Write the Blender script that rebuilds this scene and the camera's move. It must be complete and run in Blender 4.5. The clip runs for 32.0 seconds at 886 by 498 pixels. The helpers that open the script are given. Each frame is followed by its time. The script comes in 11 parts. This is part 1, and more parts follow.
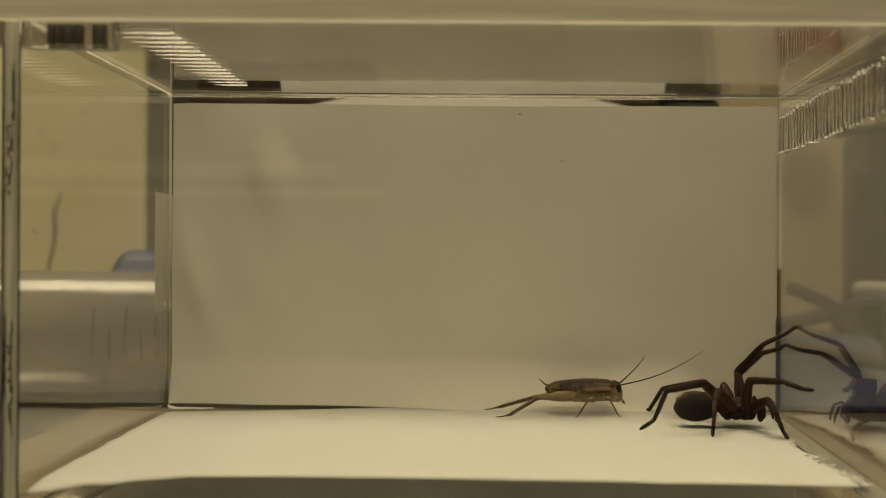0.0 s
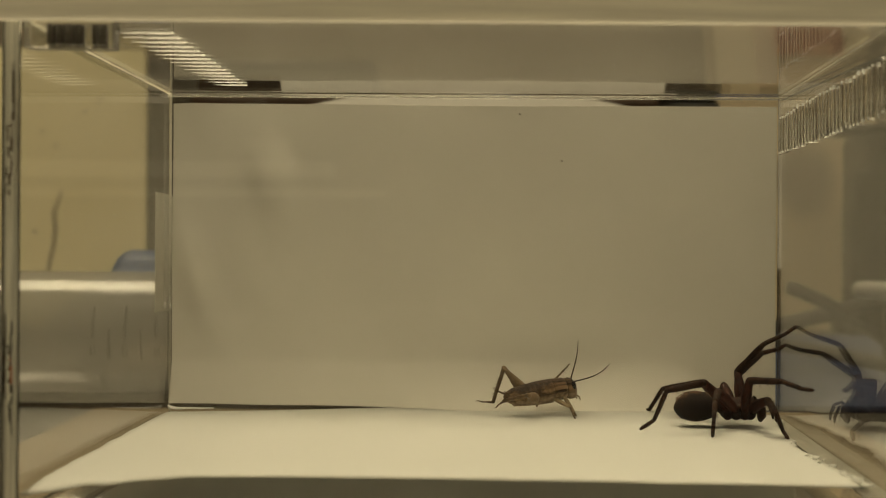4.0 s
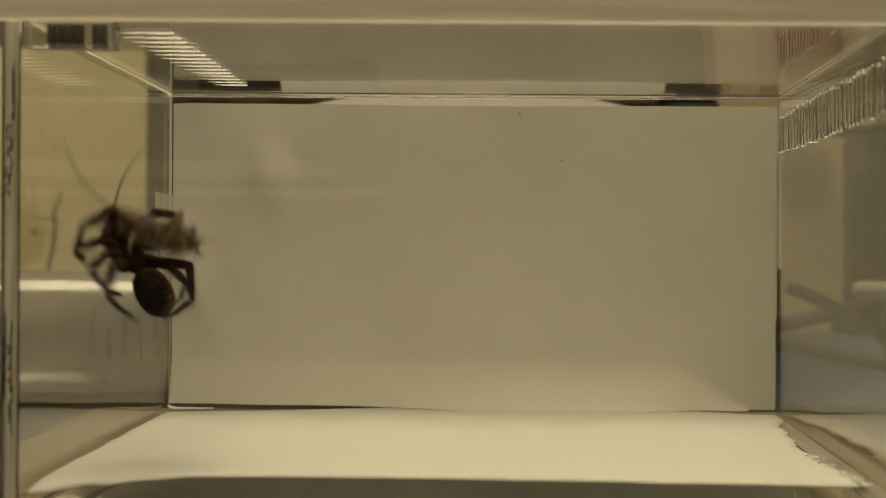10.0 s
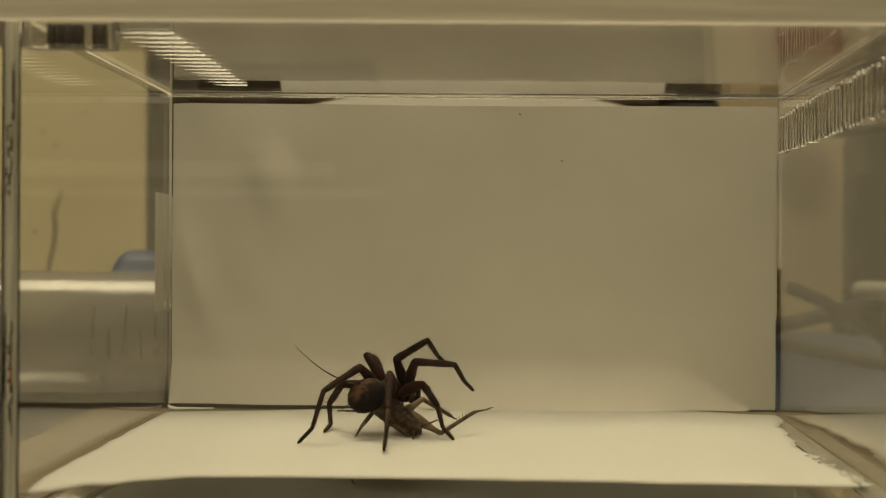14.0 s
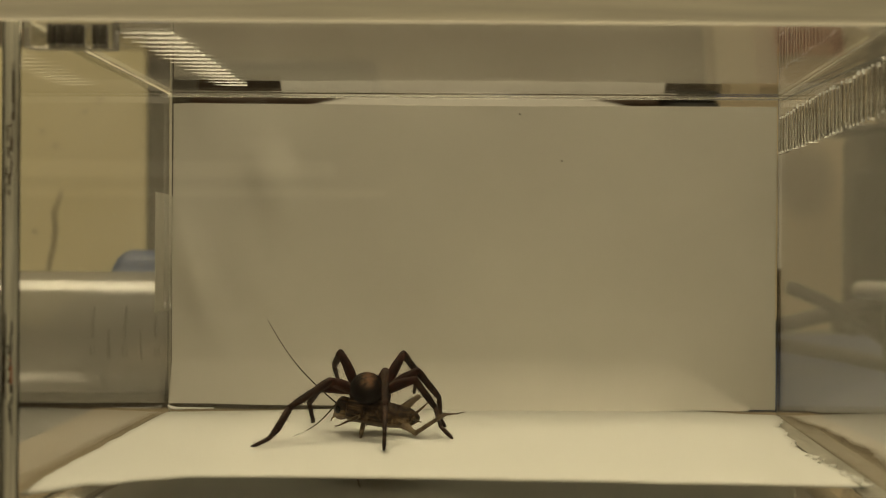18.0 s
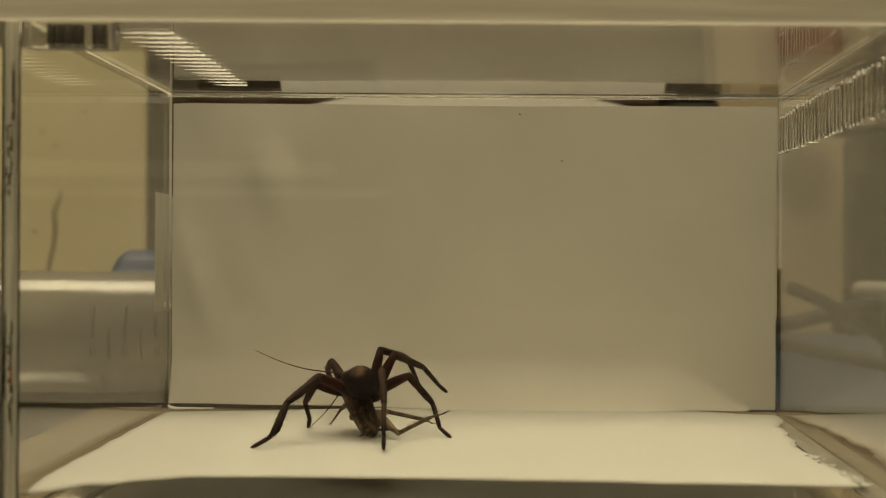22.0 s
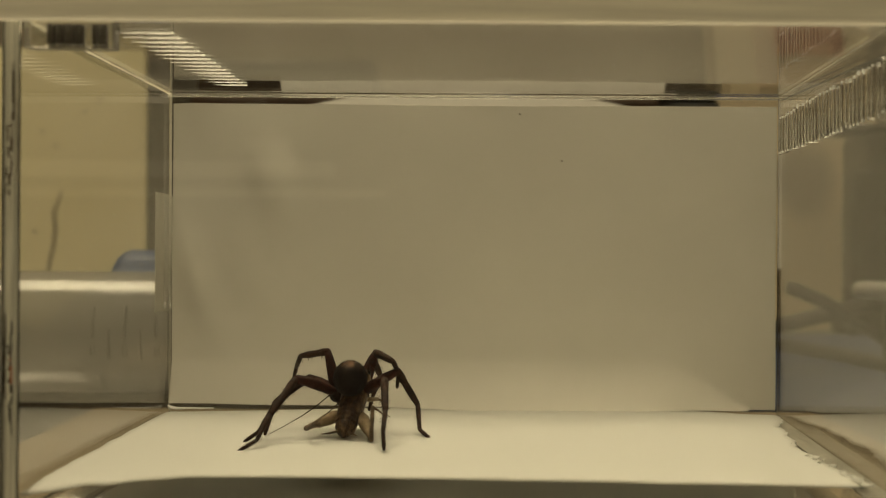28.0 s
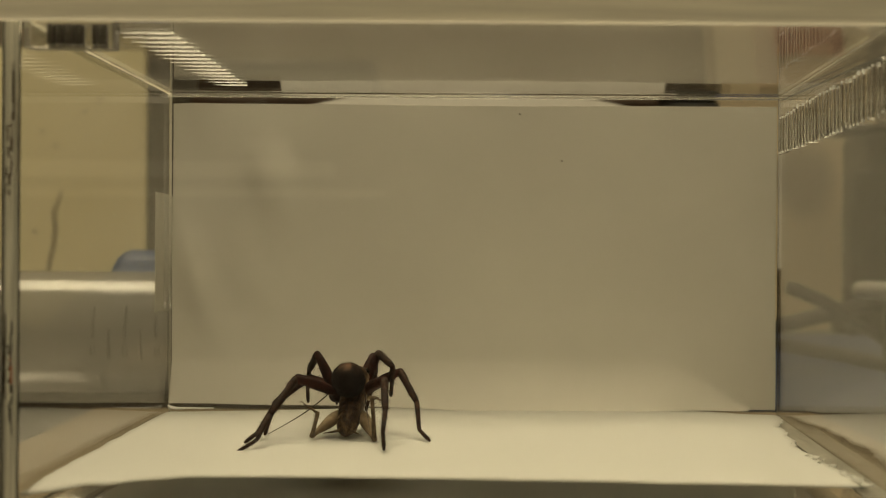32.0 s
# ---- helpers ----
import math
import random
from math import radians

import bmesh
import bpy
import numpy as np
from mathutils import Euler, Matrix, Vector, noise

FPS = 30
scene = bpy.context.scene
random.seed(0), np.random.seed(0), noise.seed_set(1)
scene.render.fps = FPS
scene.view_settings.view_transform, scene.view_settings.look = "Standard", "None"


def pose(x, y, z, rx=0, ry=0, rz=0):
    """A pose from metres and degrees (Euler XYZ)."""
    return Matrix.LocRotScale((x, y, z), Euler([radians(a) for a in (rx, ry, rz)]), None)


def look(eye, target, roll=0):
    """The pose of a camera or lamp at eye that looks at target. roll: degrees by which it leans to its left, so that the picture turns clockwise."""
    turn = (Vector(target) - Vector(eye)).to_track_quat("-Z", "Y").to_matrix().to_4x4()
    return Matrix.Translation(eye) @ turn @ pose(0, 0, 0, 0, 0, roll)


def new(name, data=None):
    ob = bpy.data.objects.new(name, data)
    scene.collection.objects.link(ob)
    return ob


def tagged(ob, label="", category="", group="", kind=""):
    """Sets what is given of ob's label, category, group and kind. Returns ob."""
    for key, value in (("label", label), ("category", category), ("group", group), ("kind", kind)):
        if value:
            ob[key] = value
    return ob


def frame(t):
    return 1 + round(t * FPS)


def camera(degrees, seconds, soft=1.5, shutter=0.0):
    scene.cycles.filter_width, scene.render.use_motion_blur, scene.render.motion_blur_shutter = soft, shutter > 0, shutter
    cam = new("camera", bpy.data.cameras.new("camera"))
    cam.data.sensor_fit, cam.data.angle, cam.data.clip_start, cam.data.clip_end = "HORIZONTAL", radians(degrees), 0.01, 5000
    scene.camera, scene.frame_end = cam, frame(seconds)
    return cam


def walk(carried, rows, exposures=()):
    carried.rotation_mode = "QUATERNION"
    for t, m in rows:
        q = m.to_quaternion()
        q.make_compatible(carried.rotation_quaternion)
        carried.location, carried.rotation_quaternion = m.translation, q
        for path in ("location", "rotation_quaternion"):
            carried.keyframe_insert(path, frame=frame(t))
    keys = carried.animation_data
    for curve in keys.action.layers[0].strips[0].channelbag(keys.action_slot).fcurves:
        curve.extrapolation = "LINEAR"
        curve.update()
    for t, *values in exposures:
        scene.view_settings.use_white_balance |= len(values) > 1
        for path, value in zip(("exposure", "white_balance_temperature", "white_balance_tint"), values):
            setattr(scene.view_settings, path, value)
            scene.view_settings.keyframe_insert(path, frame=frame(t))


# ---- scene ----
cam = camera(36.0, 32.0, soft=0.85, shutter=0.8)
# a camera on a stand, 26 cm before the animals and 34 mm over the paper floor
STAND = look((0, 0, 0.0343), (0, 1, 0.0343), 0.35)
walk(cam, [(0, STAND), (32, STAND)], exposures=[(0, 0.0), (32, 0.0)])
cam.data.dof.use_dof = True
cam.data.dof.focus_distance = 0.266
cam.data.dof.aperture_fstop = 26

# ---- light: two warm ceiling panels of a laboratory ----
world = bpy.data.worlds.new("room_air")
scene.world = world
world.use_nodes = True
world.node_tree.nodes["Background"].inputs[0].default_value = (1.0, 0.82, 0.5, 1)
world.node_tree.nodes["Background"].inputs[1].default_value = 0.02
WARM = (1.0, 0.84, 0.525)


def ceiling_lamp(x, y, z, w, d, power):
    data = bpy.data.lights.new("ceiling_light", "AREA")
    data.shape, data.size, data.size_y, data.energy, data.color = "RECTANGLE", w, d, power, WARM
    ob = new("ceiling_light", data)
    ob.matrix_world = look((x, y, z), (x, y + 0.0001, 0))
    return tagged(ob, "warm white ceiling light panel of the room", "ceiling light")


ceiling_lamp(-0.2, 0.78, 1.95, 1.2, 1.0, 17.0)
ceiling_lamp(0.2, -0.85, 1.95, 1.2, 0.3, 8.2)

# ---- materials ----


class Nodes:
    """A node material with a Principled shader and short ways to add nodes."""

    def __init__(self, name, colour=(0.5, 0.5, 0.5), rough=0.5, metal=0.0):
        self.m = bpy.data.materials.new(name)
        self.m.use_nodes = True
        self.t = self.m.node_tree
        self.p = self.t.nodes["Principled BSDF"]
        self.set("Base Color", (*colour, 1))
        self.set("Roughness", rough)
        self.set("Metallic", metal)
        self.where = None

    def set(self, key, value):
        self.p.inputs[key].default_value = value
        return self

    def node(self, kind, **inputs):
        n = self.t.nodes.new(kind)
        for k, v in inputs.items():
            n.inputs[k.replace("_", " ")].default_value = v
        return n

    def link(self, a, b):
        self.t.links.new(a, b)

    def coords(self, stretch=(1, 1, 1)):
        c = self.node("ShaderNodeTexCoord")
        m = self.node("ShaderNodeMapping")
        m.inputs["Scale"].default_value = stretch
        self.link(c.outputs["Object"], m.inputs["Vector"])
        return m.outputs["Vector"]

    def noise(self, scale, detail=5.0, stretch=(1, 1, 1), rough=0.55):
        n = self.node("ShaderNodeTexNoise", Scale=scale, Detail=detail, Roughness=rough)
        self.link(self.coords(stretch), n.inputs["Vector"])
        return n.outputs["Fac"]

    def ramp(self, fac, *stops):
        r = self.node("ShaderNodeValToRGB")
        els = r.color_ramp.elements
        while len(els) < len(stops):
            els.new(0.5)
        for e, (pos, col) in zip(els, stops):
            e.position = pos
            e.color = (*col, 1) if len(col) == 3 else col
        self.link(fac, r.inputs["Fac"])
        return r.outputs["Color"]

    def mix(self, fac, a, b, mode="MIX"):
        n = self.t.nodes.new("ShaderNodeMix")
        n.data_type, n.blend_type = "RGBA", mode
        for slot, v in ((n.inputs[0], fac), (n.inputs[6], a), (n.inputs[7], b)):
            if isinstance(v, (int, float)):
                slot.default_value = v
            elif isinstance(v, tuple):
                slot.default_value = (*v, 1)
            else:
                self.link(v, slot)
        return n.outputs[2]

    def base(self, out):
        self.link(out, self.p.inputs["Base Color"])
        return self

    def rough(self, fac, lo, hi):
        n = self.node("ShaderNodeMapRange")
        n.inputs["To Min"].default_value, n.inputs["To Max"].default_value = lo, hi
        self.link(fac, n.inputs["Value"])
        self.link(n.outputs["Result"], self.p.inputs["Roughness"])
        return self

    def bump(self, fac, depth, strength=1.0):
        b = self.node("ShaderNodeBump", Strength=strength, Distance=depth)
        self.link(fac, b.inputs["Height"])
        self.link(b.outputs["Normal"], self.p.inputs["Normal"])
        return self


def mottled(name, a, b, scale, rough, bump=0.0, fine=0.0, metal=0.0, stretch=(1, 1, 1)):
    """Two colours over broad patches and fine grain, with relief."""
    n = Nodes(name, a, rough, metal)
    broad = n.noise(scale, 4, stretch)
    grain = n.noise(fine or scale * 9, 6, stretch)
    both = n.mix(0.45, broad, grain)
    n.base(n.ramp(both, (0.32, a), (0.68, b)))
    n.rough(grain, max(0.02, rough - 0.1), min(1, rough + 0.1))
    if bump:
        n.bump(grain, bump)
    return n.m


def clear(name, tint=(1, 1, 1), rough=0.0, ior=1.49, smudge=0.0):
    n = Nodes(name, tint, rough)
    n.set("Transmission Weight", 1.0).set("IOR", ior)
    if smudge:
        n.rough(n.noise(60, 6), 0.0, smudge)
    return n.m


M = {}
M["acrylic"] = clear("clear_acrylic", (0.985, 0.985, 0.97))
M["acrylic_side"] = clear("thin_acrylic", (0.985, 0.985, 0.97), ior=1.27)
M["acrylic_edge"] = clear("acrylic_edge", (0.97, 0.97, 0.92), 0.22)
M["ridge"] = clear("moulded_ridge", (0.96, 0.96, 0.94), 0.12)
# translucent white that imitates lamp light glinting in clear moulded ridges
n = Nodes("rib_glint_white", (0.85, 0.85, 0.82), 0.25)
through_light = n.node("ShaderNodeBsdfTranslucent")
through_light.inputs["Color"].default_value = (0.97, 0.97, 0.95, 1)
both = n.node("ShaderNodeMixShader")
both.inputs[0].default_value = 0.85
n.link(n.p.outputs[0], both.inputs[1])
n.link(through_light.outputs[0], both.inputs[2])
glint = n.node("ShaderNodeBsdfGlossy")
glint.inputs["Roughness"].default_value = 0.18
gleam = n.node("ShaderNodeMixShader")
gleam.inputs[0].default_value = 0.2
n.link(both.outputs[0], gleam.inputs[1])
n.link(glint.outputs[0], gleam.inputs[2])
n.link(gleam.outputs[0], n.t.nodes["Material Output"].inputs["Surface"])
M["rib"] = n.m


def milky(name, colour, share, rough, gloss=0.08, clear_share=0.0, streak=None, depth=0.35):
    """A cloudy sheet: light is scattered through it and off it, with a glossy face."""
    n = Nodes(name, colour, rough)
    col = n.ramp(n.noise(streak[0], 4, streak[1]), (0.3, tuple(v * depth for v in colour)), (0.7, colour)) if streak else None
    back = n.node("ShaderNodeBsdfTranslucent")
    back.inputs["Color"].default_value = (*colour, 1)
    if col:
        n.base(col)
        n.link(col, back.inputs["Color"])
    mix = n.node("ShaderNodeMixShader")
    mix.inputs[0].default_value = share
    n.link(n.p.outputs[0], mix.inputs[1])
    n.link(back.outputs[0], mix.inputs[2])
    out = mix.outputs[0]
    if clear_share:
        open_ = n.node("ShaderNodeBsdfTransparent")
        veil = n.node("ShaderNodeMixShader")
        veil.inputs[0].default_value = clear_share
        n.link(out, veil.inputs[1])
        n.link(open_.outputs[0], veil.inputs[2])
        out = veil.outputs[0]
        shine = n.node("ShaderNodeBsdfGlossy")
        shine.inputs["Roughness"].default_value = rough
        coat = n.node("ShaderNodeMixShader")
        coat.inputs[0].default_value = gloss
        n.link(out, coat.inputs[1])
        n.link(shine.outputs[0], coat.inputs[2])
        out = coat.outputs[0]
    n.link(out, n.t.nodes["Material Output"].inputs["Surface"])
    return n.m


M["rim"] = milky("cloudy_rim", (0.95, 0.92, 0.82), 0.6, 0.2, streak=(60, (0.5, 1, 16)), depth=0.75)
M["seam"] = milky("cloudy_seam", (0.92, 0.90, 0.80), 0.4, 0.3, streak=(2600, (1, 1, 0.012)), depth=0.4)
M["glue"] = milky("cloudy_glue", (0.5, 0.485, 0.41), 0.1, 0.3, clear_share=0.15, streak=(900, (1, 0.12, 1)), depth=0.55)
M["paper"] = milky("white_paper", (0.83, 0.833, 0.797), 0.33, 0.7, streak=None)
M["card"] = mottled("white_card", (0.755, 0.732, 0.66), (0.665, 0.642, 0.58), 34, 0.6, 0.00002, 1700)
M["bench"] = mottled("bench_laminate", (0.12, 0.113, 0.096), (0.095, 0.089, 0.075), 9, 0.45, 0.00003, 260)
M["wall"] = mottled("room_paint", (0.355, 0.297, 0.222), (0.31, 0.258, 0.19), 2.0, 0.75, 0.0004, 60)
M["shade"] = mottled("darkened_wall", (0.06, 0.055, 0.05), (0.09, 0.08, 0.07), 4.0, 0.9, 0.0004, 60)
M["white"] = mottled("ceiling_paint", (0.8, 0.79, 0.76), (0.76, 0.75, 0.72), 2.0, 0.8, 0.0004, 60)
M["cream"] = mottled("cream_board", (0.86, 0.77, 0.46), (0.81, 0.72, 0.42), 9, 0.5, 0.0001, 120)
M["dark"] = mottled("dark_cabinet", (0.05, 0.045, 0.036), (0.085, 0.07, 0.055), 12, 0.45, 0.0001, 140)
M["brown"] = mottled("brown_wood", (0.13, 0.07, 0.035), (0.08, 0.043, 0.02), 14, 0.5, 0.0002, 120, stretch=(1, 8, 8))
M["grey"] = mottled("grey_casing", (0.12, 0.107, 0.09), (0.095, 0.085, 0.072), 10, 0.5, 0.0001, 130)
M["pink"] = mottled("pink_carton", (0.70, 0.53, 0.38), (0.64, 0.47, 0.34), 10, 0.65)
M["red"] = mottled("red_print", (0.56, 0.24, 0.145), (0.50, 0.20, 0.12), 10, 0.6)
# tan carton board, darker and greyer in one soft round spot
n = Nodes("blotched_carton", (0.77, 0.65, 0.45), 0.7)
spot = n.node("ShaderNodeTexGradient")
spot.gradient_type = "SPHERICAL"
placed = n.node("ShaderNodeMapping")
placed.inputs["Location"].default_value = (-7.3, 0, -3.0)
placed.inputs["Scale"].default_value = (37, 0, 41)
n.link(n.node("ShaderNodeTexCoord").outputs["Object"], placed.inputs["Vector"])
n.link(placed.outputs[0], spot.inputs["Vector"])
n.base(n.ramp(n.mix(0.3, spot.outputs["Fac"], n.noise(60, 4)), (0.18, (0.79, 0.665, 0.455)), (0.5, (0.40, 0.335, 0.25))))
M["faded"] = n.m
M["pad"] = mottled("blue_grey_pad", (0.07, 0.105, 0.23), (0.05, 0.08, 0.18), 12, 0.8, 0.0002, 300)
M["cable"] = mottled("grey_cable", (0.065, 0.06, 0.05), (0.045, 0.042, 0.036), 30, 0.5)
M["kraft"] = mottled("beige_card", (0.35, 0.285, 0.19), (0.30, 0.24, 0.16), 18, 0.7, 0.00003, 500)
M["tray"] = mottled("shadow_brown_board", (0.14, 0.115, 0.08), (0.10, 0.08, 0.058), 20, 0.7)
M["plate"] = mottled("white_plate", (0.76, 0.74, 0.69), (0.7, 0.68, 0.63), 12, 0.35)
M["tube"] = milky("cloudy_polypropylene", (0.92, 0.92, 0.88), 0.35, 0.15, gloss=0.2, clear_share=0.6)
M["cone"] = milky("cloudy_cone", (0.82, 0.82, 0.78), 0.35, 0.12, gloss=0.2, clear_share=0.55)
M["gleam"] = mottled("glossy_film", (0.92, 0.92, 0.9), (0.7, 0.7, 0.67), 900, 0.2)
M["ink"] = mottled("black_ink", (0.03, 0.03, 0.03), (0.05, 0.05, 0.05), 100, 0.6)
M["print"] = mottled("worn_print", (0.2, 0.2, 0.19), (0.32, 0.32, 0.3), 600, 0.6)
M["blue"] = mottled("blue_plastic", (0.05, 0.12, 0.34), (0.04, 0.10, 0.28), 40, 0.4)
M["speck"] = mottled("dirt_speck", (0.06, 0.045, 0.03), (0.11, 0.08, 0.05), 900, 0.9)
M["dust"] = mottled("pale_dust", (0.75, 0.73, 0.68), (0.6, 0.58, 0.52), 900, 0.9)

# ---- mesh helpers ----


def part(name, bm, material, parent=None, label="", smooth=False):
    """One mesh object from a bmesh, under a thing or part."""
    me = bpy.data.meshes.new(name)
    if smooth:
        for f in bm.faces:
            f.smooth = True
    bm.to_mesh(me)
    bm.free()
    me.materials.append(M[material] if isinstance(material, str) else material)
    ob = new(name, me)
    if parent is not None:
        ob.parent = parent
    if label:
        ob["label"] = label
    return ob


def add_box(bm, x0, x1, y0, y1, z0, z1, bevel=0.0):
    vs = [bm.verts.new((x, y, z)) for x in (x0, x1) for y in (y0, y1) for z in (z0, z1)]
    fs = [bm.faces.new([vs[i] for i in q]) for q in
          ((0, 1, 3, 2), (4, 6, 7, 5), (0, 4, 5, 1), (2, 3, 7, 6), (0, 2, 6, 4), (1, 5, 7, 3))]
    if bevel:
        es = list({e for f in fs for e in f.edges})
        bmesh.ops.bevel(bm, geom=es, offset=bevel, segments=2, profile=0.5, affect="EDGES")
    return bm


def block(x0, x1, y0, y1, z0, z1, bevel=0.0):
    return add_box(bmesh.new(), x0, x1, y0, y1, z0, z1, bevel)


def prism(plan, z0, z1, bevel=0.0):
    """A slab over a plan of four corners, in turn."""
    bm = bmesh.new()
    lo = [bm.verts.new((x, y, z0)) for x, y in plan]
    hi = [bm.verts.new((x, y, z1)) for x, y in plan]
    n = len(plan)
    bm.faces.new(lo[::-1])
    bm.faces.new(hi)
    for i in range(n):
        j = (i + 1) % n
        bm.faces.new((lo[i], lo[j], hi[j], hi[i]))
    bmesh.ops.recalc_face_normals(bm, faces=bm.faces[:])
    if bevel:
        bmesh.ops.bevel(bm, geom=bm.edges[:], offset=bevel, segments=2, profile=0.5, affect="EDGES")
    return bm


def add_sweep(bm, path, radii, sides=8, cap=True, squash=1.0):
    """A round bar of varying radius along a path of points."""
    path = [Vector(p) for p in path]
    rings = []
    side = None
    for i, p in enumerate(path):
        d = (path[min(i + 1, len(path) - 1)] - path[max(i - 1, 0)]).normalized()
        if side is None:
            side = d.cross(Vector((0, 0, 1)) if abs(d.z) < 0.9 else Vector((0, 1, 0))).normalized()
        else:
            side = (side - d * side.dot(d)).normalized()
        up = side.cross(d)
        r = radii[i] if isinstance(radii, (list, tuple)) else radii
        rings.append([bm.verts.new(p + side * (r * math.cos(a)) + up * (r * squash * math.sin(a)))
                      for a in (2 * math.pi * k / sides for k in range(sides))])
    for a, b in zip(rings, rings[1:]):
        for k in range(sides):
            bm.faces.new((a[k], a[(k + 1) % sides], b[(k + 1) % sides], b[k]))
    if cap:
        bm.faces.new(rings[0][::-1])
        bm.faces.new(rings[-1])
    return bm


def sweep(path, radii, sides=8, cap=True, squash=1.0):
    return add_sweep(bmesh.new(), path, radii, sides, cap, squash)


def ball(bm, x, y, z, rx_, ry_, rz_, rings=8, sides=12, arc=(0, 2 * math.pi)):
    """An egg of rings along x."""
    path, rad = [], []
    for k in range(rings + 1):
        a = math.pi * k / rings
        path.append((x - rx_ * math.cos(a), 0, 0))
        rad.append(max(1e-6, math.sin(a)))
    vs = []
    for (px, _, _), r in zip(path, rad):
        vs.append([bm.verts.new((px, y + ry_ * r * math.cos(b), z + rz_ * r * math.sin(b))) for b in (arc[0] + (arc[1] - arc[0]) * q / sides for q in range(sides + (arc[0] != 0)))])
    for a, b in zip(vs, vs[1:]):
        for q in range(sides):
            bm.faces.new((a[q], b[q], b[(q + 1) % len(b)], a[(q + 1) % len(a)]))
    return bm


def thing(name, label, category, at=None, group="", kind=""):
    ob = new(name)
    ob.empty_display_size = 0.005
    if at is not None:
        ob.matrix_world = at
    return tagged(ob, label, category, group, kind)


def single(name, bm, material, label, category, group="", kind="", smooth=False):
    return tagged(part(name, bm, material, smooth=smooth), label, category, group, kind)


# ---- the room ----
single("floor", block(-2, 2, -1.6, 1.7, -0.84, -0.8), "grey", "grey room floor under the bench", "floor", kind="structure")
single("wall_north", block(-2, 2, 1.6, 1.7, -0.8, 2.0), "wall", "brownish painted laboratory wall", "wall", kind="structure")
# the unseen wall behind the camera is dark to cut reflected haze
single("wall_south", block(-2, 2, -1.7, -1.6, -0.8, 2.0), "shade", "unseen wall behind the camera, darkened to cut haze in the front panel", "wall", kind="structure")
single("wall_west", block(-2.1, -2, -1.7, 1.7, -0.8, 2.0), "wall", "brownish painted laboratory wall", "wall", kind="structure")
single("wall_east", block(2, 2.1, -1.7, 1.7, -0.8, 2.0), "wall", "brownish painted laboratory wall", "wall", kind="structure")
single("ceiling", block(-2.1, 2.1, -1.7, 1.7, 2.0, 2.1), "white", "pale room ceiling with light panels", "ceiling", kind="structure")

BENCH = -0.0075
bench = thing("bench", "beige laminate laboratory bench under the clear box", "bench")
part("benchtop", block(-1.1, 1.1, -0.45, 0.95, BENCH - 0.03, BENCH, 0.002), "bench", bench)
for lx in (-1.0, 1.0):
    for ly in (-0.38, 0.88):
        part("leg", block(lx - 0.03, lx + 0.03, ly - 0.03, ly + 0.03, -0.8, BENCH - 0.03, 0.002), "grey", bench)

single("bench_mat", block(-0.6, 0.6, -0.44, 0.176, BENCH, BENCH + 0.003, 0.001), "ink", "black rubber mat lying before the clear box", "mat")

single("base_card", block(-0.0897, 0.0962, 0.178, 0.349, BENCH, BENCH + 0.00075, 0.0002), "kraft", "beige card lying on the bench under the clear box", "card")

# a low rack behind the camera, seen as a faint mirror image in the front panel
rack = thing("paper_rack", "low rack with two white shelves on the black mat", "rack")
part("shelf", block(-0.26, -0.066, -0.437, -0.42, 0.0766, 0.0857, 0.001), "white", rack)
part("shelf", block(-0.26, -0.034, -0.437, -0.426, 0.0648, 0.0695, 0.001), "plate", rack)
for x0 in (-0.255, -0.075):
    part("post", block(x0 - 0.002, x0 + 0.002, -0.4398, -0.4372, BENCH + 0.003, 0.084, 0.0005), "ink", rack)

# ---- the clear box: inner faces in plan, floor level and height ----
BACK, FRONT = 0.2955, 0.1955
LB, LF, RB, RF = -0.0586, -0.0606, 0.0722, 0.0652
FLOOR, RIM = -0.0045, 0.0677
T = 0.0022


def lx(y):
    return LF + (LB - LF) * (y - FRONT) / (BACK - FRONT)


def rx(y):
    return RF + (RB - RF) * (y - FRONT) / (BACK - FRONT)


tank = thing("clear_box", "clear acrylic box with white paper inside, on the bench", "plastic box")
panels = [
    part("base_panel", prism([(LF - T, FRONT - T), (RF + T, FRONT - T), (RB + T, BACK + T), (LB - T, BACK + T)], FLOOR - T, FLOOR, 0.0003), "acrylic", tank),
    part("back_panel", prism([(LB - T, BACK), (RB + T, BACK), (RB + T, BACK + T), (LB - T, BACK + T)], FLOOR + 0.00005, RIM, 0.0003), "acrylic", tank),
    part("front_panel", prism([(LF - T, FRONT - T), (RF + T, FRONT - T), (RF + T, FRONT), (LF - T, FRONT)], FLOOR + 0.00005, RIM, 0.0003), "acrylic", tank),
    part("side_panel", prism([(LF - T, FRONT + 0.0002), (LF, FRONT + 0.0002), (LB, BACK - 0.0002), (LB - T, BACK - 0.0002)], FLOOR + 0.00005, RIM, 0.0003), "acrylic_side", tank),
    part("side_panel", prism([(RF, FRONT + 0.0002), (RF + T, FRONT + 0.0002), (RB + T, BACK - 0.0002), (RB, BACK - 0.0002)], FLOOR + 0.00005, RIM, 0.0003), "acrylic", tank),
]

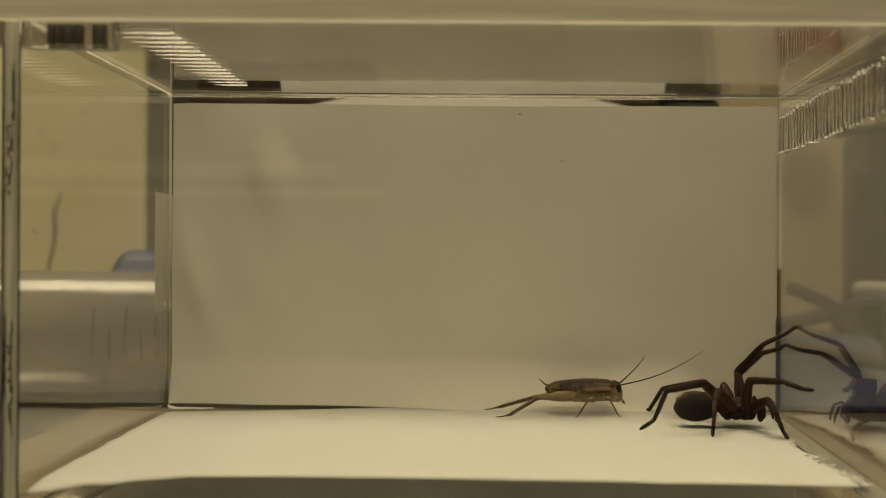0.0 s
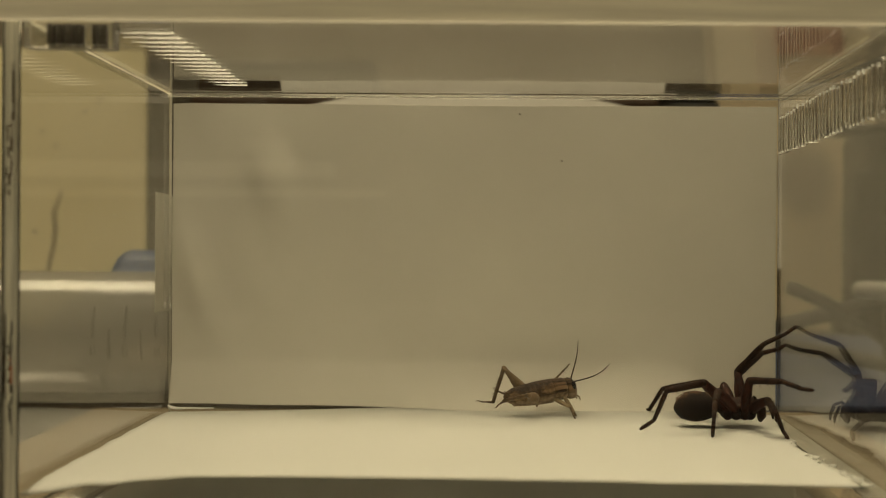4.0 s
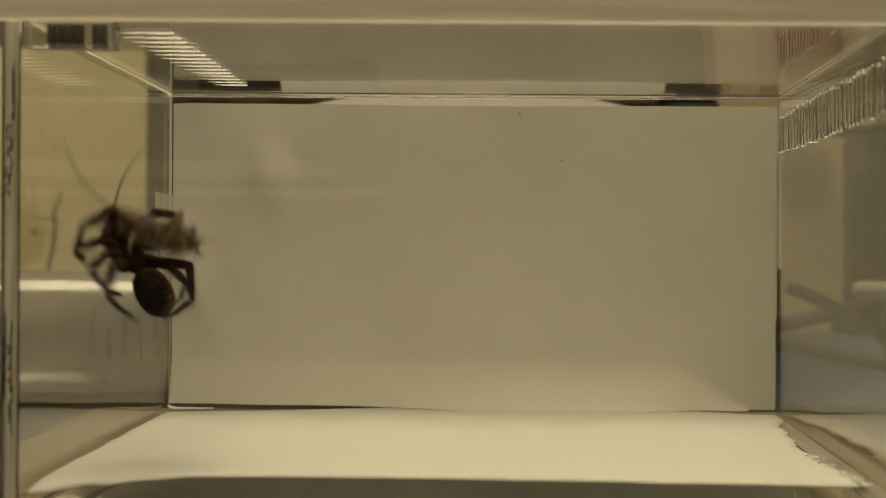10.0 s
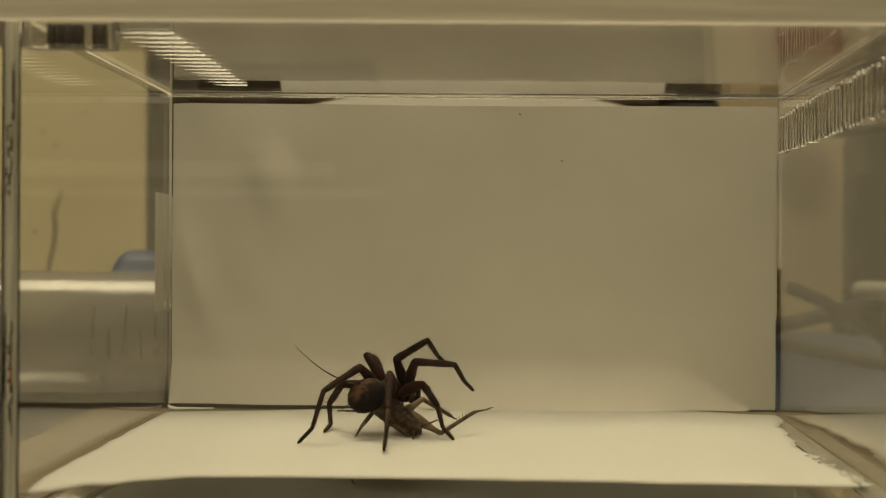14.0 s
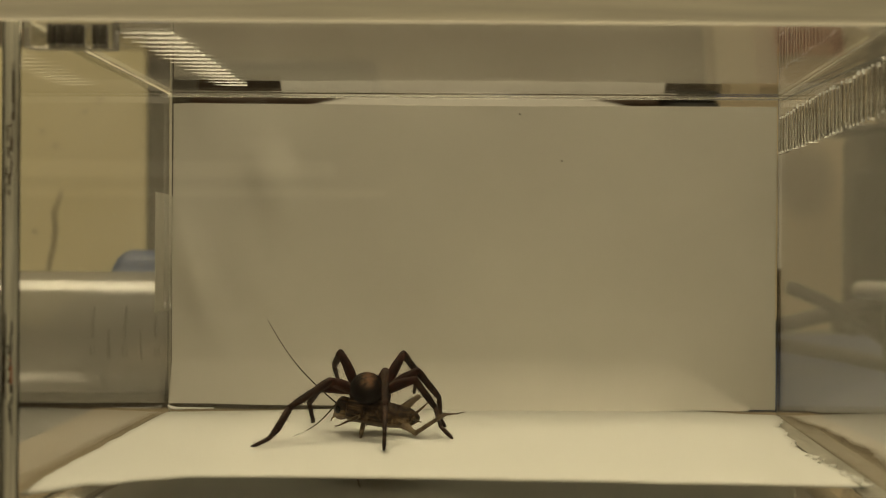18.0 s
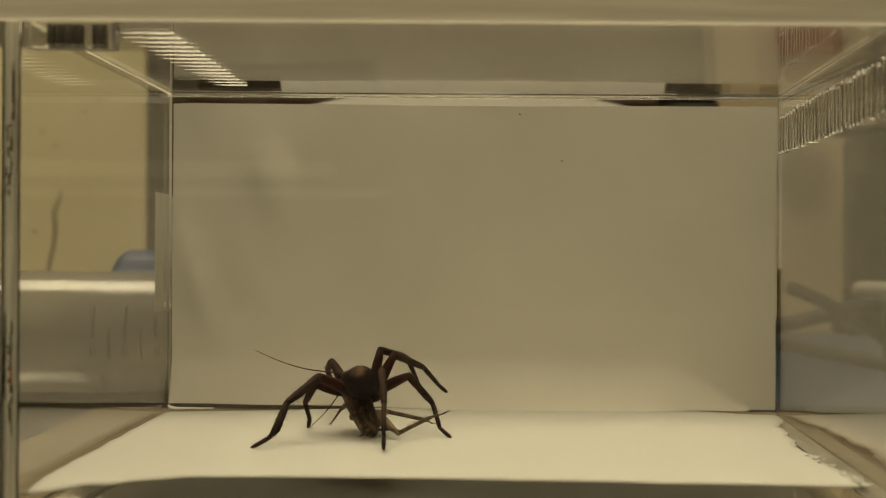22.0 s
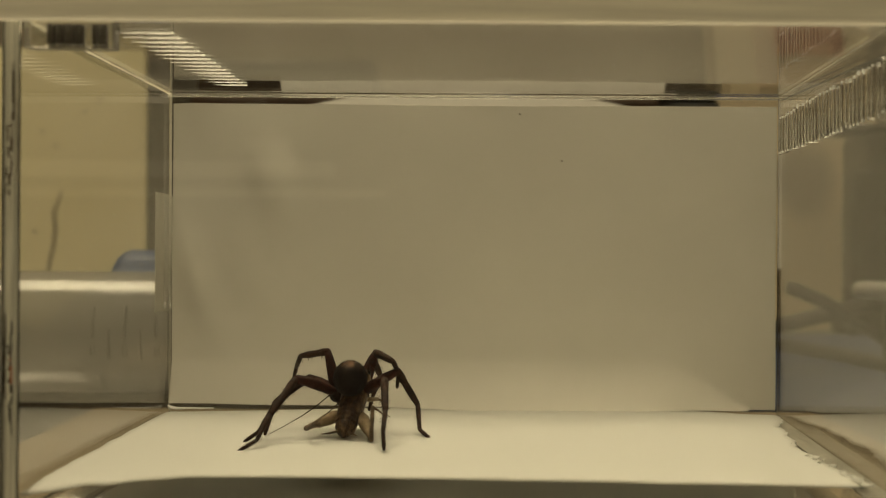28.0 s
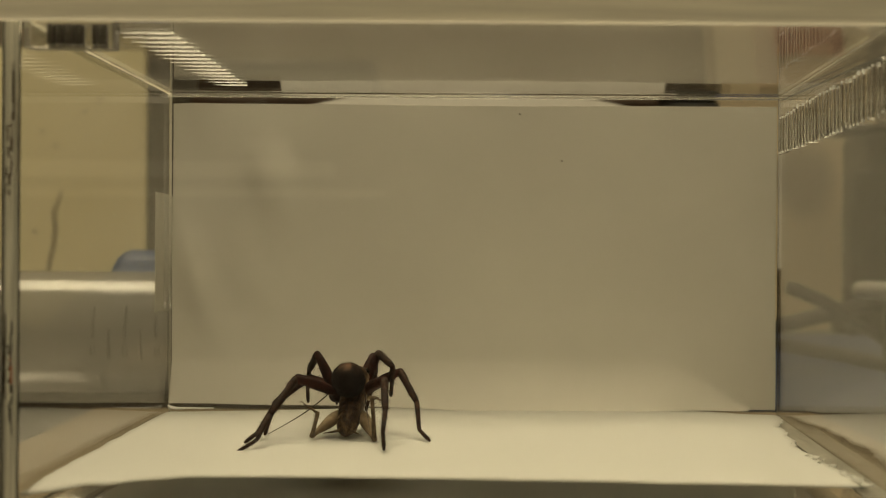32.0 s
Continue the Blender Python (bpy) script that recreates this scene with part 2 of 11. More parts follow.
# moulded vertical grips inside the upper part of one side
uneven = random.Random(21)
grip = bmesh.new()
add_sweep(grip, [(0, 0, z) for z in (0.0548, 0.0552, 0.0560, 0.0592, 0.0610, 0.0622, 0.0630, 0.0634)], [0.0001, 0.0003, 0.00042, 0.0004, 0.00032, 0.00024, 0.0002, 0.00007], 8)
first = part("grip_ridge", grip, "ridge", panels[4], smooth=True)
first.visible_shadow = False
# pale beads added at the ridge ends to stand in for glints
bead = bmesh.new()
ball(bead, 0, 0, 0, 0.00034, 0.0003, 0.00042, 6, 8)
bead = part("grip_glint", bead, "rib", panels[4], "pale bead added for the glint at a ridge end", smooth=True)
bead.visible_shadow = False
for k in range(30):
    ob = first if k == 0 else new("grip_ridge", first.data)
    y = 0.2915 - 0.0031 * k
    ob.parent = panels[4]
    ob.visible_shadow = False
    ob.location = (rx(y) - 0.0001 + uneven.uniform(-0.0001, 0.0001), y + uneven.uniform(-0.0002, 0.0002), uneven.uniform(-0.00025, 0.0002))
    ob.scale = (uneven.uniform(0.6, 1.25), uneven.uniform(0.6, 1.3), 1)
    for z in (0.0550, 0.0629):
        tip = bead if k == 0 and z < 0.06 else new("grip_glint", bead.data)
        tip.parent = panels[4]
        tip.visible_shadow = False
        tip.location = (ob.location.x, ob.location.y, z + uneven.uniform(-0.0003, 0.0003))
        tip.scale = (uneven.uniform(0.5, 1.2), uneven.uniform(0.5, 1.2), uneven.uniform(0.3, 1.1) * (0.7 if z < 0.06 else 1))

# cloudy glued seams where the side panels meet the front and back
for x0, x1, y in ((LF - T, LF, FRONT + 0.00006), (RF, RF + T, FRONT + 0.00006), (LB - T, LB, BACK - 0.00016), (RB, RB + T, BACK - 0.00016)):
    part("seam", block(x0 + 0.0001, x1 - 0.0001, y, y + 0.0001, FLOOR + 0.0001, RIM - 0.0001), "seam", tank, "cloudy glued seam").visible_shadow = False

for a, b, side in ((LF + 0.0002, LB + 0.0002, 3), (RF - 0.0042, RB - 0.0042, 4)):
    w = 0.0014 if side == 3 else 0.004
    strip = prism([(a, FRONT + 0.0006), (a + w, FRONT + 0.0006), (b + w, BACK - 0.0006), (b, BACK - 0.0006)], FLOOR + 0.0031, FLOOR + 0.0035)
    part("foot_seam", strip, "glue", tank, "cloudy scuffed strip along the foot").visible_shadow = False



def worn_mark(x0, x1, z0, z1, count, material, label, seed):
    """Flecks of worn, dirty plastic down the front edge of the box."""
    r = random.Random(seed)
    bm = bmesh.new()
    for k in range(count):
        z = z0 + (z1 - z0) * (k + r.random()) / count
        x = r.uniform(x0, x1)
        h, w = r.uniform(0.35, 1.5) * (z1 - z0) / count, r.uniform(0.00004, 0.00013)
        d = r.uniform(0.0001, 0.0003)
        y = FRONT - T - 0.00012
        add_box(bm, x - w, x + w, y - d, y, z - h, z + h)
    return part("edge_mark", bm, material, tank, label)


worn_mark(-0.0614, -0.0609, 0.0082, 0.0240, 26, "dark", "dark worn flecks down the front edge", 1)
worn_mark(-0.0621, -0.0619, 0.0120, 0.0240, 12, "dark", "dark worn flecks down the front edge", 2)
worn_mark(-0.0619, -0.0611, 0.0418, 0.0520, 16, "brown", "brown worn streaks down the front edge", 3)
worn_mark(-0.0612, -0.0609, 0.0520, 0.0600, 6, "brown", "brown worn streaks down the front edge", 4)
worn_mark(-0.0612, -0.0610, 0.0155, 0.0185, 3, "red", "small orange-red smear", 5)
worn_mark(-0.0605, -0.0602, 0.0425, 0.0590, 5, "rim", "pale scuff down the front edge", 6)
curl = bmesh.new()
for k in range(4):
    cx, cz, r = -0.0613 + 0.0002 * k, 0.0608 - 0.0006 * (k % 2), 0.0003 + 0.0001 * k
    add_sweep(curl, [(cx + r * math.cos(a), FRONT - T - 0.0003, cz + 1.4 * r * math.sin(a)) for a in np.linspace(0.4 * k, 4.6 + 0.4 * k, 12)], 0.00004, 5)
part("glue_curl", curl, "rim", tank, "dried curls of glue at the corner", smooth=True)

# pale strips added inside the top edges, to hide their dark inner reflection
for a, b, side, wide in ((LF, LB, -1, 0.94), (RF, RB, 1, 0.3)):
    w = side * T
    part("pale_edge_strip", prism([(a + w * 0.06, FRONT + 0.0005), (a + w * wide, FRONT + 0.0005), (b + w * wide, BACK - 0.0005), (b + w * 0.06, BACK - 0.0005)], RIM - 0.00045, RIM - 0.00035), "rim", tank, "pale strip added inside the top edge to hide its dark reflection").visible_shadow = False

lid = thing("box_lid", "clear acrylic lid with a moulded rim, closed over the box", "lid")
G = 0.0006
W = T + G
LX0, LX1, LX2, LX3 = LF - W - T, 0.075, LB - W - T, 0.0751
top = part("top_panel", prism([(LX0, FRONT - W + 0.0001), (LX1, FRONT - W + 0.0001), (LX3, BACK + W + T), (LX2, BACK + W + T)], RIM + 0.0001, RIM + 0.0023, 0.0003), "acrylic_side", lid)
panels += [
    top,
    part("front_skirt", prism([(LX0, FRONT - W - T), (LX1, FRONT - W - T), (LX1, FRONT - W), (LX0, FRONT - W)], RIM - 0.0016, RIM + 0.0028, 0.0005), "rim", lid),
    part("back_skirt", prism([(LX2, BACK + W), (LX3, BACK + W), (LX3, BACK + W + T), (LX2, BACK + W + T)], RIM - 0.0004, RIM + 0.00005, 0.0001), "acrylic_edge", lid),
    part("side_skirt", prism([(LX0, FRONT - W + 0.0001), (LX0 + T, FRONT - W + 0.0001), (LX2 + T, BACK + W - 0.0001), (LX2, BACK + W - 0.0001)], RIM - 0.0003, RIM + 0.00005, 0.0001), "acrylic", lid),
    part("side_skirt", prism([(0.0752, FRONT - W + 0.0001), (0.0776, FRONT - W + 0.0001), (0.0779, BACK + W - 0.0001), (0.0755, BACK + W - 0.0001)], RIM - 0.0006, RIM + 0.0014, 0.0003), "acrylic", lid),
]
latch = part("latch", block(LF - 0.0004, -0.0478, FRONT + 0.0022, FRONT + 0.0062, RIM - 0.0046, RIM - 0.0003, 0.0003), "ridge", lid, "clear moulded latch block", smooth=False)
for x0, x1 in ((-0.0576, -0.0566), (-0.0564, -0.0552), (-0.05505, -0.0538), (-0.0536, -0.0524), (-0.0511, -0.0504), (-0.0502, -0.0490)):
    part("pad", block(x0, x1, FRONT + 0.0030, FRONT + 0.0054, RIM - 0.0040, RIM - 0.0011, 0.0002), "dark", latch, "dark rubber pad")
panels.append(latch)
for ob in panels:
    ob.visible_shadow = False
# a row of ribs on the underside of the lid, each a string of small lens-like bumps, frosted pale in place of lamp
# glints
grain = random.Random(17)
for k in range(15):
    y = 0.2795 - 0.0048 * k
    rib = bmesh.new()
    x0, x1 = -0.0470 - 0.0003 * k, -0.0403 - 0.00012 * k
    bumps = 15
    for q in range(bumps):
        s = (q + 0.5) / bumps
        w = 0.5 * (x1 - x0) / bumps * grain.uniform(1.3, 1.7)
        d = 0.0009 * min(1, 0.25 + s * 1.1) * grain.uniform(0.75, 1.2)
        ball(rib, x0 + s * (x1 - x0), grain.uniform(-0.0002, 0.0002), 0, w, d, 0.00026 * min(1, 0.3 + s) * grain.uniform(0.7, 1.2), 4, 6, (math.pi, 2 * math.pi))
    ob = part("rib", rib, "rib", top, smooth=True)
    ob.location = (0, y, RIM - 0.0001)

# ---- paper in the box ----
# where the standing card buckles: middle, widths and depth
BUCKLES = ((-0.0365, 0.0480, 0.0050, 0.0100, 0.0017), (-0.0530, 0.0290, 0.0035, 0.0110, 0.0017), (-0.0545, 0.0700, 0.0040, 0.0090, 0.0016), (-0.0430, 0.0200, 0.0055, 0.0080, -0.0008), (0.0660, 0.0400, 0.0045, 0.0200, -0.0008))
bm = bmesh.new()
cols, rows_, faces_ = 120, 48, []
for thick in (0.0, 0.00045):
    sheet_ = []
    for k in range(cols + 1):
        s = k / cols
        x = LB + 0.0005 + s * (RB - LB - 0.0012)
        low = 0.00026 + 0.0019 * 0.45 * (max(0, 0.45 - s) / 0.45) ** 0.55 + 0.00004 * math.sin(31 * s) - 0.0007 * max(0, s - 0.8)
        high = RIM - 0.0025 + 0.0001 * math.sin(9 * s)
        line = []
        for q in range(rows_ + 1):
            z = low + (high - low) * (q / rows_) ** 1.5
            crease = 0.0102 - 0.0102 * max(0, (s - 0.83) / 0.13)
            lean = 0.0030 * max(0, 1 - z / crease) if crease > 0.0005 else 0
            lean += 0.0032 * max(0, 1 - z / 0.0085) ** 2 * max(0, min(1, (s - 0.36) / 0.1)) * max(0, min(1, (0.87 - s) / 0.1))
            wave = 0.0007 * noise.noise((x * 28, z * 16, 5))
            for bx, bz, wx, wz, deep in BUCKLES:
                off = x - bx - 0.28 * (bz - z)
                wave -= deep * math.exp(-((off / wx) ** 2)) * math.exp(-(((z - bz) / wz) ** 2))
            corner = 0.0006 * max(0, s - 0.94) / 0.06
            line.append(bm.verts.new((x, BACK - 0.0016 + thick - lean + wave * min(1, z / 0.01) - corner, z)))
        sheet_.append(line)
    faces_.append(sheet_)
for k in range(cols):
    for q in range(rows_):
        a, b = faces_
        bm.faces.new((a[k][q], a[k + 1][q], a[k + 1][q + 1], a[k][q + 1]))
        bm.faces.new((b[k][q], b[k][q + 1], b[k + 1][q + 1], b[k + 1][q]))
    for q in (0, rows_):
        bm.faces.new((a[k][q], b[k][q], b[k + 1][q], a[k + 1][q]))
for q in range(rows_):
    for k in (0, cols):
        bm.faces.new((a[k][q], a[k][q + 1], b[k][q + 1], b[k][q]))
bmesh.ops.recalc_face_normals(bm, faces=bm.faces[:])
for e in bm.edges:
    e.smooth = e.calc_face_angle(0) < 0.6
single("back_paper", bm, "card", "white paper card with a bent foot standing against the back panel", "paper", smooth=True)


def front_edge(s):
    """Where the floor sheet ends before the front panel, along its width."""
    y = 0.2085 - 0.0125 * max(0, 1 - s / 0.17) ** 1.4 - 0.006 * max(0, (s - 0.3) / 0.7) ** 1.3
    return y + 0.0004 * math.sin(23 * s) * max(0, 0.3 - s)


def right_edge(u):
    """The torn edge of the floor sheet beside the side panel; u from front to back."""
    y = 0.2 + u * 0.092
    return rx(y) - 0.0012 - 0.0035 * math.sin(math.pi * min(1, u * 1.15)) - 0.0016 * (1 - u) + 0.0011 * noise.noise((u * 9, 1, 3)) + 0.0006 * noise.noise((u * 40, 5, 3))


bm = bmesh.new()
nx, ny, grid = 90, 60, []
for i in range(nx + 1):
    s = i / nx
    col = []
    for j in range(ny + 1):
        u = j / ny
        yf = front_edge(s)
        y = yf + u * (BACK - 0.0022 - yf)
        x0 = lx(y) + 0.0012 + 0.0004 * noise.noise((u * 14, 2, 7))
        x = x0 + s * (right_edge(u) - x0)
        back = max(0, (u - 0.88) / 0.12) ** 2
        cove = max(0, (u - 0.80) / 0.20) ** 2.4 * max(0, min(1, (s - 0.34) / 0.14)) * max(0, min(1, (0.86 - s) / 0.1))
        z = 0.0005 * back + 0.0003 * cove
        z -= back * (0.0034 * max(0, 0.46 - s) + 0.0085 * max(0, s - 0.80))
        z -= 0.0011 * max(0, 1 - u / 0.08) ** 2 * (0.4 + max(0, 0.25 - s) * 2)
        z += 0.00009 * noise.noise((x * 60, y * 60, 1))
        z += 0.0007 * noise.noise((x * 170, y * 260, 9)) * max(0, 1 - u / 0.16) * max(0, 1 - s / 0.22)
        col.append(bm.verts.new((x, y, z)))
    grid.append(col)
for i in range(nx):
    for j in range(ny):
        bm.faces.new((grid[i][j], grid[i + 1][j], grid[i + 1][j + 1], grid[i][j + 1]))
sheet = single("floor_paper", bm, "paper", "white paper sheet with torn edges lying as floor of the box", "paper", smooth=True)
solid = sheet.modifiers.new("thickness", "SOLIDIFY")
solid.thickness, solid.offset = 0.00028, -1

# torn fibres along the edges of the sheet
rng = random.Random(4)
bm = bmesh.new()
for k in range(46):
    u = rng.random() ** 1.5 * 0.34
    y = 0.2 + u * 0.092
    ball(bm, right_edge(u) + rng.uniform(-0.0008, 0.0004), y, 0.0001, rng.uniform(0.0002, 0.0007), rng.uniform(0.0002, 0.0007), rng.uniform(0.0001, 0.00035), 5, 7)
single("paper_fibres", bm, "paper", "white torn paper fibres along the floor sheet", "paper scraps", kind="stuff", smooth=True)

# shed specks on the card, floor and lid
bm = bmesh.new()
for x, z, r in ((0.0163, 0.0634, 3), (0.0178, 0.0630, 2), (0.0254, 0.0534, 3), (0.0046, 0.0485, 2), (-0.0176, 0.0296, 2), (0.0632, 0.0024, 1.4), (0.02, 0.046, 1), (-0.047, 0.0085, 2), (-0.028, 0.0605, 1)):
    add_sweep(bm, [(x - r * 6e-5, BACK - 0.0018, z), (x, BACK - 0.0021, z), (x + r * 7e-5, BACK - 0.0018, z - r * 5e-5)], [r * 3e-5, r * 7e-5, r * 3e-5], 6)
for x, y, r in ((0.011, 0.262, 0.7), (0.062, 0.243, 1), (0.004, 0.232, 0.8), (0.0345, 0.2095, 1)):
    add_sweep(bm, [(x, y, 0.0001), (x + r * 8e-5, y, 0.00022), (x + r * 16e-5, y + 1e-4, 0.0001)], [r * 3e-5, r * 6e-5, r * 2e-5], 6)
single("dirt_specks", bm, "speck", "tiny dark specks of dirt in the box", "dirt", kind="stuff")
bm = bmesh.new()
for x, y, r in ((0.0305, 0.247, 4), (0.0335, 0.25, 2), (-0.028, 0.247, 2), (0.0355, 0.261, 2), (0.047, 0.262, 2), (0.051, 0.262, 2), (0.0465, 0.253, 3), (-0.003, 0.245, 2)):
    add_sweep(bm, [(x, y, RIM), (x + r * 5e-5, y, RIM - 0.0001), (x + r * 12e-5, y, RIM)], [r * 3e-5, r * 6e-5, r * 2e-5], 6)
single("dust_specks", bm, "dust", "pale dust specks under the lid", "dust", kind="stuff")
scrap = sweep([(-0.0581, 0.2893, 0.0009), (-0.0575, 0.2894, 0.0004), (-0.0560, 0.2896, 0.0002), (-0.0535, 0.2898, 0.00025), (-0.0505, 0.2899, 0.0002), (-0.0484, 0.2899, 0.0003)], [0.0003, 0.0006, 0.0004, 0.0003, 0.00026, 0.0002], 7, True, 0.7)
single("tape_scrap", scrap, "gleam", "twisted glossy white tape scrap in the corner", "tape")

# ---- round the box ----
single("paper_tab", prism([(LB - T - 0.0004, 0.2828), (LB - T - 0.0001, 0.2828), (LB - T - 0.0001, 0.3092), (LB - T - 0.0004, 0.3092)], 0.0208, 0.0457), "card", "white paper tab stuck on the outside of the box", "paper")

# the tray's dark brown front stands in for the shadow gap under the tubes
tray = thing("cardboard_tray", "flat cardboard tray under the tubes, coloured dark brown as the shadow gap there", "tray")
part("bottom", block(-0.19, 0.06, 0.352, 0.45, BENCH, BENCH + 0.0022, 0.0004), "tray", tray)
for x0, x1, y0, y1 in ((-0.19, -0.1885, 0.354, 0.45), (0.0585, 0.06, 0.354, 0.45)):
    part("edge", block(x0, x1, y0, y1, BENCH + 0.0023, BENCH + 0.009, 0.0004), "tray", tray)
TRAY = BENCH + 0.0022


def centrifuge_tube(x, y, high, turn, label, ticks):
    ob = thing("centrifuge_tube", label, "tube", pose(x, y, TRAY + high, 0, 0, turn) @ Matrix.Scale(1.14, 4), group="plastic tubes on the tray")
    shell = sweep([(x0, 0, 0) for x0 in (-0.0165, -0.016, -0.0155, -0.014, 0.098, 0.103)], [0.0140, 0.0144, 0.01445, 0.01445, 0.01445, 0.01445], 40, False)
    part("barrel", shell, "tube", ob, "clear plastic barrel with a skirted foot", smooth=True)
    cone = sweep([(x0, 0, 0) for x0 in (0.0, 0.0006, 0.0008, 0.0105, 0.0107, 0.0125, 0.0127, 0.015, 0.098)], [0.002, 0.003, 0.0032, 0.0120, 0.0122, 0.0132, 0.01325, 0.0133, 0.0136], 40, False)
    part("cone", cone, "cone", ob, "clear conical bottom", smooth=True)
    cap = bmesh.new()
    n = 60
    rings = []
    for x0, r in ((0.1031, 0.0160), (0.1036, 0.0168), (0.1128, 0.0168), (0.1146, 0.0160), (0.1158, 0.0142), (0.1164, 0.0112), (0.1166, 0.0001)):
        rings.append([cap.verts.new((x0, (r + (0.0004 if k % 2 and r > 0.0165 else 0)) * math.cos(2 * math.pi * k / n), (r + (0.0004 if k % 2 and r > 0.0165 else 0)) * math.sin(2 * math.pi * k / n))) for k in range(n)])
    for a, b in zip(rings, rings[1:]):
        for k in range(n):
            cap.faces.new((a[k], a[(k + 1) % n], b[(k + 1) % n], b[k]))
    cap.faces.new(rings[0][::-1])
    part("cap", cap, "blue", ob, "ribbed blue screw cap", smooth=False)
    if ticks:
        for k in range(14):
            long = k % 2 == 0
            a0, a1 = (-0.02, 0.47) if long else (-0.36, 0.1)
            bm = bmesh.new()
            xs = 0.0142 + 0.0036 * k
            add_sweep(bm, [(xs, -0.0146 * math.cos(a), 0.0146 * math.sin(a)) for a in np.linspace(a0, a1, 8)], 0.00038, 5)
            part("graduation", bm, "print", ob, "printed grey volume mark")
            if long:
                for q in (-0.0005, 0.0004):
                    fig = bmesh.new()
                    add_sweep(fig, [(xs + q, -0.0147 * math.cos(a), 0.0147 * math.sin(a)) for a in np.linspace(-0.32, -0.16, 4)], 0.00022, 5)
                    part("figure", fig, "print", ob, "small printed figure, not readable")
    return ob


centrifuge_tube(-0.1079, 0.3685, 0.0166, 0, "clear plastic centrifuge tube with dark volume marks, lying down", True)
centrifuge_tube(0.0327, 0.412, 0.0192, 180, "clear plastic centrifuge tube with a blue screw cap, lying down", False)

# ---- the far bench and shelves ----
board = thing("cream_box", "cream painted sloping box with a hairline crack, behind the tubes", "box")
side = bmesh.new()
lean = [(0.700, BENCH), (0.790, 0.1497), (0.802, 0.1497), (0.95, BENCH)]
ends = [[side.verts.new((x or -0.2192 * y, y, z)) for y, z in lean] for x in (-0.46, 0)]
for k in range(4):
    side.faces.new((ends[0][k], ends[0][(k + 1) % 4], ends[1][(k + 1) % 4], ends[1][k]))
side.faces.new(ends[0][::-1])
side.faces.new(ends[1])
bmesh.ops.recalc_face_normals(side, faces=side.faces[:])
bmesh.ops.bevel(side, geom=side.edges[:], offset=0.002, segments=2, profile=0.5, affect="EDGES")
part("side", side, "cream", board)


def on_slope(x, z):
    """A point just before the sloping face of the cream box."""
    return (x, 0.6992 + 0.100 * (z - BENCH) / (0.165 - BENCH), z)

crack = bmesh.new()
add_sweep(crack, [on_slope(x, z) for x, z in ((-0.2085, 0.066), (-0.2095, 0.058), (-0.2110, 0.052), (-0.2085, 0.045), (-0.2078, 0.036), (-0.2088, 0.022))], [0.0002, 0.0006, 0.0008, 0.0009, 0.0009, 0.0008], 6)
part("crack", crack, "brown", board, "brown crack line in the paint")
for x, z in ((-0.225, 0.098), (-0.203, 0.11), (-0.216, 0.09), (-0.219, 0.042), (-0.196, 0.117)):
    bm = sweep([on_slope(x - 0.001, z), on_slope(x, z), on_slope(x + 0.001, z)], [0.0004, 0.0012, 0.0005], 6)
    part("stain", bm, "brown", board, "small brown stain")

cab = thing("dark_cabinet", "dark cabinet standing behind the box", "cabinet")
part("body", block(-0.215, -0.05, 0.97, 1.2, -0.8, 0.17, 0.003), "dark", cab)
part("door", block(-0.21, -0.055, 0.962, 0.9695, -0.78, 0.16, 0.002), "dark", cab)

wood = thing("wooden_box", "low dark brown wooden box behind the clear box", "box")
part("body", block(-0.085, 0.072, 0.47, 0.60, BENCH, 0.081, 0.002), "brown", wood)
part("lid", block(-0.087, 0.074, 0.468, 0.602, 0.0811, 0.0868, 0.002), "brown", wood)

bm = bmesh.new()
front, behind = [], []
for k in range(25):
    s = k / 24
    x, drop = -0.0490 + s * 0.1155, (2 * s - 1) ** 2
    y, z = 0.4700 - 0.0146 * drop, 0.0902 - 0.0095 * drop
    front.append((bm.verts.new((x, 0.376, 0.0295)), bm.verts.new((x, y, z))))
    behind.append((bm.verts.new((x, 0.3764, 0.0291)), bm.verts.new((x, y + 0.0004, z - 0.0004))))
for k in range(24):
    bm.faces.new((front[k][0], front[k + 1][0], front[k + 1][1], front[k][1]))
    bm.faces.new((behind[k][0], behind[k][1], behind[k + 1][1], behind[k + 1][0]))
    bm.faces.new((front[k][1], front[k + 1][1], behind[k + 1][1], behind[k][1]))
    bm.faces.new((front[k][0], behind[k][0], behind[k + 1][0], front[k + 1][0]))
for k in (0, 24):
    bm.faces.new((front[k][0], front[k][1], behind[k][1], behind[k][0]))
bmesh.ops.recalc_face_normals(bm, faces=bm.faces[:])
single("curved_card", bm, "plate", "white card with a curved top leaning on plastic tubes", "card", smooth=False)

box2 = thing("dark_case", "small dark instrument case beside the wooden box", "case")
part("body", block(0.076, 0.096, 0.47, 0.58, BENCH, 0.086, 0.003), "dark", box2)
part("lid", block(0.0765, 0.0955, 0.469, 0.581, 0.0862, 0.0915, 0.002), "dark", box2)

carton = thing("tan_carton", "tan cardboard carton with a red printed band", "carton")


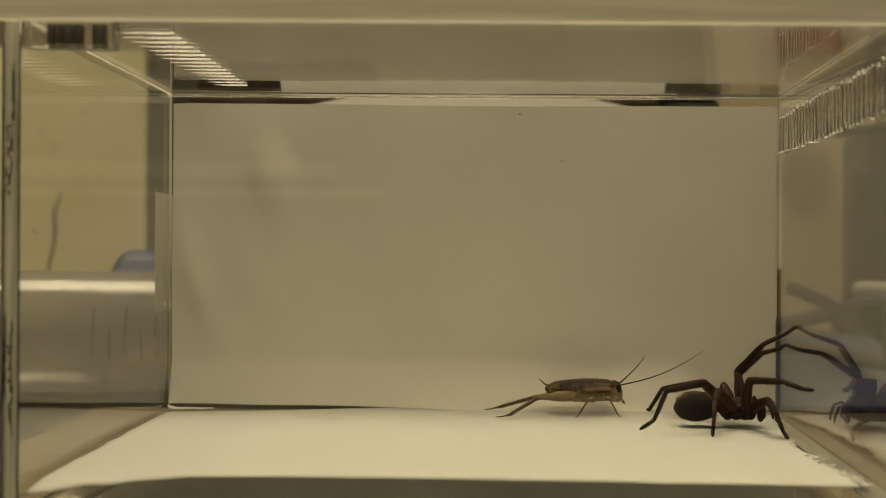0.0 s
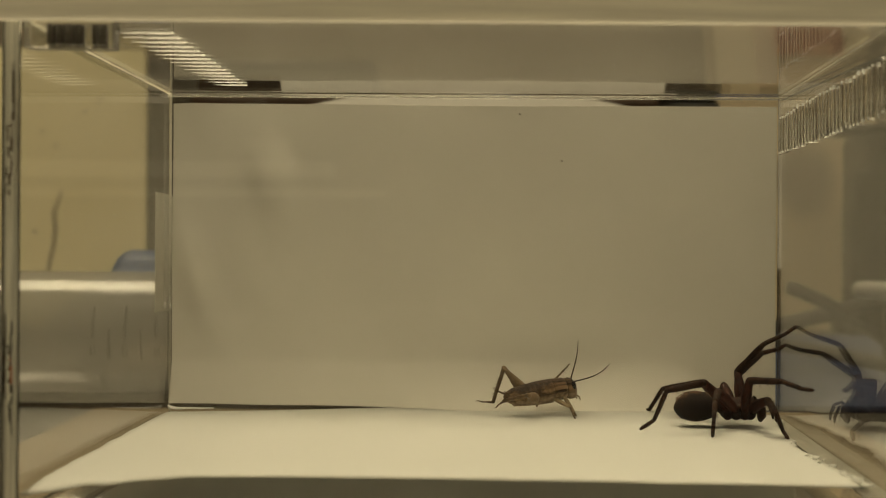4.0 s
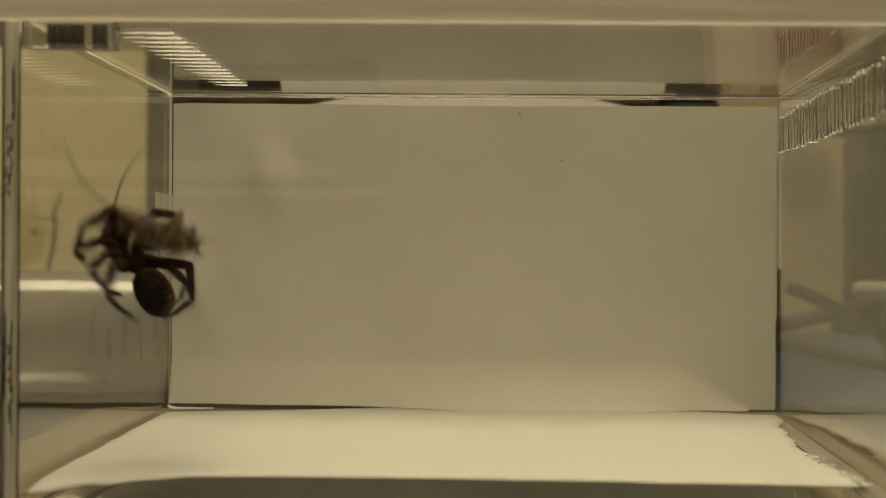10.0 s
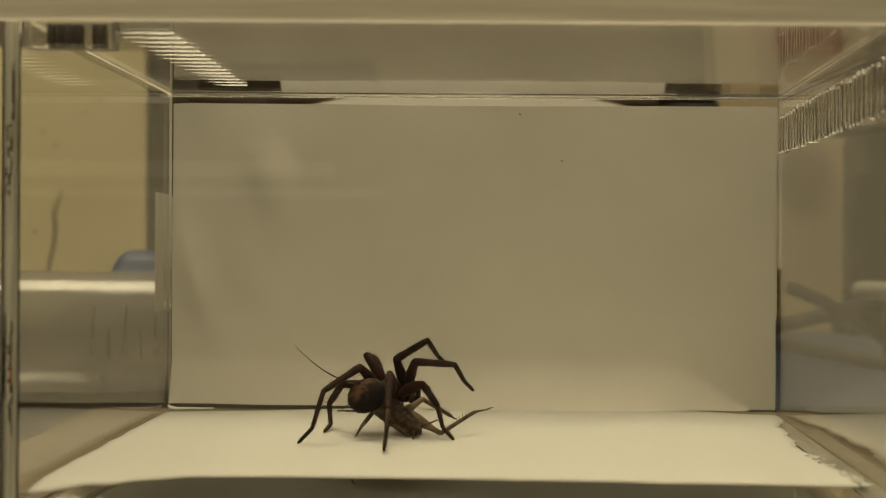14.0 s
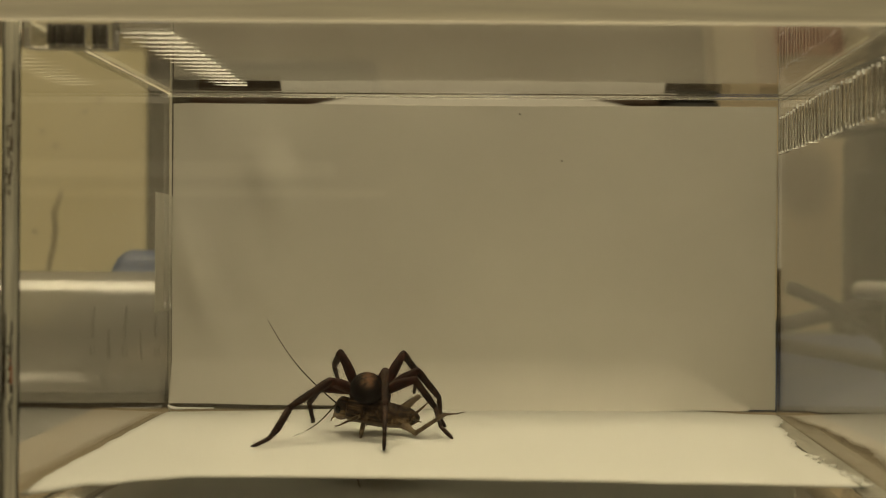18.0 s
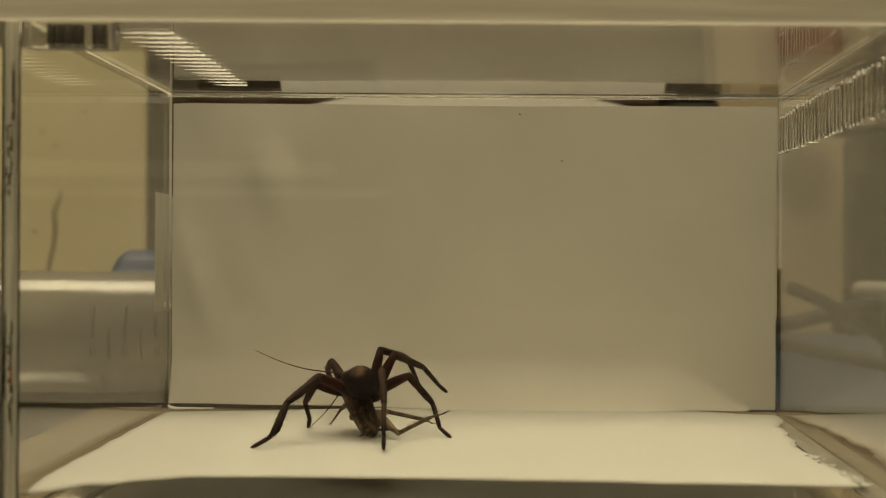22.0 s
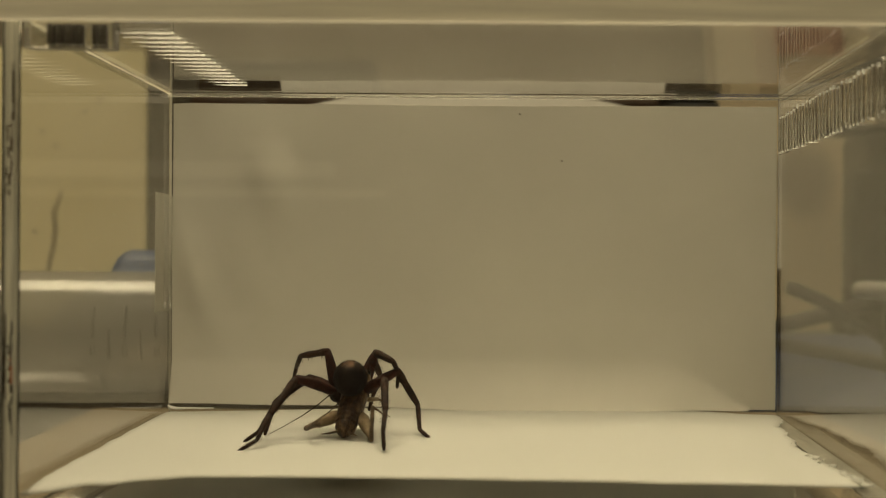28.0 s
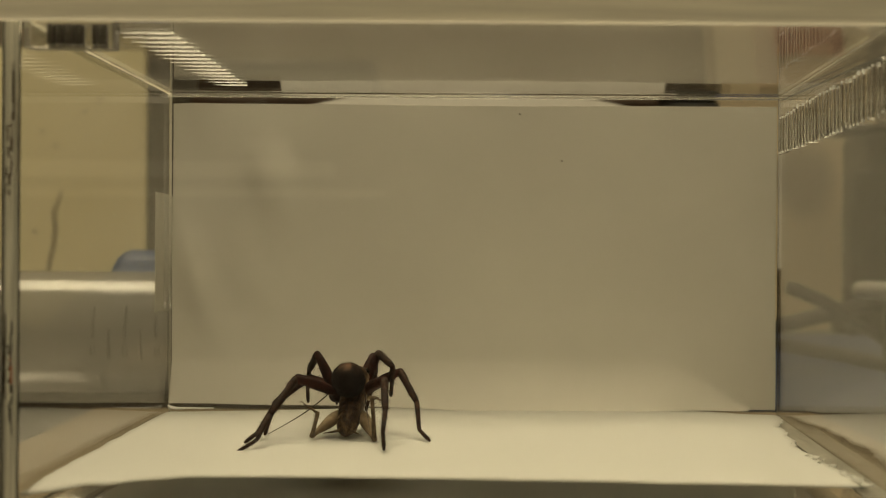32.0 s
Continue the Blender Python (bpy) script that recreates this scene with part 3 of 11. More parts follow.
def leaning(x0, x1, z0, z1, proud, thick):
    """A slab on the carton's leaning front, between two heights."""
    def face(z, out):
        return 0.72 + 0.34 * (z - BENCH) - out
    bm = bmesh.new()
    lo = [bm.verts.new(p) for p in ((x0, face(z0, proud), z0), (x1, face(z0, proud), z0), (x1, face(z1, proud), z1), (x0, face(z1, proud), z1))]
    hi = [bm.verts.new(p) for p in ((x0, face(z0, proud - thick), z0), (x1, face(z0, proud - thick), z0), (x1, face(z1, proud - thick), z1), (x0, face(z1, proud - thick), z1))]
    bm.faces.new(lo)
    bm.faces.new(hi[::-1])
    for k in range(4):
        bm.faces.new((lo[k], lo[(k + 1) % 4], hi[(k + 1) % 4], hi[k]))
    bmesh.ops.recalc_face_normals(bm, faces=bm.faces[:])
    bmesh.ops.bevel(bm, geom=bm.edges[:], offset=0.0006, segments=2, profile=0.5, affect="EDGES")
    return bm


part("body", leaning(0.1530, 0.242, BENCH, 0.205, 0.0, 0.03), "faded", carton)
part("flap", leaning(0.176, 0.226, 0.128, 0.203, 0.0026, 0.0022), "pink", carton, "pink carton flap")
part("printed_band", leaning(0.186, 0.2255, 0.146, 0.163, 0.0042, 0.0012), "red", carton, "red printed band")

case = thing("grey_instrument", "dark grey instrument casing on the bench", "instrument")
part("casing", block(0.2092, 0.45, 0.665, 0.712, BENCH + 0.012, 0.0934, 0.004), "grey", case)
part("panel", block(0.2010, 0.44, 0.661, 0.6648, BENCH + 0.02, 0.074, 0.002), "dark", case)
part("top_cover", block(0.1950, 0.452, 0.663, 0.7125, 0.0936, 0.0968, 0.0012), "dark", case)
for fx in (0.21, 0.43):
    for fy in (0.675, 0.70):
        part("foot", block(fx - 0.008, fx + 0.008, fy - 0.006, fy + 0.006, BENCH, BENCH + 0.0119, 0.002), "dark", case)

single("bench_pad", block(0.078, 0.34, 0.353, 0.65, BENCH, BENCH + 0.002, 0.0006), "pad", "blue-grey absorbent pad on the bench", "pad")
for pts, r in (
    ([(0.119, 0.46, 0.022), (0.134, 0.47, 0.0165), (0.150, 0.48, 0.008), (0.166, 0.49, -0.001), (0.21, 0.52, -0.0032)], 0.0023),
    ([(0.112, 0.47, 0.003), (0.130, 0.44, 0.001), (0.140, 0.42, -0.001), (0.150, 0.41, -0.0032), (0.18, 0.39, -0.0032)], 0.0023),
    ([(0.115, 0.56, -0.002), (0.145, 0.55, 0.006), (0.175, 0.55, 0.014), (0.21, 0.55, 0.009), (0.25, 0.56, -0.002)], 0.0032),
):
    fine = []
    for a, b in zip(pts, pts[1:]):
        for q in range(5):
            fine.append(Vector(a).lerp(Vector(b), q / 5))
    single("cable", sweep(fine, r, 10), "cable", "thick grey cable curling over the bench pad", "cable", group="cables on the bench", smooth=True)
roll = thing("tape_roll", "shiny pale roll on the bench pad", "roll", pose(0.158, 0.47, BENCH + 0.0285))
part("ring", sweep([(0.012 * math.cos(a), 0.012 * math.sin(a), 0) for a in np.linspace(0, 2 * math.pi, 25)], 0.003, 10, False), "plate", roll, smooth=True)
part("stand", block(-0.004, 0.004, -0.004, 0.004, -0.0265, -0.0032, 0.001), "grey", roll)

# ---- the animals ----


def hairy(name, dark, light, scale, rough=0.5):
    n = Nodes(name, dark, rough)
    fine = n.noise(scale, 6)
    n.base(n.ramp(fine, (0.35, dark), (0.7, light)))
    n.bump(n.noise(scale * 2.5, 4, (0.35, 1, 1)), 0.0002)
    n.set("Specular IOR Level", 0.2)
    return n.m


def abdomen_skin():
    """Near black with a pale stripe and chevrons along the back."""
    n = Nodes("spider_abdomen", (0.02, 0.012, 0.008), 0.68)
    c = n.node("ShaderNodeTexCoord")
    x = n.node("ShaderNodeSeparateXYZ")
    n.link(c.outputs["Object"], x.inputs[0])
    off = n.node("ShaderNodeMath")
    off.operation = "ABSOLUTE"
    n.link(x.outputs["Y"], off.inputs[0])
    wig = n.node("ShaderNodeMath")
    wig.operation = "MULTIPLY_ADD"
    wig.inputs[1].default_value, wig.inputs[2].default_value = 0.0052, -0.0026
    n.link(n.noise(1500, 2, (1, 0.5, 0.5)), wig.inputs[0])
    s = n.node("ShaderNodeMath")
    n.link(off.outputs[0], s.inputs[0])
    n.link(wig.outputs[0], s.inputs[1])
    stripe = n.node("ShaderNodeMapRange")
    stripe.inputs["From Min"].default_value, stripe.inputs["From Max"].default_value = 0.0015, 0.0003
    n.link(s.outputs[0], stripe.inputs["Value"])
    high = n.node("ShaderNodeMapRange")
    high.inputs["From Min"].default_value, high.inputs["From Max"].default_value = 0.0, 0.0015
    n.link(x.outputs["Z"], high.inputs["Value"])
    both = n.node("ShaderNodeMath")
    both.operation = "MULTIPLY"
    n.link(stripe.outputs["Result"], both.inputs[0])
    n.link(high.outputs["Result"], both.inputs[1])
    base = n.ramp(n.noise(1500, 5), (0.3, (0.005, 0.003, 0.0022)), (0.75, (0.018, 0.0095, 0.006)))
    n.base(n.mix(both.outputs[0], base, (0.15, 0.076, 0.036)))
    n.bump(n.noise(4000, 3), 0.00006)
    n.set("Specular IOR Level", 0.2)
    return n.m


def cricket_skin(name, rings, lines):
    """Brown back with dark rings or lengthwise lines, pale low on the flanks and underneath."""
    n = Nodes(name, (0.16, 0.1, 0.05), 0.5)
    c = n.node("ShaderNodeTexCoord")
    x = n.node("ShaderNodeSeparateXYZ")
    n.link(c.outputs["Object"], x.inputs[0])
    edge = n.node("ShaderNodeMath")
    edge.operation = "MULTIPLY_ADD"
    edge.inputs[1].default_value, edge.inputs[2].default_value = 0.0016, -0.0008
    n.link(n.noise(900, 4), edge.inputs[0])
    low = n.node("ShaderNodeMath")
    n.link(x.outputs["Z"], low.inputs[0])
    n.link(edge.outputs[0], low.inputs[1])
    under = n.node("ShaderNodeMapRange")
    under.inputs["From Min"].default_value, under.inputs["From Max"].default_value = -0.0011, -0.0003
    n.link(low.outputs[0], under.inputs["Value"])
    streaks = n.noise(1100, 3, (0.16, 1.2, 1.2), 0.5)
    blots = n.noise(1000, 4, (0.8, 1, 1), 0.6)
    both = n.mix(lines, blots, streaks)
    top_side = n.node("ShaderNodeMapRange")
    top_side.inputs["From Min"].default_value, top_side.inputs["From Max"].default_value = 0.0002, 0.0015
    n.link(low.outputs[0], top_side.inputs["Value"])
    flank = n.ramp(both, (0.43, (0.03, 0.018, 0.009)), (0.48, (0.075, 0.046, 0.023)), (0.52, (0.14, 0.088, 0.043)), (0.59, (0.25, 0.17, 0.09)))
    ridge = n.ramp(both, (0.43, (0.024, 0.013, 0.006)), (0.5, (0.052, 0.025, 0.0105)), (0.54, (0.08, 0.046, 0.0205)), (0.61, (0.145, 0.088, 0.041)))
    back = n.mix(top_side.outputs["Result"], flank, ridge)
    if rings:
        wave = n.node("ShaderNodeTexWave", Scale=335.0, Distortion=3.0, Detail=2.0, Detail_Scale=6.0)
        n.link(n.coords(), wave.inputs["Vector"])
        back = n.mix(n.ramp(wave.outputs["Fac"], (0.1, (0.24, 0.24, 0.24)), (0.5, (0.0, 0.0, 0.0))), back, (0.016, 0.009, 0.0045))
    belly = n.ramp(blots, (0.38, (0.16, 0.115, 0.068)), (0.6, (0.36, 0.275, 0.18)))
    n.base(n.mix(under.outputs["Result"], belly, back))
    n.set("Specular IOR Level", 0.3)
    n.bump(n.noise(3000, 4), 0.00004)
    return n.m


M["spider_leg"] = hairy("spider_leg", (0.012, 0.0051, 0.0028), (0.053, 0.0215, 0.0098), 1000, 0.65)
M["spider_femur"] = hairy("spider_femur", (0.015, 0.0046, 0.0026), (0.065, 0.0165, 0.008), 900, 0.65)
M["spider_body"] = hairy("spider_body", (0.009, 0.0036, 0.0022), (0.036, 0.0125, 0.006), 1000, 0.65)
M["abdomen"] = abdomen_skin()
M["eye"] = mottled("dark_eye", (0.008, 0.006, 0.005), (0.015, 0.01, 0.008), 900, 0.12)
M["cricket_back"] = cricket_skin("cricket_back", True, 0.5)
M["cricket_collar"] = cricket_skin("cricket_collar", False, 0.9)
M["cricket_leg"] = hairy("cricket_leg", (0.17, 0.122, 0.068), (0.31, 0.235, 0.145), 500, 0.5)
M["cricket_shin"] = hairy("cricket_shin", (0.07, 0.045, 0.025), (0.2, 0.14, 0.08), 900, 0.5)
M["cricket_foot"] = hairy("cricket_foot", (0.05, 0.03, 0.018), (0.16, 0.10, 0.055), 900, 0.5)
M["feeler"] = hairy("feeler", (0.03, 0.018, 0.01), (0.07, 0.045, 0.025), 900, 0.5)

limbs = {}
rng = random.Random(11)


def add_hair(bm, p, d, length, r):
    p, d = Vector(p), Vector(d).normalized()
    side = d.orthogonal().normalized() * r
    up = d.cross(side)
    ring = [bm.verts.new(p + side * math.cos(a) + up * math.sin(a)) for a in (0, 2.1, 4.2)]
    tip = bm.verts.new(p + d * length + Vector((-0.15 * length, 0, 0)))
    for k in range(3):
        bm.faces.new((ring[k], ring[(k + 1) % 3], tip))


def limb(length, radii, hairs, hair_length, bow=0.0, bristles=0):
    """A leg segment along x with joints and bristles."""
    bm = bmesh.new()
    n = len(radii)
    add_sweep(bm, [(length * k / (n - 1), 0, bow * math.sin(math.pi * k / (n - 1))) for k in range(n)], [r * 1e-3 for r in radii], 10)
    for x, r in ((0, radii[0] * 1e-3), (length, radii[-1] * 1e-3)):
        ball(bm, x, 0, 0, r, r, r, 6, 10)
    for _ in range(bristles):
        s, a = rng.uniform(0.12, 0.96), rng.choice((-1.9, -1.25, 0.3, 2.8)) + rng.uniform(-0.35, 0.35)
        r = 1e-3 * np.interp(s, np.linspace(0, 1, n), radii) * 0.95
        add_hair(bm, (s * length, r * math.cos(a), r * math.sin(a)), (0.75, math.cos(a), math.sin(a)), rng.uniform(0.0008, 0.0014), 3.2e-5)
    for _ in range(hairs):
        s = rng.uniform(0.08, 0.95)
        a = rng.uniform(0, 2 * math.pi)
        r = 1e-3 * np.interp(s, np.linspace(0, 1, n), radii) * 0.95
        d = (0.55, math.cos(a), math.sin(a))
        add_hair(bm, (s * length, r * math.cos(a), r * math.sin(a)), d, hair_length * rng.uniform(0.4, 1.4), 2.2e-5)
    return bm


def hull(profile, sides=20):
    """Rings along x: (x, half width, half height, height of the middle)."""
    bm = bmesh.new()
    vs = []
    for x, w, h, m in profile:
        vs.append([bm.verts.new((x * 1e-3, w * 1e-3 * math.cos(b), (m + h * math.sin(b)) * 1e-3)) for b in (2 * math.pi * q / sides for q in range(sides))])
    for a, b in zip(vs, vs[1:]):
        for q in range(sides):
            bm.faces.new((a[q], a[(q + 1) % sides], b[(q + 1) % sides], b[q]))
    bm.faces.new(vs[0][::-1])
    bm.faces.new(vs[-1])
    bmesh.ops.recalc_face_normals(bm, faces=bm.faces[:])
    return bm


# the spider: x ahead, y to its left, from the middle of its front body
spider = thing("spider", "large dark brown hairy hunting spider in the box", "spider")
bm = hull([(-4.1, 0.3, 0.3, 0.2), (-3.8, 1.2, 0.9, 0.2), (-2.8, 2.4, 1.6, 0.1), (-1.2, 3.0, 2.0, 0.1), (0.4, 2.9, 2.1, 0.15), (1.8, 2.4, 2.05, 0.3), (3.0, 1.8, 1.8, 0.4), (3.9, 1.4, 1.4, 0.4), (4.3, 0.8, 0.8, 0.4)])
for s in (1, -1):
    for hx, hy in ((2.3, 1.7), (1.1, 2.2), (-0.5, 2.2), (-2.1, 1.9)):
        ball(bm, hx * 1e-3, s * hy * 1e-3, -0.9e-3, 1.05e-3, 1.5e-3, 1.2e-3, 8, 12)
for _ in range(160):
    a, x = rng.uniform(0, math.pi), rng.uniform(-3, 3.2)
    w = np.interp(x, (-3.8, -1.2, 1.8, 3.9), (1.2, 3.0, 2.4, 1.4)) * 1e-3
    add_hair(bm, (x * 1e-3, w * math.cos(a), w * 0.72 * math.sin(a) + 1e-4), (-0.4, math.cos(a), math.sin(a)), 0.0006, 2.6e-5)
part("cephalothorax", bm, "spider_body", spider, "reddish dark brown front body", smooth=True)
for s in (1, -1):
    bm = bmesh.new()
    add_sweep(bm, [(0.0036, s * 0.0008, 0.0006), (0.0046, s * 0.0009, -0.0002), (0.0047, s * 0.0008, -0.0014), (0.0043, s * 0.0005, -0.0025)], [0.0006, 0.00085, 0.0008, 0.0003], 10)
    part("chelicera", bm, "spider_body", spider, smooth=True)
    bm = bmesh.new()
    add_sweep(bm, [(0.0034, s * 0.0014, -0.0003), (0.0050, s * 0.0021, 0.0012), (0.0064, s * 0.0022, 0.0006), (0.0071, s * 0.0020, -0.0014), (0.0072, s * 0.0019, -0.0024)], [0.0003, 0.0003, 0.00032, 0.0003, 0.0002], 8)
    part("pedipalp", bm, "spider_leg", spider, smooth=True)
    for ex, ey, ez, er in ((0.0042, 0.0005, 0.0011, 0.00032), (0.0041, 0.0011, 0.0014, 0.0002), (0.0034, 0.0008, 0.0021, 0.00026)):
        bm = ball(bmesh.new(), ex, s * ey, ez, er, er, er, 6, 8)
        part("eye", bm, "eye", spider, smooth=True)
bm = hull([(0.2, 0.35, 0.35, 0), (-0.3, 1.3, 1.2, 0.1), (-1.1, 2.3, 2.25, 0.2), (-2.5, 2.85, 2.75, 0.25), (-4.2, 3.12, 2.9, 0.25), (-5.8, 2.9, 2.7, 0.2), (-7.1, 2.3, 2.15, 0.1), (-8.0, 1.5, 1.4, 0), (-8.4, 0.75, 0.7, -0.1), (-8.6, 0.15, 0.15, -0.1)], 28)
abdomen = part("abdomen", bm, "abdomen", spider, "black hairy abdomen with a pale back stripe", smooth=True)
limbs["abdomen"] = abdomen
bm = bmesh.new()
for _ in range(3800):
    a, x = rng.uniform(0, 2 * math.pi), rng.uniform(-7.9, -0.4)
    w = np.interp(-x, (0.3, 1.1, 2.5, 4.2, 5.8, 7.1, 8.0, 8.4), (1.3, 2.25, 2.8, 3.06, 2.85, 2.25, 1.45, 0.7)) * 1e-3
    add_hair(bm, (x * 1e-3, w * math.cos(a), w * 0.95 * math.sin(a) + 2e-4), (-1.6, math.cos(a), math.sin(a)), 0.00034 * rng.uniform(0.6, 1.4), 2.2e-5)
tagged(part("hair", bm, "abdomen", abdomen, "short dense dark hair", smooth=True), kind="stuff")
for s in (1, -1):
    bm = sweep([(-0.0064, s * 0.0004, -0.0012), (-0.0070, s * 0.0005, -0.0019), (-0.0071, s * 0.0005, -0.0023)], [0.0004, 0.00028, 0.00008], 8)
    part("spinneret", bm, "abdomen", abdomen, smooth=True)
for side in ("L", "R"):
    for number, scale in ((1, 1.02), (2, 0.98), (3, 0.97), (4, 1.17)):
        a, b, c, d = (v * scale * 1e-3 for v in (8.1, 8.4, 6.4, 3.4))
        femur = part("femur", limb(a, (0.62, 0.85, 0.97, 1.0, 0.93, 0.8, 0.68), 110, 0.0006, 0.0003, 3), "spider_femur", spider, "reddish brown upper leg", smooth=True)
        tibia = part("tibia", limb(b, (0.66, 0.76, 0.7, 0.62, 0.66, 0.66, 0.62, 0.56, 0.47), 150, 0.0006, 0.0, 9), "spider_leg", femur, smooth=True)
        meta = part("metatarsus", limb(c, (0.44, 0.46, 0.43, 0.4, 0.36), 100, 0.0005, 0.0, 9), "spider_leg", femur, smooth=True)
        tarsus = part("tarsus", limb(d, (0.34, 0.36, 0.36, 0.34, 0.27), 80, 0.0004), "spider_leg", femur, smooth=True)
        for ob, nm in ((femur, "femur"), (tibia, "tibia"), (meta, "metatarsus"), (tarsus, "tarsus")):
            limbs[side + str(number) + "_" + nm] = ob

# the cricket: x ahead, from the middle of its body
cricket = thing("cricket", "brown and tan house cricket nymph in the box", "cricket")
prof = [(-8.0, 0.3, 0.35, 0.3), (-7.6, 0.8, 0.85, 0.25), (-6.9, 1.35, 1.35, 0.15), (-6.3, 1.65, 1.6, 0.1)]
for k in range(9):
    x = -6.0 + k * 0.95
    w = 1.72 + 0.66 * math.sin(math.pi * min(1, 0.12 + k / 8) / 2)
    v = w * 1.0
    prof += [(x, v, w * 1.04, -0.05), (x + 0.7, v + 0.05, w * 1.05 + 0.04, -0.05), (x + 0.85, v - 0.01, w * 1.03, -0.05)]
part("abdomen", hull(prof), "cricket_back", cricket, "banded brown abdomen with a pale belly", smooth=True)
part("pronotum", hull([(2.3, 2.0, 2.1, 0.05), (2.45, 2.38, 2.42, 0.05), (3.2, 2.3, 2.36, 0), (4.4, 2.25, 2.3, 0), (5.2, 2.28, 2.26, 0), (5.4, 2.1, 2.1, 0), (5.6, 1.8, 1.9, 0)]), "cricket_collar", cricket, "dark collar plate with pale lines", smooth=True)
head = part("head", hull([(5.5, 1.5, 1.6, 0), (5.8, 1.95, 2.1, -0.1), (6.6, 2.0, 2.3, -0.2), (7.4, 1.7, 2.1, -0.4), (7.9, 1.1, 1.5, -0.7), (8.1, 0.5, 0.8, -1.0)]), "cricket_collar", cricket, "brown striped head with a pale face", smooth=True)
for s in (1, -1):
    part("eye", ball(bmesh.new(), 0.0070, s * 0.0016, 0.0004, 0.00062, 0.0005, 0.00085, 8, 10), "eye", head, smooth=True)
    part("palp", sweep([(0.0076, s * 0.0006, -0.0016), (0.0083, s * 0.0009, -0.0022), (0.0085, s * 0.0009, -0.0029)], [0.0002, 0.00016, 0.00012], 6), "cricket_leg", head, smooth=True)
    part("cercus", sweep([(-0.0070, s * 0.0009, 0.0006), (-0.0080, s * 0.0022, 0.0012), (-0.0090, s * 0.0034, 0.0021)], [0.00026, 0.00018, 0.00007], 8), "cricket_shin", cricket, smooth=True)


def cricket_limb(side):
    def spiny(length, radii, spines):
        bm = limb(length, radii, 6, 0.0003)
        for k in range(spines):
            for s in (1, -1):
                add_hair(bm, (length * (0.3 + 0.65 * k / spines), s * 0.0002, 0.0003), (0.8, s * 0.5, 0.8), 0.0009, 7e-5)
        return bm

    def foot(bm, x, length):
        """A slim foot of three joints with two dark claws at the end of a shin."""
        add_sweep(bm, [(x, 0, 0), (x + length * 0.45, 0, -0.00008), (x + length * 0.5, 0, -0.0001), (x + length, 0, 0.0001)], [0.00017, 0.00013, 0.00016, 0.0001], 6)
        for q in (1, -1):
            add_sweep(bm, [(x + length, 0, 0.0001), (x + length * 1.15, q * 0.0002, 0.00012), (x + length * 1.25, q * 0.0003, -0.0001)], [0.00008, 0.00006, 0.00002], 5)
        return bm

    fem = part("hind_femur", limb(0.0082, (0.7, 1.0, 1.15, 1.14, 1.02, 0.84, 0.62, 0.48, 0.52), 8, 0.0002), "cricket_leg", cricket, "thick pale jumping thigh", smooth=True)
    tib = part("hind_tibia", spiny(0.0073, (0.44, 0.4, 0.36, 0.35, 0.37), 7), "cricket_shin", fem, smooth=True)
    tar = part("hind_tarsus", foot(limb(0.0012, (0.24, 0.22, 0.2), 4, 0.0003), 0.0012, 0.0020), "cricket_foot", fem, smooth=True)
    mf = part("mid_femur", limb(0.004, (0.36, 0.46, 0.42, 0.32), 6, 0.0002), "cricket_leg", cricket, smooth=True)
    mt = part("mid_tibia", foot(limb(0.0036, (0.26, 0.22, 0.2, 0.18, 0.18), 8, 0.0003, 0.0, 4), 0.0036, 0.0015), "cricket_shin", mf, smooth=True)
    ff = part("fore_femur", limb(0.0036, (0.36, 0.44, 0.4, 0.3), 6, 0.0002), "cricket_leg", cricket, smooth=True)
    ft = part("fore_tibia", foot(limb(0.0032, (0.26, 0.22, 0.2, 0.18, 0.18), 8, 0.0003, 0.0, 4), 0.0032, 0.0014), "cricket_shin", ff, smooth=True)
    an = part("antenna", sweep([(0.02 * k / 20, 0, -0.0011 * math.sin(math.pi * k / 20)) for k in range(21)], [0.00016 - 0.00011 * k / 20 for k in range(21)], 6), "feeler", cricket, "long thin dark antenna", smooth=True)
    for ob in (fem, tib, tar, mf, mt, ff, ft, an):
        limbs[side + "_" + ob.name.split(".")[0]] = ob


cricket_limb("L")
cricket_limb("R")


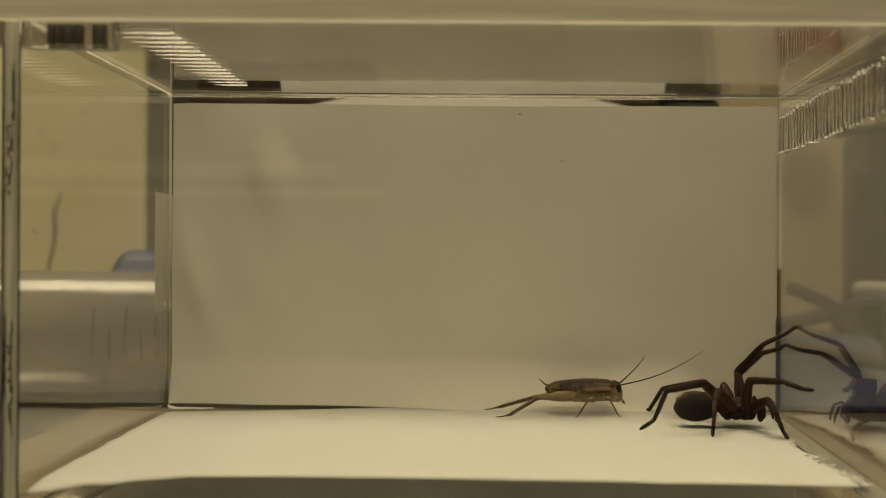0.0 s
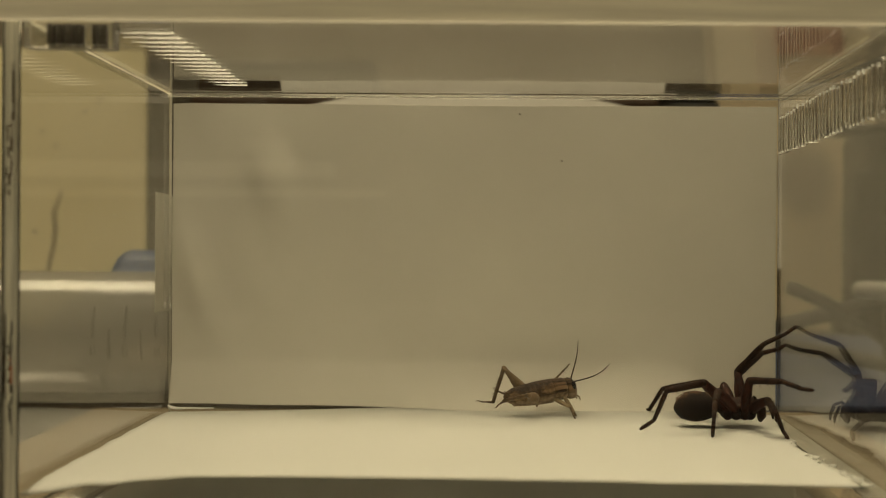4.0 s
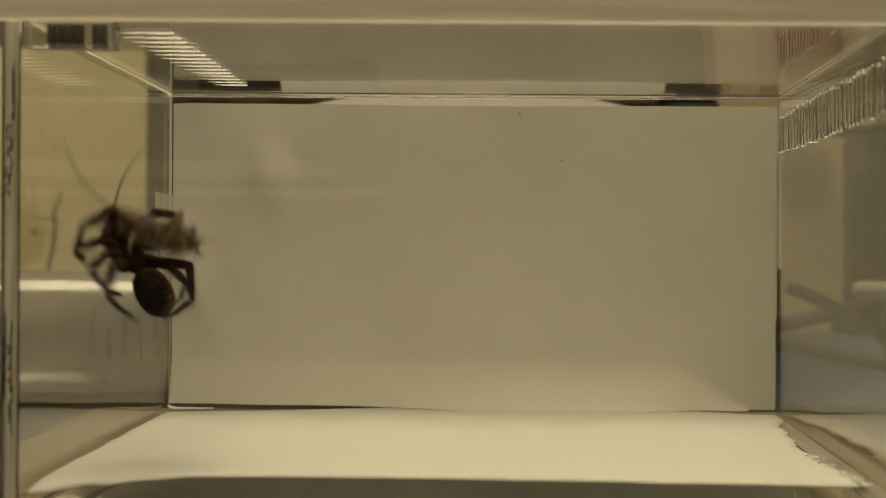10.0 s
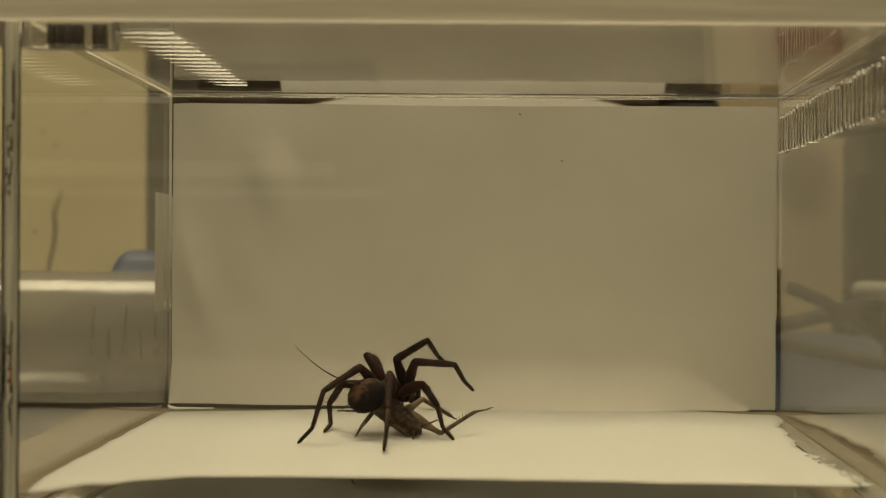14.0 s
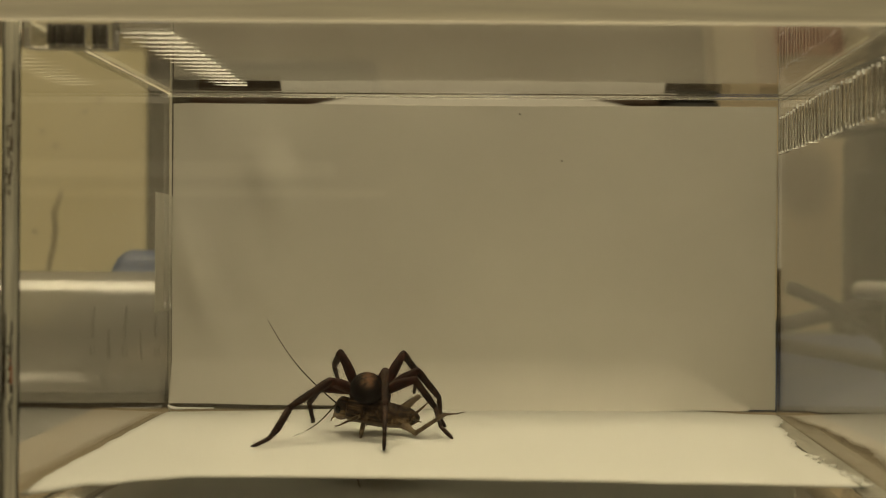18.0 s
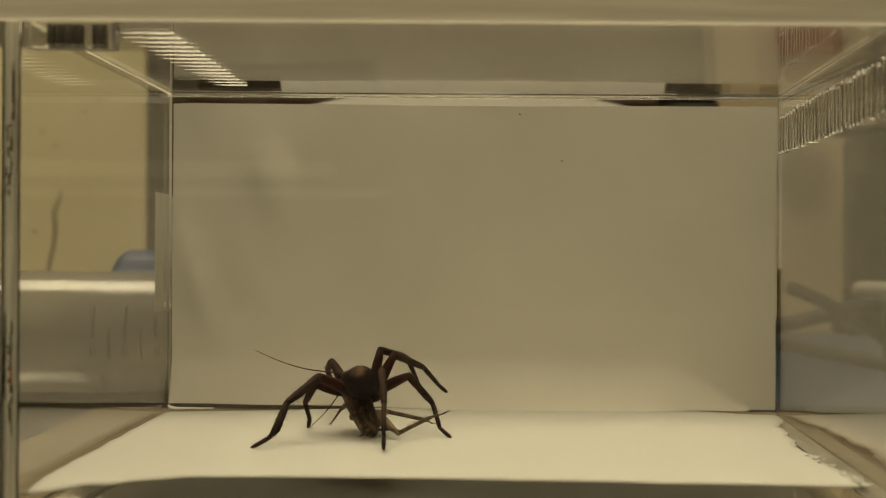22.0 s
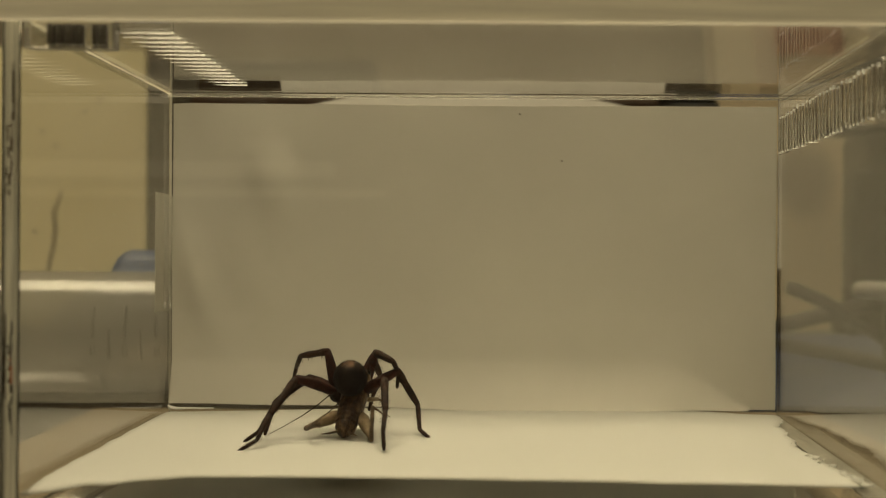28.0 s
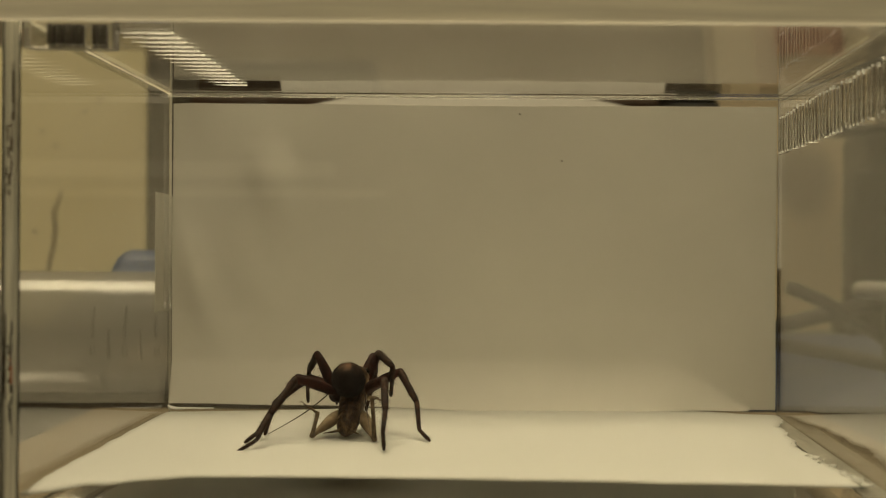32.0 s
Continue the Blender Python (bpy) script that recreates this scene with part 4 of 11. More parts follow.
def motions():
    """The spider stalks, leaps on and eats the cricket; every limb turns on its joints."""
    walk(spider, [(0,pose(.0574,.266,.00367,0,-1,-4)),(7.6,pose(.0574,.266,.00367,0,-1,-4)),(8,pose(.05729,.267,.00356,-12,0,2)),(8.5,pose(.0555,.268,.00454,-8,0,22)),(8.58,pose(.05059,.268,.00695,0,-4,70)),(8.66,pose(.04447,.27,.00895,0,-10,122)),(8.8,pose(.04299,.272,.00852,0,-10,148)),(9,pose(.04255,.272,.00796,0,-8,148)),(9.2,pose(.04221,.272,.00795,0,-8,148)),(9.4,pose(.04187,.272,.00784,0,-8,148)),(9.5,pose(.03634,.272,.00848,0,-8,174)),(9.6,pose(.01371,.27,.0063,0,0,178)),(9.7,pose(.0075,.268,.00669,0,0,180)),(9.8,pose(-.02311,.262,.01277,0,2,180)),(9.9,pose(-.05188,.23,.00786,0,38,-170)),(9.95,pose(-.05175,.227,.02074,-5.7,-10,178.5)),(10,pose(-.05161,.224,.03361,0,-58,165)),(10.05,pose(-.04594,.227,.02197,17.9,-4.8,128.5)),(10.1,pose(-.04027,.23,.01032,0,48,95)),(10.15,pose(-.01975,.235,.00854,-8.2,12,52)),(10.2,pose(.00077,.24,.00675,10,-20,12)),(10.3,pose(-.00694,.248,.00866,0,-10,12)),(10.5,pose(-.00966,.252,.00897,0,-5,14)),(11,pose(-.00928,.253,.00855,0,-2,24)),(12,pose(-.00921,.254,.00803,0,0,32)),(13,pose(-.00924,.255,.00772,0,2,42)),(14,pose(-.00893,.255,.00793,0,2,38)),(17,pose(-.01294,.255,.0078,0,4,62)),(18,pose(-.01347,.255,.0079,0,5,78)),(19,pose(-.01368,.255,.0079,0,5,82)),(20,pose(-.01347,.255,.00811,0,5,82)),(21,pose(-.014,.255,.0079,0,6,90)),(22,pose(-.01495,.255,.00768,0,6,95)),(23,pose(-.01485,.255,.00779,0,6,95)),(24,pose(-.01505,.255,.00747,0,8,94)),(25,pose(-.01506,.255,.00768,0,7,88)),(28,pose(-.01728,.255,.00767,0,8,95)),(30,pose(-.01717,.255,.00767,0,8,96)),(31.5,pose(-.01717,.255,.00767,0,8,96)),(32,pose(-.01738,.255,.00767,0,7,97))])
    walk(limbs["abdomen"], [(0,pose(-.0037,0,.0002,0,1,3.4)),(7.6,pose(-.0037,0,.0002,0,1,3.4)),(8,pose(-.0037,0,.0002,0,3,-.5)),(8.5,pose(-.0037,0,.0002,0,0,0)),(8.58,pose(-.0037,0,.0002,0,0,0)),(8.66,pose(-.0037,0,.0002,0,-4.7,-23.5)),(8.8,pose(-.0037,0,.0002,0,0,0)),(9,pose(-.0037,0,.0002,0,6.1,-25.8)),(9.2,pose(-.0037,0,.0002,0,6.1,-25.8)),(9.4,pose(-.0037,0,.0002,0,6.1,-25.8)),(9.5,pose(-.0037,0,.0002,0,-9.5,-25.8)),(9.6,pose(-.0037,0,.0002,0,1.3,-25.8)),(9.7,pose(-.0037,0,.0002,0,0,0)),(9.8,pose(-.0037,0,.0002,0,2.5,3.2)),(9.9,pose(-.0037,0,.0002,0,0,0)),(10,pose(-.0037,0,.0002,0,0,0)),(10.1,pose(-.0037,0,.0002,0,0,0)),(10.2,pose(-.0037,0,.0002,0,-1.2,25.8)),(10.3,pose(-.0037,0,.0002,0,-8.5,25.8)),(10.5,pose(-.0037,0,.0002,0,-12.8,25.8)),(11,pose(-.0037,0,.0002,0,-17.8,25.8)),(12,pose(-.0037,0,.0002,0,-17.2,25.8)),(13,pose(-.0037,0,.0002,0,-13.5,25.8)),(14,pose(-.0037,0,.0002,0,-14.4,25.8)),(17,pose(-.0037,0,.0002,0,-5.7,25.8)),(18,pose(-.0037,0,.0002,0,.5,20.8)),(19,pose(-.0037,0,.0002,0,-.9,16.3)),(20,pose(-.0037,0,.0002,0,-1,13.5)),(21,pose(-.0037,0,.0002,0,12.1,-1.3)),(22,pose(-.0037,0,.0002,0,15.1,-6)),(23,pose(-.0037,0,.0002,0,17.8,-4.6)),(24,pose(-.0037,0,.0002,0,21.6,-2.8)),(25,pose(-.0037,0,.0002,0,26.6,16.1)),(28,pose(-.0037,0,.0002,0,22.9,-.8)),(30,pose(-.0037,0,.0002,0,22.9,-4.2)),(31.5,pose(-.0037,0,.0002,0,22.9,-4.2)),(32,pose(-.0037,0,.0002,0,20.3,-7.4))])
    walk(cricket, [(0,pose(.02937,.284,.00517,0,0,3)),(.4,pose(.02937,.284,.00494,0,0,3)),(.6,pose(.02961,.284,.00494,0,0,3)),(1,pose(.02984,.284,.0047,0,4,2)),(1.3,pose(.03007,.284,.00518,0,2,2)),(1.5,pose(.03313,.284,.00637,0,6,3)),(1.7,pose(.0336,.284,.00637,0,6,3)),(1.8,pose(.02727,.283,.00526,0,0,0)),(1.9,pose(.01982,.282,.00368,0,-4,-14)),(2.3,pose(.01935,.282,.00368,0,-4,-14)),(2.5,pose(.01988,.283,.00545,0,-18,18)),(2.7,pose(.02104,.283,.0071,0,-24,36)),(3,pose(.01777,.283,.00544,0,-16,30)),(3.3,pose(.02059,.283,.00475,0,-5,18)),(3.5,pose(.02059,.283,.00475,0,-5,16)),(5.5,pose(.01792,.27804,.00595,0,-30,45)),(6,pose(.01907,.27804,.00664,0,-34,52)),(6.3,pose(.01964,.27804,.00757,0,-38,56)),(6.6,pose(.01905,.27804,.00906,0,-52,60)),(7,pose(.01611,.27901,.00803,0,-42,76)),(7.3,pose(.01773,.27901,.00955,0,-56,76)),(7.7,pose(.01825,.27999,.00992,0,-58,84)),(8,pose(.01918,.27999,.01029,0,-58,86)),(8.3,pose(.01872,.27999,.0097,0,-57,92)),(8.5,pose(.01532,.27901,.00676,0,-55,110)),(8.6,pose(.0136,.284,.00508,0,-15,150)),(8.8,pose(.01285,.283,.00494,0,-5,165)),(9,pose(.01198,.282,.00492,0,1,178)),(9.2,pose(.00614,.282,.00442,0,4,180)),(9.4,pose(.00379,.281,.00463,0,4,180)),(9.5,pose(-.00611,.281,.0048,0,4,-178)),(9.6,pose(-.00762,.281,.00479,0,7,-178)),(9.7,pose(-.00797,.281,.00479,0,7,-178)),(9.8,pose(-.03801,.264,.00518,0,-5,-175)),(9.9,pose(-.05027,.228,.00309,0,-5,-175)),(10,pose(-.04713,.222,.0376,0,-20,178)),(10.1,pose(-.03841,.226,.00531,0,-10,176)),(10.2,pose(.00689,.238,.00426,0,-40,172)),(10.3,pose(-.00123,.244,.00426,0,-42,170)),(10.5,pose(-.00439,.251,.00421,0,-40,168)),(11,pose(-.0092,.25148,.00583,-35,-33,164)),(12,pose(-.00927,.25171,.00513,-40,-28,163)),(13,pose(-.01075,.25163,.0044,-42,-25,160)),(14,pose(-.00987,.25173,.00481,-40,-32,153)),(17,pose(-.01238,.25234,.00496,-40,-26,158)),(18,pose(-.01193,.252,.00404,-28,-8,172)),(19,pose(-.01203,.252,.00404,-28,-10,172)),(20,pose(-.01271,.251,.00395,-28,-20,160)),(21,pose(-.01469,.25166,.00485,-20,-32,138)),(22,pose(-.01514,.25174,.00555,-12,-40,118)),(23,pose(-.01449,.25185,.00578,-8,-42,106)),(24,pose(-.01493,.25155,.00593,0,-42,84)),(25,pose(-.01407,.25055,.00569,0,-42,66)),(28,pose(-.01643,.25052,.00592,0,-44,76)),(29,pose(-.01643,.25052,.00592,0,-44,76)),(30,pose(-.01653,.25069,.00603,0,-44,90)),(31,pose(-.01654,.25086,.0063,0,-44,84)),(32,pose(-.01642,.2506,.00613,0,-44,80))])
    walk(limbs["L1_femur"], [(0,pose(.0023,.0021,-.0004,-74.6,-56.6,105.9)),(7.6,pose(.0023,.0021,-.0004,-74.6,-56.6,105.9)),(7.8,pose(.0023,.0021,-.0004,-88,-56.7,117.1)),(8,pose(.0023,.0021,-.0004,-101.2,-55.7,128.1)),(8.5,pose(.0023,.0021,-.0004,-110.6,-45.7,133.9)),(8.66,pose(.0023,.0021,-.0004,-120.7,-35.5,137.8)),(8.8,pose(.0023,.0021,-.0004,-78.6,-39,111.6)),(9,pose(.0023,.0021,-.0004,-41.6,-36.4,85)),(9.2,pose(.0023,.0021,-.0004,-45.3,-37,88)),(9.4,pose(.0023,.0021,-.0004,-49.2,-38.4,90.6)),(9.45,pose(.0023,.0021,-.0004,-26.3,-33.8,70.5)),(9.5,pose(.0023,.0021,-.0004,-11.3,-26.2,53)),(9.6,pose(.0023,.0021,-.0004,-33.2,-46.9,70.6)),(9.7,pose(.0023,.0021,-.0004,-26.5,-30.3,73.5)),(9.8,pose(.0023,.0021,-.0004,-14.1,-13.7,75.5)),(9.9,pose(.0023,.0021,-.0004,-22,-26.3,71.2)),(10,pose(.0023,.0021,-.0004,-25.2,-38.7,65.8)),(10.05,pose(.0023,.0021,-.0004,-8.6,-38.8,42.4)),(10.1,pose(.0023,.0021,-.0004,4.8,-34.3,20.3)),(10.3,pose(.0023,.0021,-.0004,-8.4,-14.2,59.9)),(10.5,pose(.0023,.0021,-.0004,21.1,11.1,92.3)),(11,pose(.0023,.0021,-.0004,11.1,8.7,81.2)),(12,pose(.0023,.0021,-.0004,4.3,5.1,69.1)),(13,pose(.0023,.0021,-.0004,1,2,55.2)),(14,pose(.0023,.0021,-.0004,3.6,3.8,72.3)),(15,pose(.0023,.0021,-.0004,1.1,2.5,51.7)),(15.67,pose(.0023,.0021,-.0004,-.4,-.4,77.1)),(16.33,pose(.0023,.0021,-.0004,-10.9,-3.2,102.5)),(16.67,pose(.0023,.0021,-.0004,-80,-13.1,114.4)),(17,pose(.0023,.0021,-.0004,-149.6,-5.4,128)),(17.5,pose(.0023,.0021,-.0004,-79,-13.1,114.1)),(18,pose(.0023,.0021,-.0004,-8.9,-2.7,102.2)),(19,pose(.0023,.0021,-.0004,-18.5,-3.6,108)),(20,pose(.0023,.0021,-.0004,-27,-.3,118.3)),(21,pose(.0023,.0021,-.0004,-74.5,-9.6,116.2)),(22,pose(.0023,.0021,-.0004,-118.5,-11.7,125.1)),(23,pose(.0023,.0021,-.0004,-115.9,-11,124.1)),(23.5,pose(.0023,.0021,-.0004,-48.4,-20.9,101.2)),(24,pose(.0023,.0021,-.0004,-26.3,-27.5,75.8)),(24.33,pose(.0023,.0021,-.0004,-25.1,-28.5,73.3)),(24.67,pose(.0023,.0021,-.0004,-23.8,-29.4,70.8)),(25,pose(.0023,.0021,-.0004,-22.5,-30.3,68.2)),(25.33,pose(.0023,.0021,-.0004,-18.9,-30,63.2)),(25.67,pose(.0023,.0021,-.0004,-15.5,-29.5,58.2)),(26,pose(.0023,.0021,-.0004,-12.4,-28.9,53.3)),(27,pose(.0023,.0021,-.0004,-9.5,-26.2,49.6)),(28,pose(.0023,.0021,-.0004,-7,-23.5,46.1)),(29,pose(.0023,.0021,-.0004,-7,-23.5,45.9)),(30,pose(.0023,.0021,-.0004,-6.9,-23.6,45.7)),(31.5,pose(.0023,.0021,-.0004,-6.9,-23.6,45.7)),(32,pose(.0023,.0021,-.0004,-5.1,-22.7,41.7))])
    walk(limbs["L1_tibia"], [(0,pose(.00826,0,0,-7.5,7.8,-76.5)),(7.6,pose(.00826,0,0,-7.5,7.8,-76.5)),(7.8,pose(.00826,0,0,-11.9,28.4,-57.3)),(8,pose(.00826,0,0,2.5,47,-30.3)),(8.5,pose(.00826,0,0,-22.4,69.6,-66.2)),(8.66,pose(.00826,0,0,-116.1,70.2,-165.1)),(8.8,pose(.00826,0,0,-65.3,57.8,-119.1)),(9,pose(.00826,0,0,-52.9,43.3,-104.5)),(9.2,pose(.00826,0,0,-56.4,44.5,-108.3)),(9.4,pose(.00826,0,0,-60.8,45.8,-111.8)),(9.45,pose(.00826,0,0,-18.4,46.4,-58.2)),(9.5,pose(.00826,0,0,4.4,32.6,-13.4)),(9.6,pose(.00826,0,0,6.2,41.4,-17.7)),(9.7,pose(.00826,0,0,11.6,26.6,-12.6)),(9.8,pose(.00826,0,0,7.5,9.9,-7.5)),(9.9,pose(.00826,0,0,34.9,20.8,25.9)),(10,pose(.00826,0,0,87.6,18,61.3)),(10.05,pose(.00826,0,0,21.2,23.8,33.3)),(10.1,pose(.00826,0,0,0,12.6,7.2)),(10.3,pose(.00826,0,0,6.5,16.1,-7.8)),(10.5,pose(.00826,0,0,4.2,5.3,-22.8)),(11,pose(.00826,0,0,5.8,10.5,-22.2)),(12,pose(.00826,0,0,6,15.3,-18.5)),(13,pose(.00826,0,0,3.6,17.8,-14.6)),(14,pose(.00826,0,0,3.7,12.6,-26.9)),(15,pose(.00826,0,0,2.2,14.2,-14.1)),(15.67,pose(.00826,0,0,5.1,19.1,-33)),(16.33,pose(.00826,0,0,12.5,30.4,-49.7)),(16.56,pose(.00826,0,0,65.3,63.8,-9.7)),(16.78,pose(.00826,0,0,149.6,46.9,62.7)),(17,pose(.00826,0,0,176.9,6.4,74.4)),(17.33,pose(.00826,0,0,159,52.2,68)),(17.67,pose(.00826,0,0,41.2,72.4,-41.1)),(18,pose(.00826,0,0,.4,29.4,-72.4)),(19,pose(.00826,0,0,-2,40.4,-81.8)),(20,pose(.00826,0,0,.7,41.8,-88.3)),(21,pose(.00826,0,0,-135,79,145.5)),(22,pose(.00826,0,0,-169.3,37.1,120.6)),(23,pose(.00826,0,0,-168.4,39.5,120)),(23.5,pose(.00826,0,0,-3.5,72.6,-66.6)),(24,pose(.00826,0,0,16.2,53.9,-20.6)),(24.33,pose(.00826,0,0,18.7,56.3,-15.9)),(24.67,pose(.00826,0,0,21.5,58.6,-10.9)),(25,pose(.00826,0,0,24.7,60.8,-5.5)),(25.33,pose(.00826,0,0,78.5,54,51.4)),(25.67,pose(.00826,0,0,122.6,34.1,84.4)),(26,pose(.00826,0,0,166.4,10.8,106.6)),(27,pose(.00826,0,0,142.4,22.7,98)),(28,pose(.00826,0,0,112.1,32.4,86.5)),(29,pose(.00826,0,0,111.1,32.6,86.1)),(30,pose(.00826,0,0,110.2,32.7,85.8)),(31.5,pose(.00826,0,0,110.2,32.7,85.8)),(32,pose(.00826,0,0,108.2,32.6,88.1))])
    walk(limbs["L1_metatarsus"], [(0,pose(.01024,-.00825,-.00117,24.7,64.7,-5.5)),(7.6,pose(.01024,-.00826,-.00117,24.7,64.7,-5.5)),(7.8,pose(.01233,-.00634,-.00407,29.5,74.9,-3)),(8,pose(.01331,-.00295,-.00626,50.1,84.9,16.5)),(8.5,pose(.00947,-.00274,-.00803,-129.3,69.1,-169.8)),(8.66,pose(.00546,-.00074,-.00806,-138.6,41.8,-177.4)),(8.8,pose(.00604,-.00398,-.00725,-111.6,44.7,-156)),(9,pose(.0067,-.00604,-.00587,-96.1,42.2,-136)),(9.2,pose(.00634,-.0058,-.006,-99.8,41.9,-139.9)),(9.4,pose(.00604,-.00555,-.00614,-104.3,41.4,-143.2)),(9.45,pose(.01137,-.00503,-.0062,-70.5,37.7,-111.4)),(9.5,pose(.01528,-.00168,-.00461,-45.2,28.2,-86.5)),(9.55,pose(.01484,-.00182,-.00514,-91.6,27.2,-111.1)),(9.6,pose(.01439,-.00196,-.00566,-131.8,11.4,-127.1)),(9.7,pose(.01574,-.00168,-.00383,-69.7,45.2,-112.7)),(9.8,pose(.01663,-.0011,-.00147,-8,45.8,-56.1)),(9.9,pose(.01547,.0035,-.00304,-125.2,63.1,-159.4)),(10,pose(.01218,.00715,-.00265,-174.2,12.9,176.6)),(10.05,pose(.01482,.0043,-.00346,-177.8,22.9,175.2)),(10.1,pose(.01656,.00105,-.00187,172,30.1,171.4)),(10.2,pose(.01649,-.00003,-.00212,149.4,53.2,132.4)),(10.3,pose(.01642,-.00112,-.00237,100.5,54.2,68.5)),(10.4,pose(.01627,-.00221,-.00158,31.9,43,3.7)),(10.5,pose(.01613,-.00331,-.00078,4.7,5.1,-18.6)),(11,pose(.01606,-.00319,-.00155,6.7,10.3,-18.2)),(12,pose(.0161,-.00262,-.00226,8.1,15.5,-12.2)),(13,pose(.01616,-.00206,-.00261,5.8,18.2,-8.3)),(14,pose(.01572,-.00378,-.00187,7.2,16.4,-19.5)),(15,pose(.01632,-.00203,-.0021,5.2,18,-6.6)),(15.67,pose(.01505,-.00442,-.0028,5.4,27.5,-36.7)),(16.33,pose(.01304,-.00564,-.00434,4.8,44.3,-66.5)),(16.56,pose(.01221,-.00102,-.00321,113.5,84.2,40.1)),(16.78,pose(.01138,.00359,-.00208,175,39.6,99.5)),(17,pose(.01055,.0082,-.00095,179.9,-8,101.2)),(17.33,pose(.01054,.0031,-.00204,-172.8,39.1,107.8)),(17.67,pose(.01053,-.00201,-.00312,-104.2,78.8,175.9)),(18,pose(.01052,-.00712,-.00421,-16.9,42.9,-97.3)),(19,pose(.00919,-.00646,-.00555,-27.3,50.8,-112.3)),(20,pose(.00845,-.00638,-.00571,-38.4,59.3,-132)),(21,pose(.00691,.00093,-.00841,-129,55.6,156.2)),(22,pose(.00478,.00588,-.00517,-165.9,21.5,137.7)),(23,pose(.00495,.00572,-.00545,-164.4,23.5,137.2)),(23.5,pose(.00928,-.00235,-.00818,-74.8,67.6,-138.8)),(24,pose(.01298,-.00178,-.00692,-24.6,63.8,-67.5)),(24.33,pose(.01284,-.0013,-.00713,27.3,81.4,-10.5)),(24.67,pose(.01265,-.00084,-.00731,115.8,68.8,78.6)),(25,pose(.01242,-.0004,-.00748,135.7,47.5,93.8)),(25.33,pose(.0114,.00393,-.00694,137.1,44.7,97.9)),(25.67,pose(.00895,.00706,-.0048,139,41.8,102.2)),(26,pose(.00586,.00807,-.0016,141.3,38.9,106.8)),(27,pose(.00716,.00783,-.0033,159.1,26,120.4)),(28,pose(.0087,.00722,-.00459,172.2,12.9,132.8)),(29,pose(.00875,.0072,-.00461,172.1,12.9,132.6)),(30,pose(.00879,.00719,-.00463,171.9,13,132.3)),(31.5,pose(.00879,.00719,-.00463,171.9,13,132.3)),(32,pose(.0085,.00722,-.00461,171.3,13.4,134.5))])
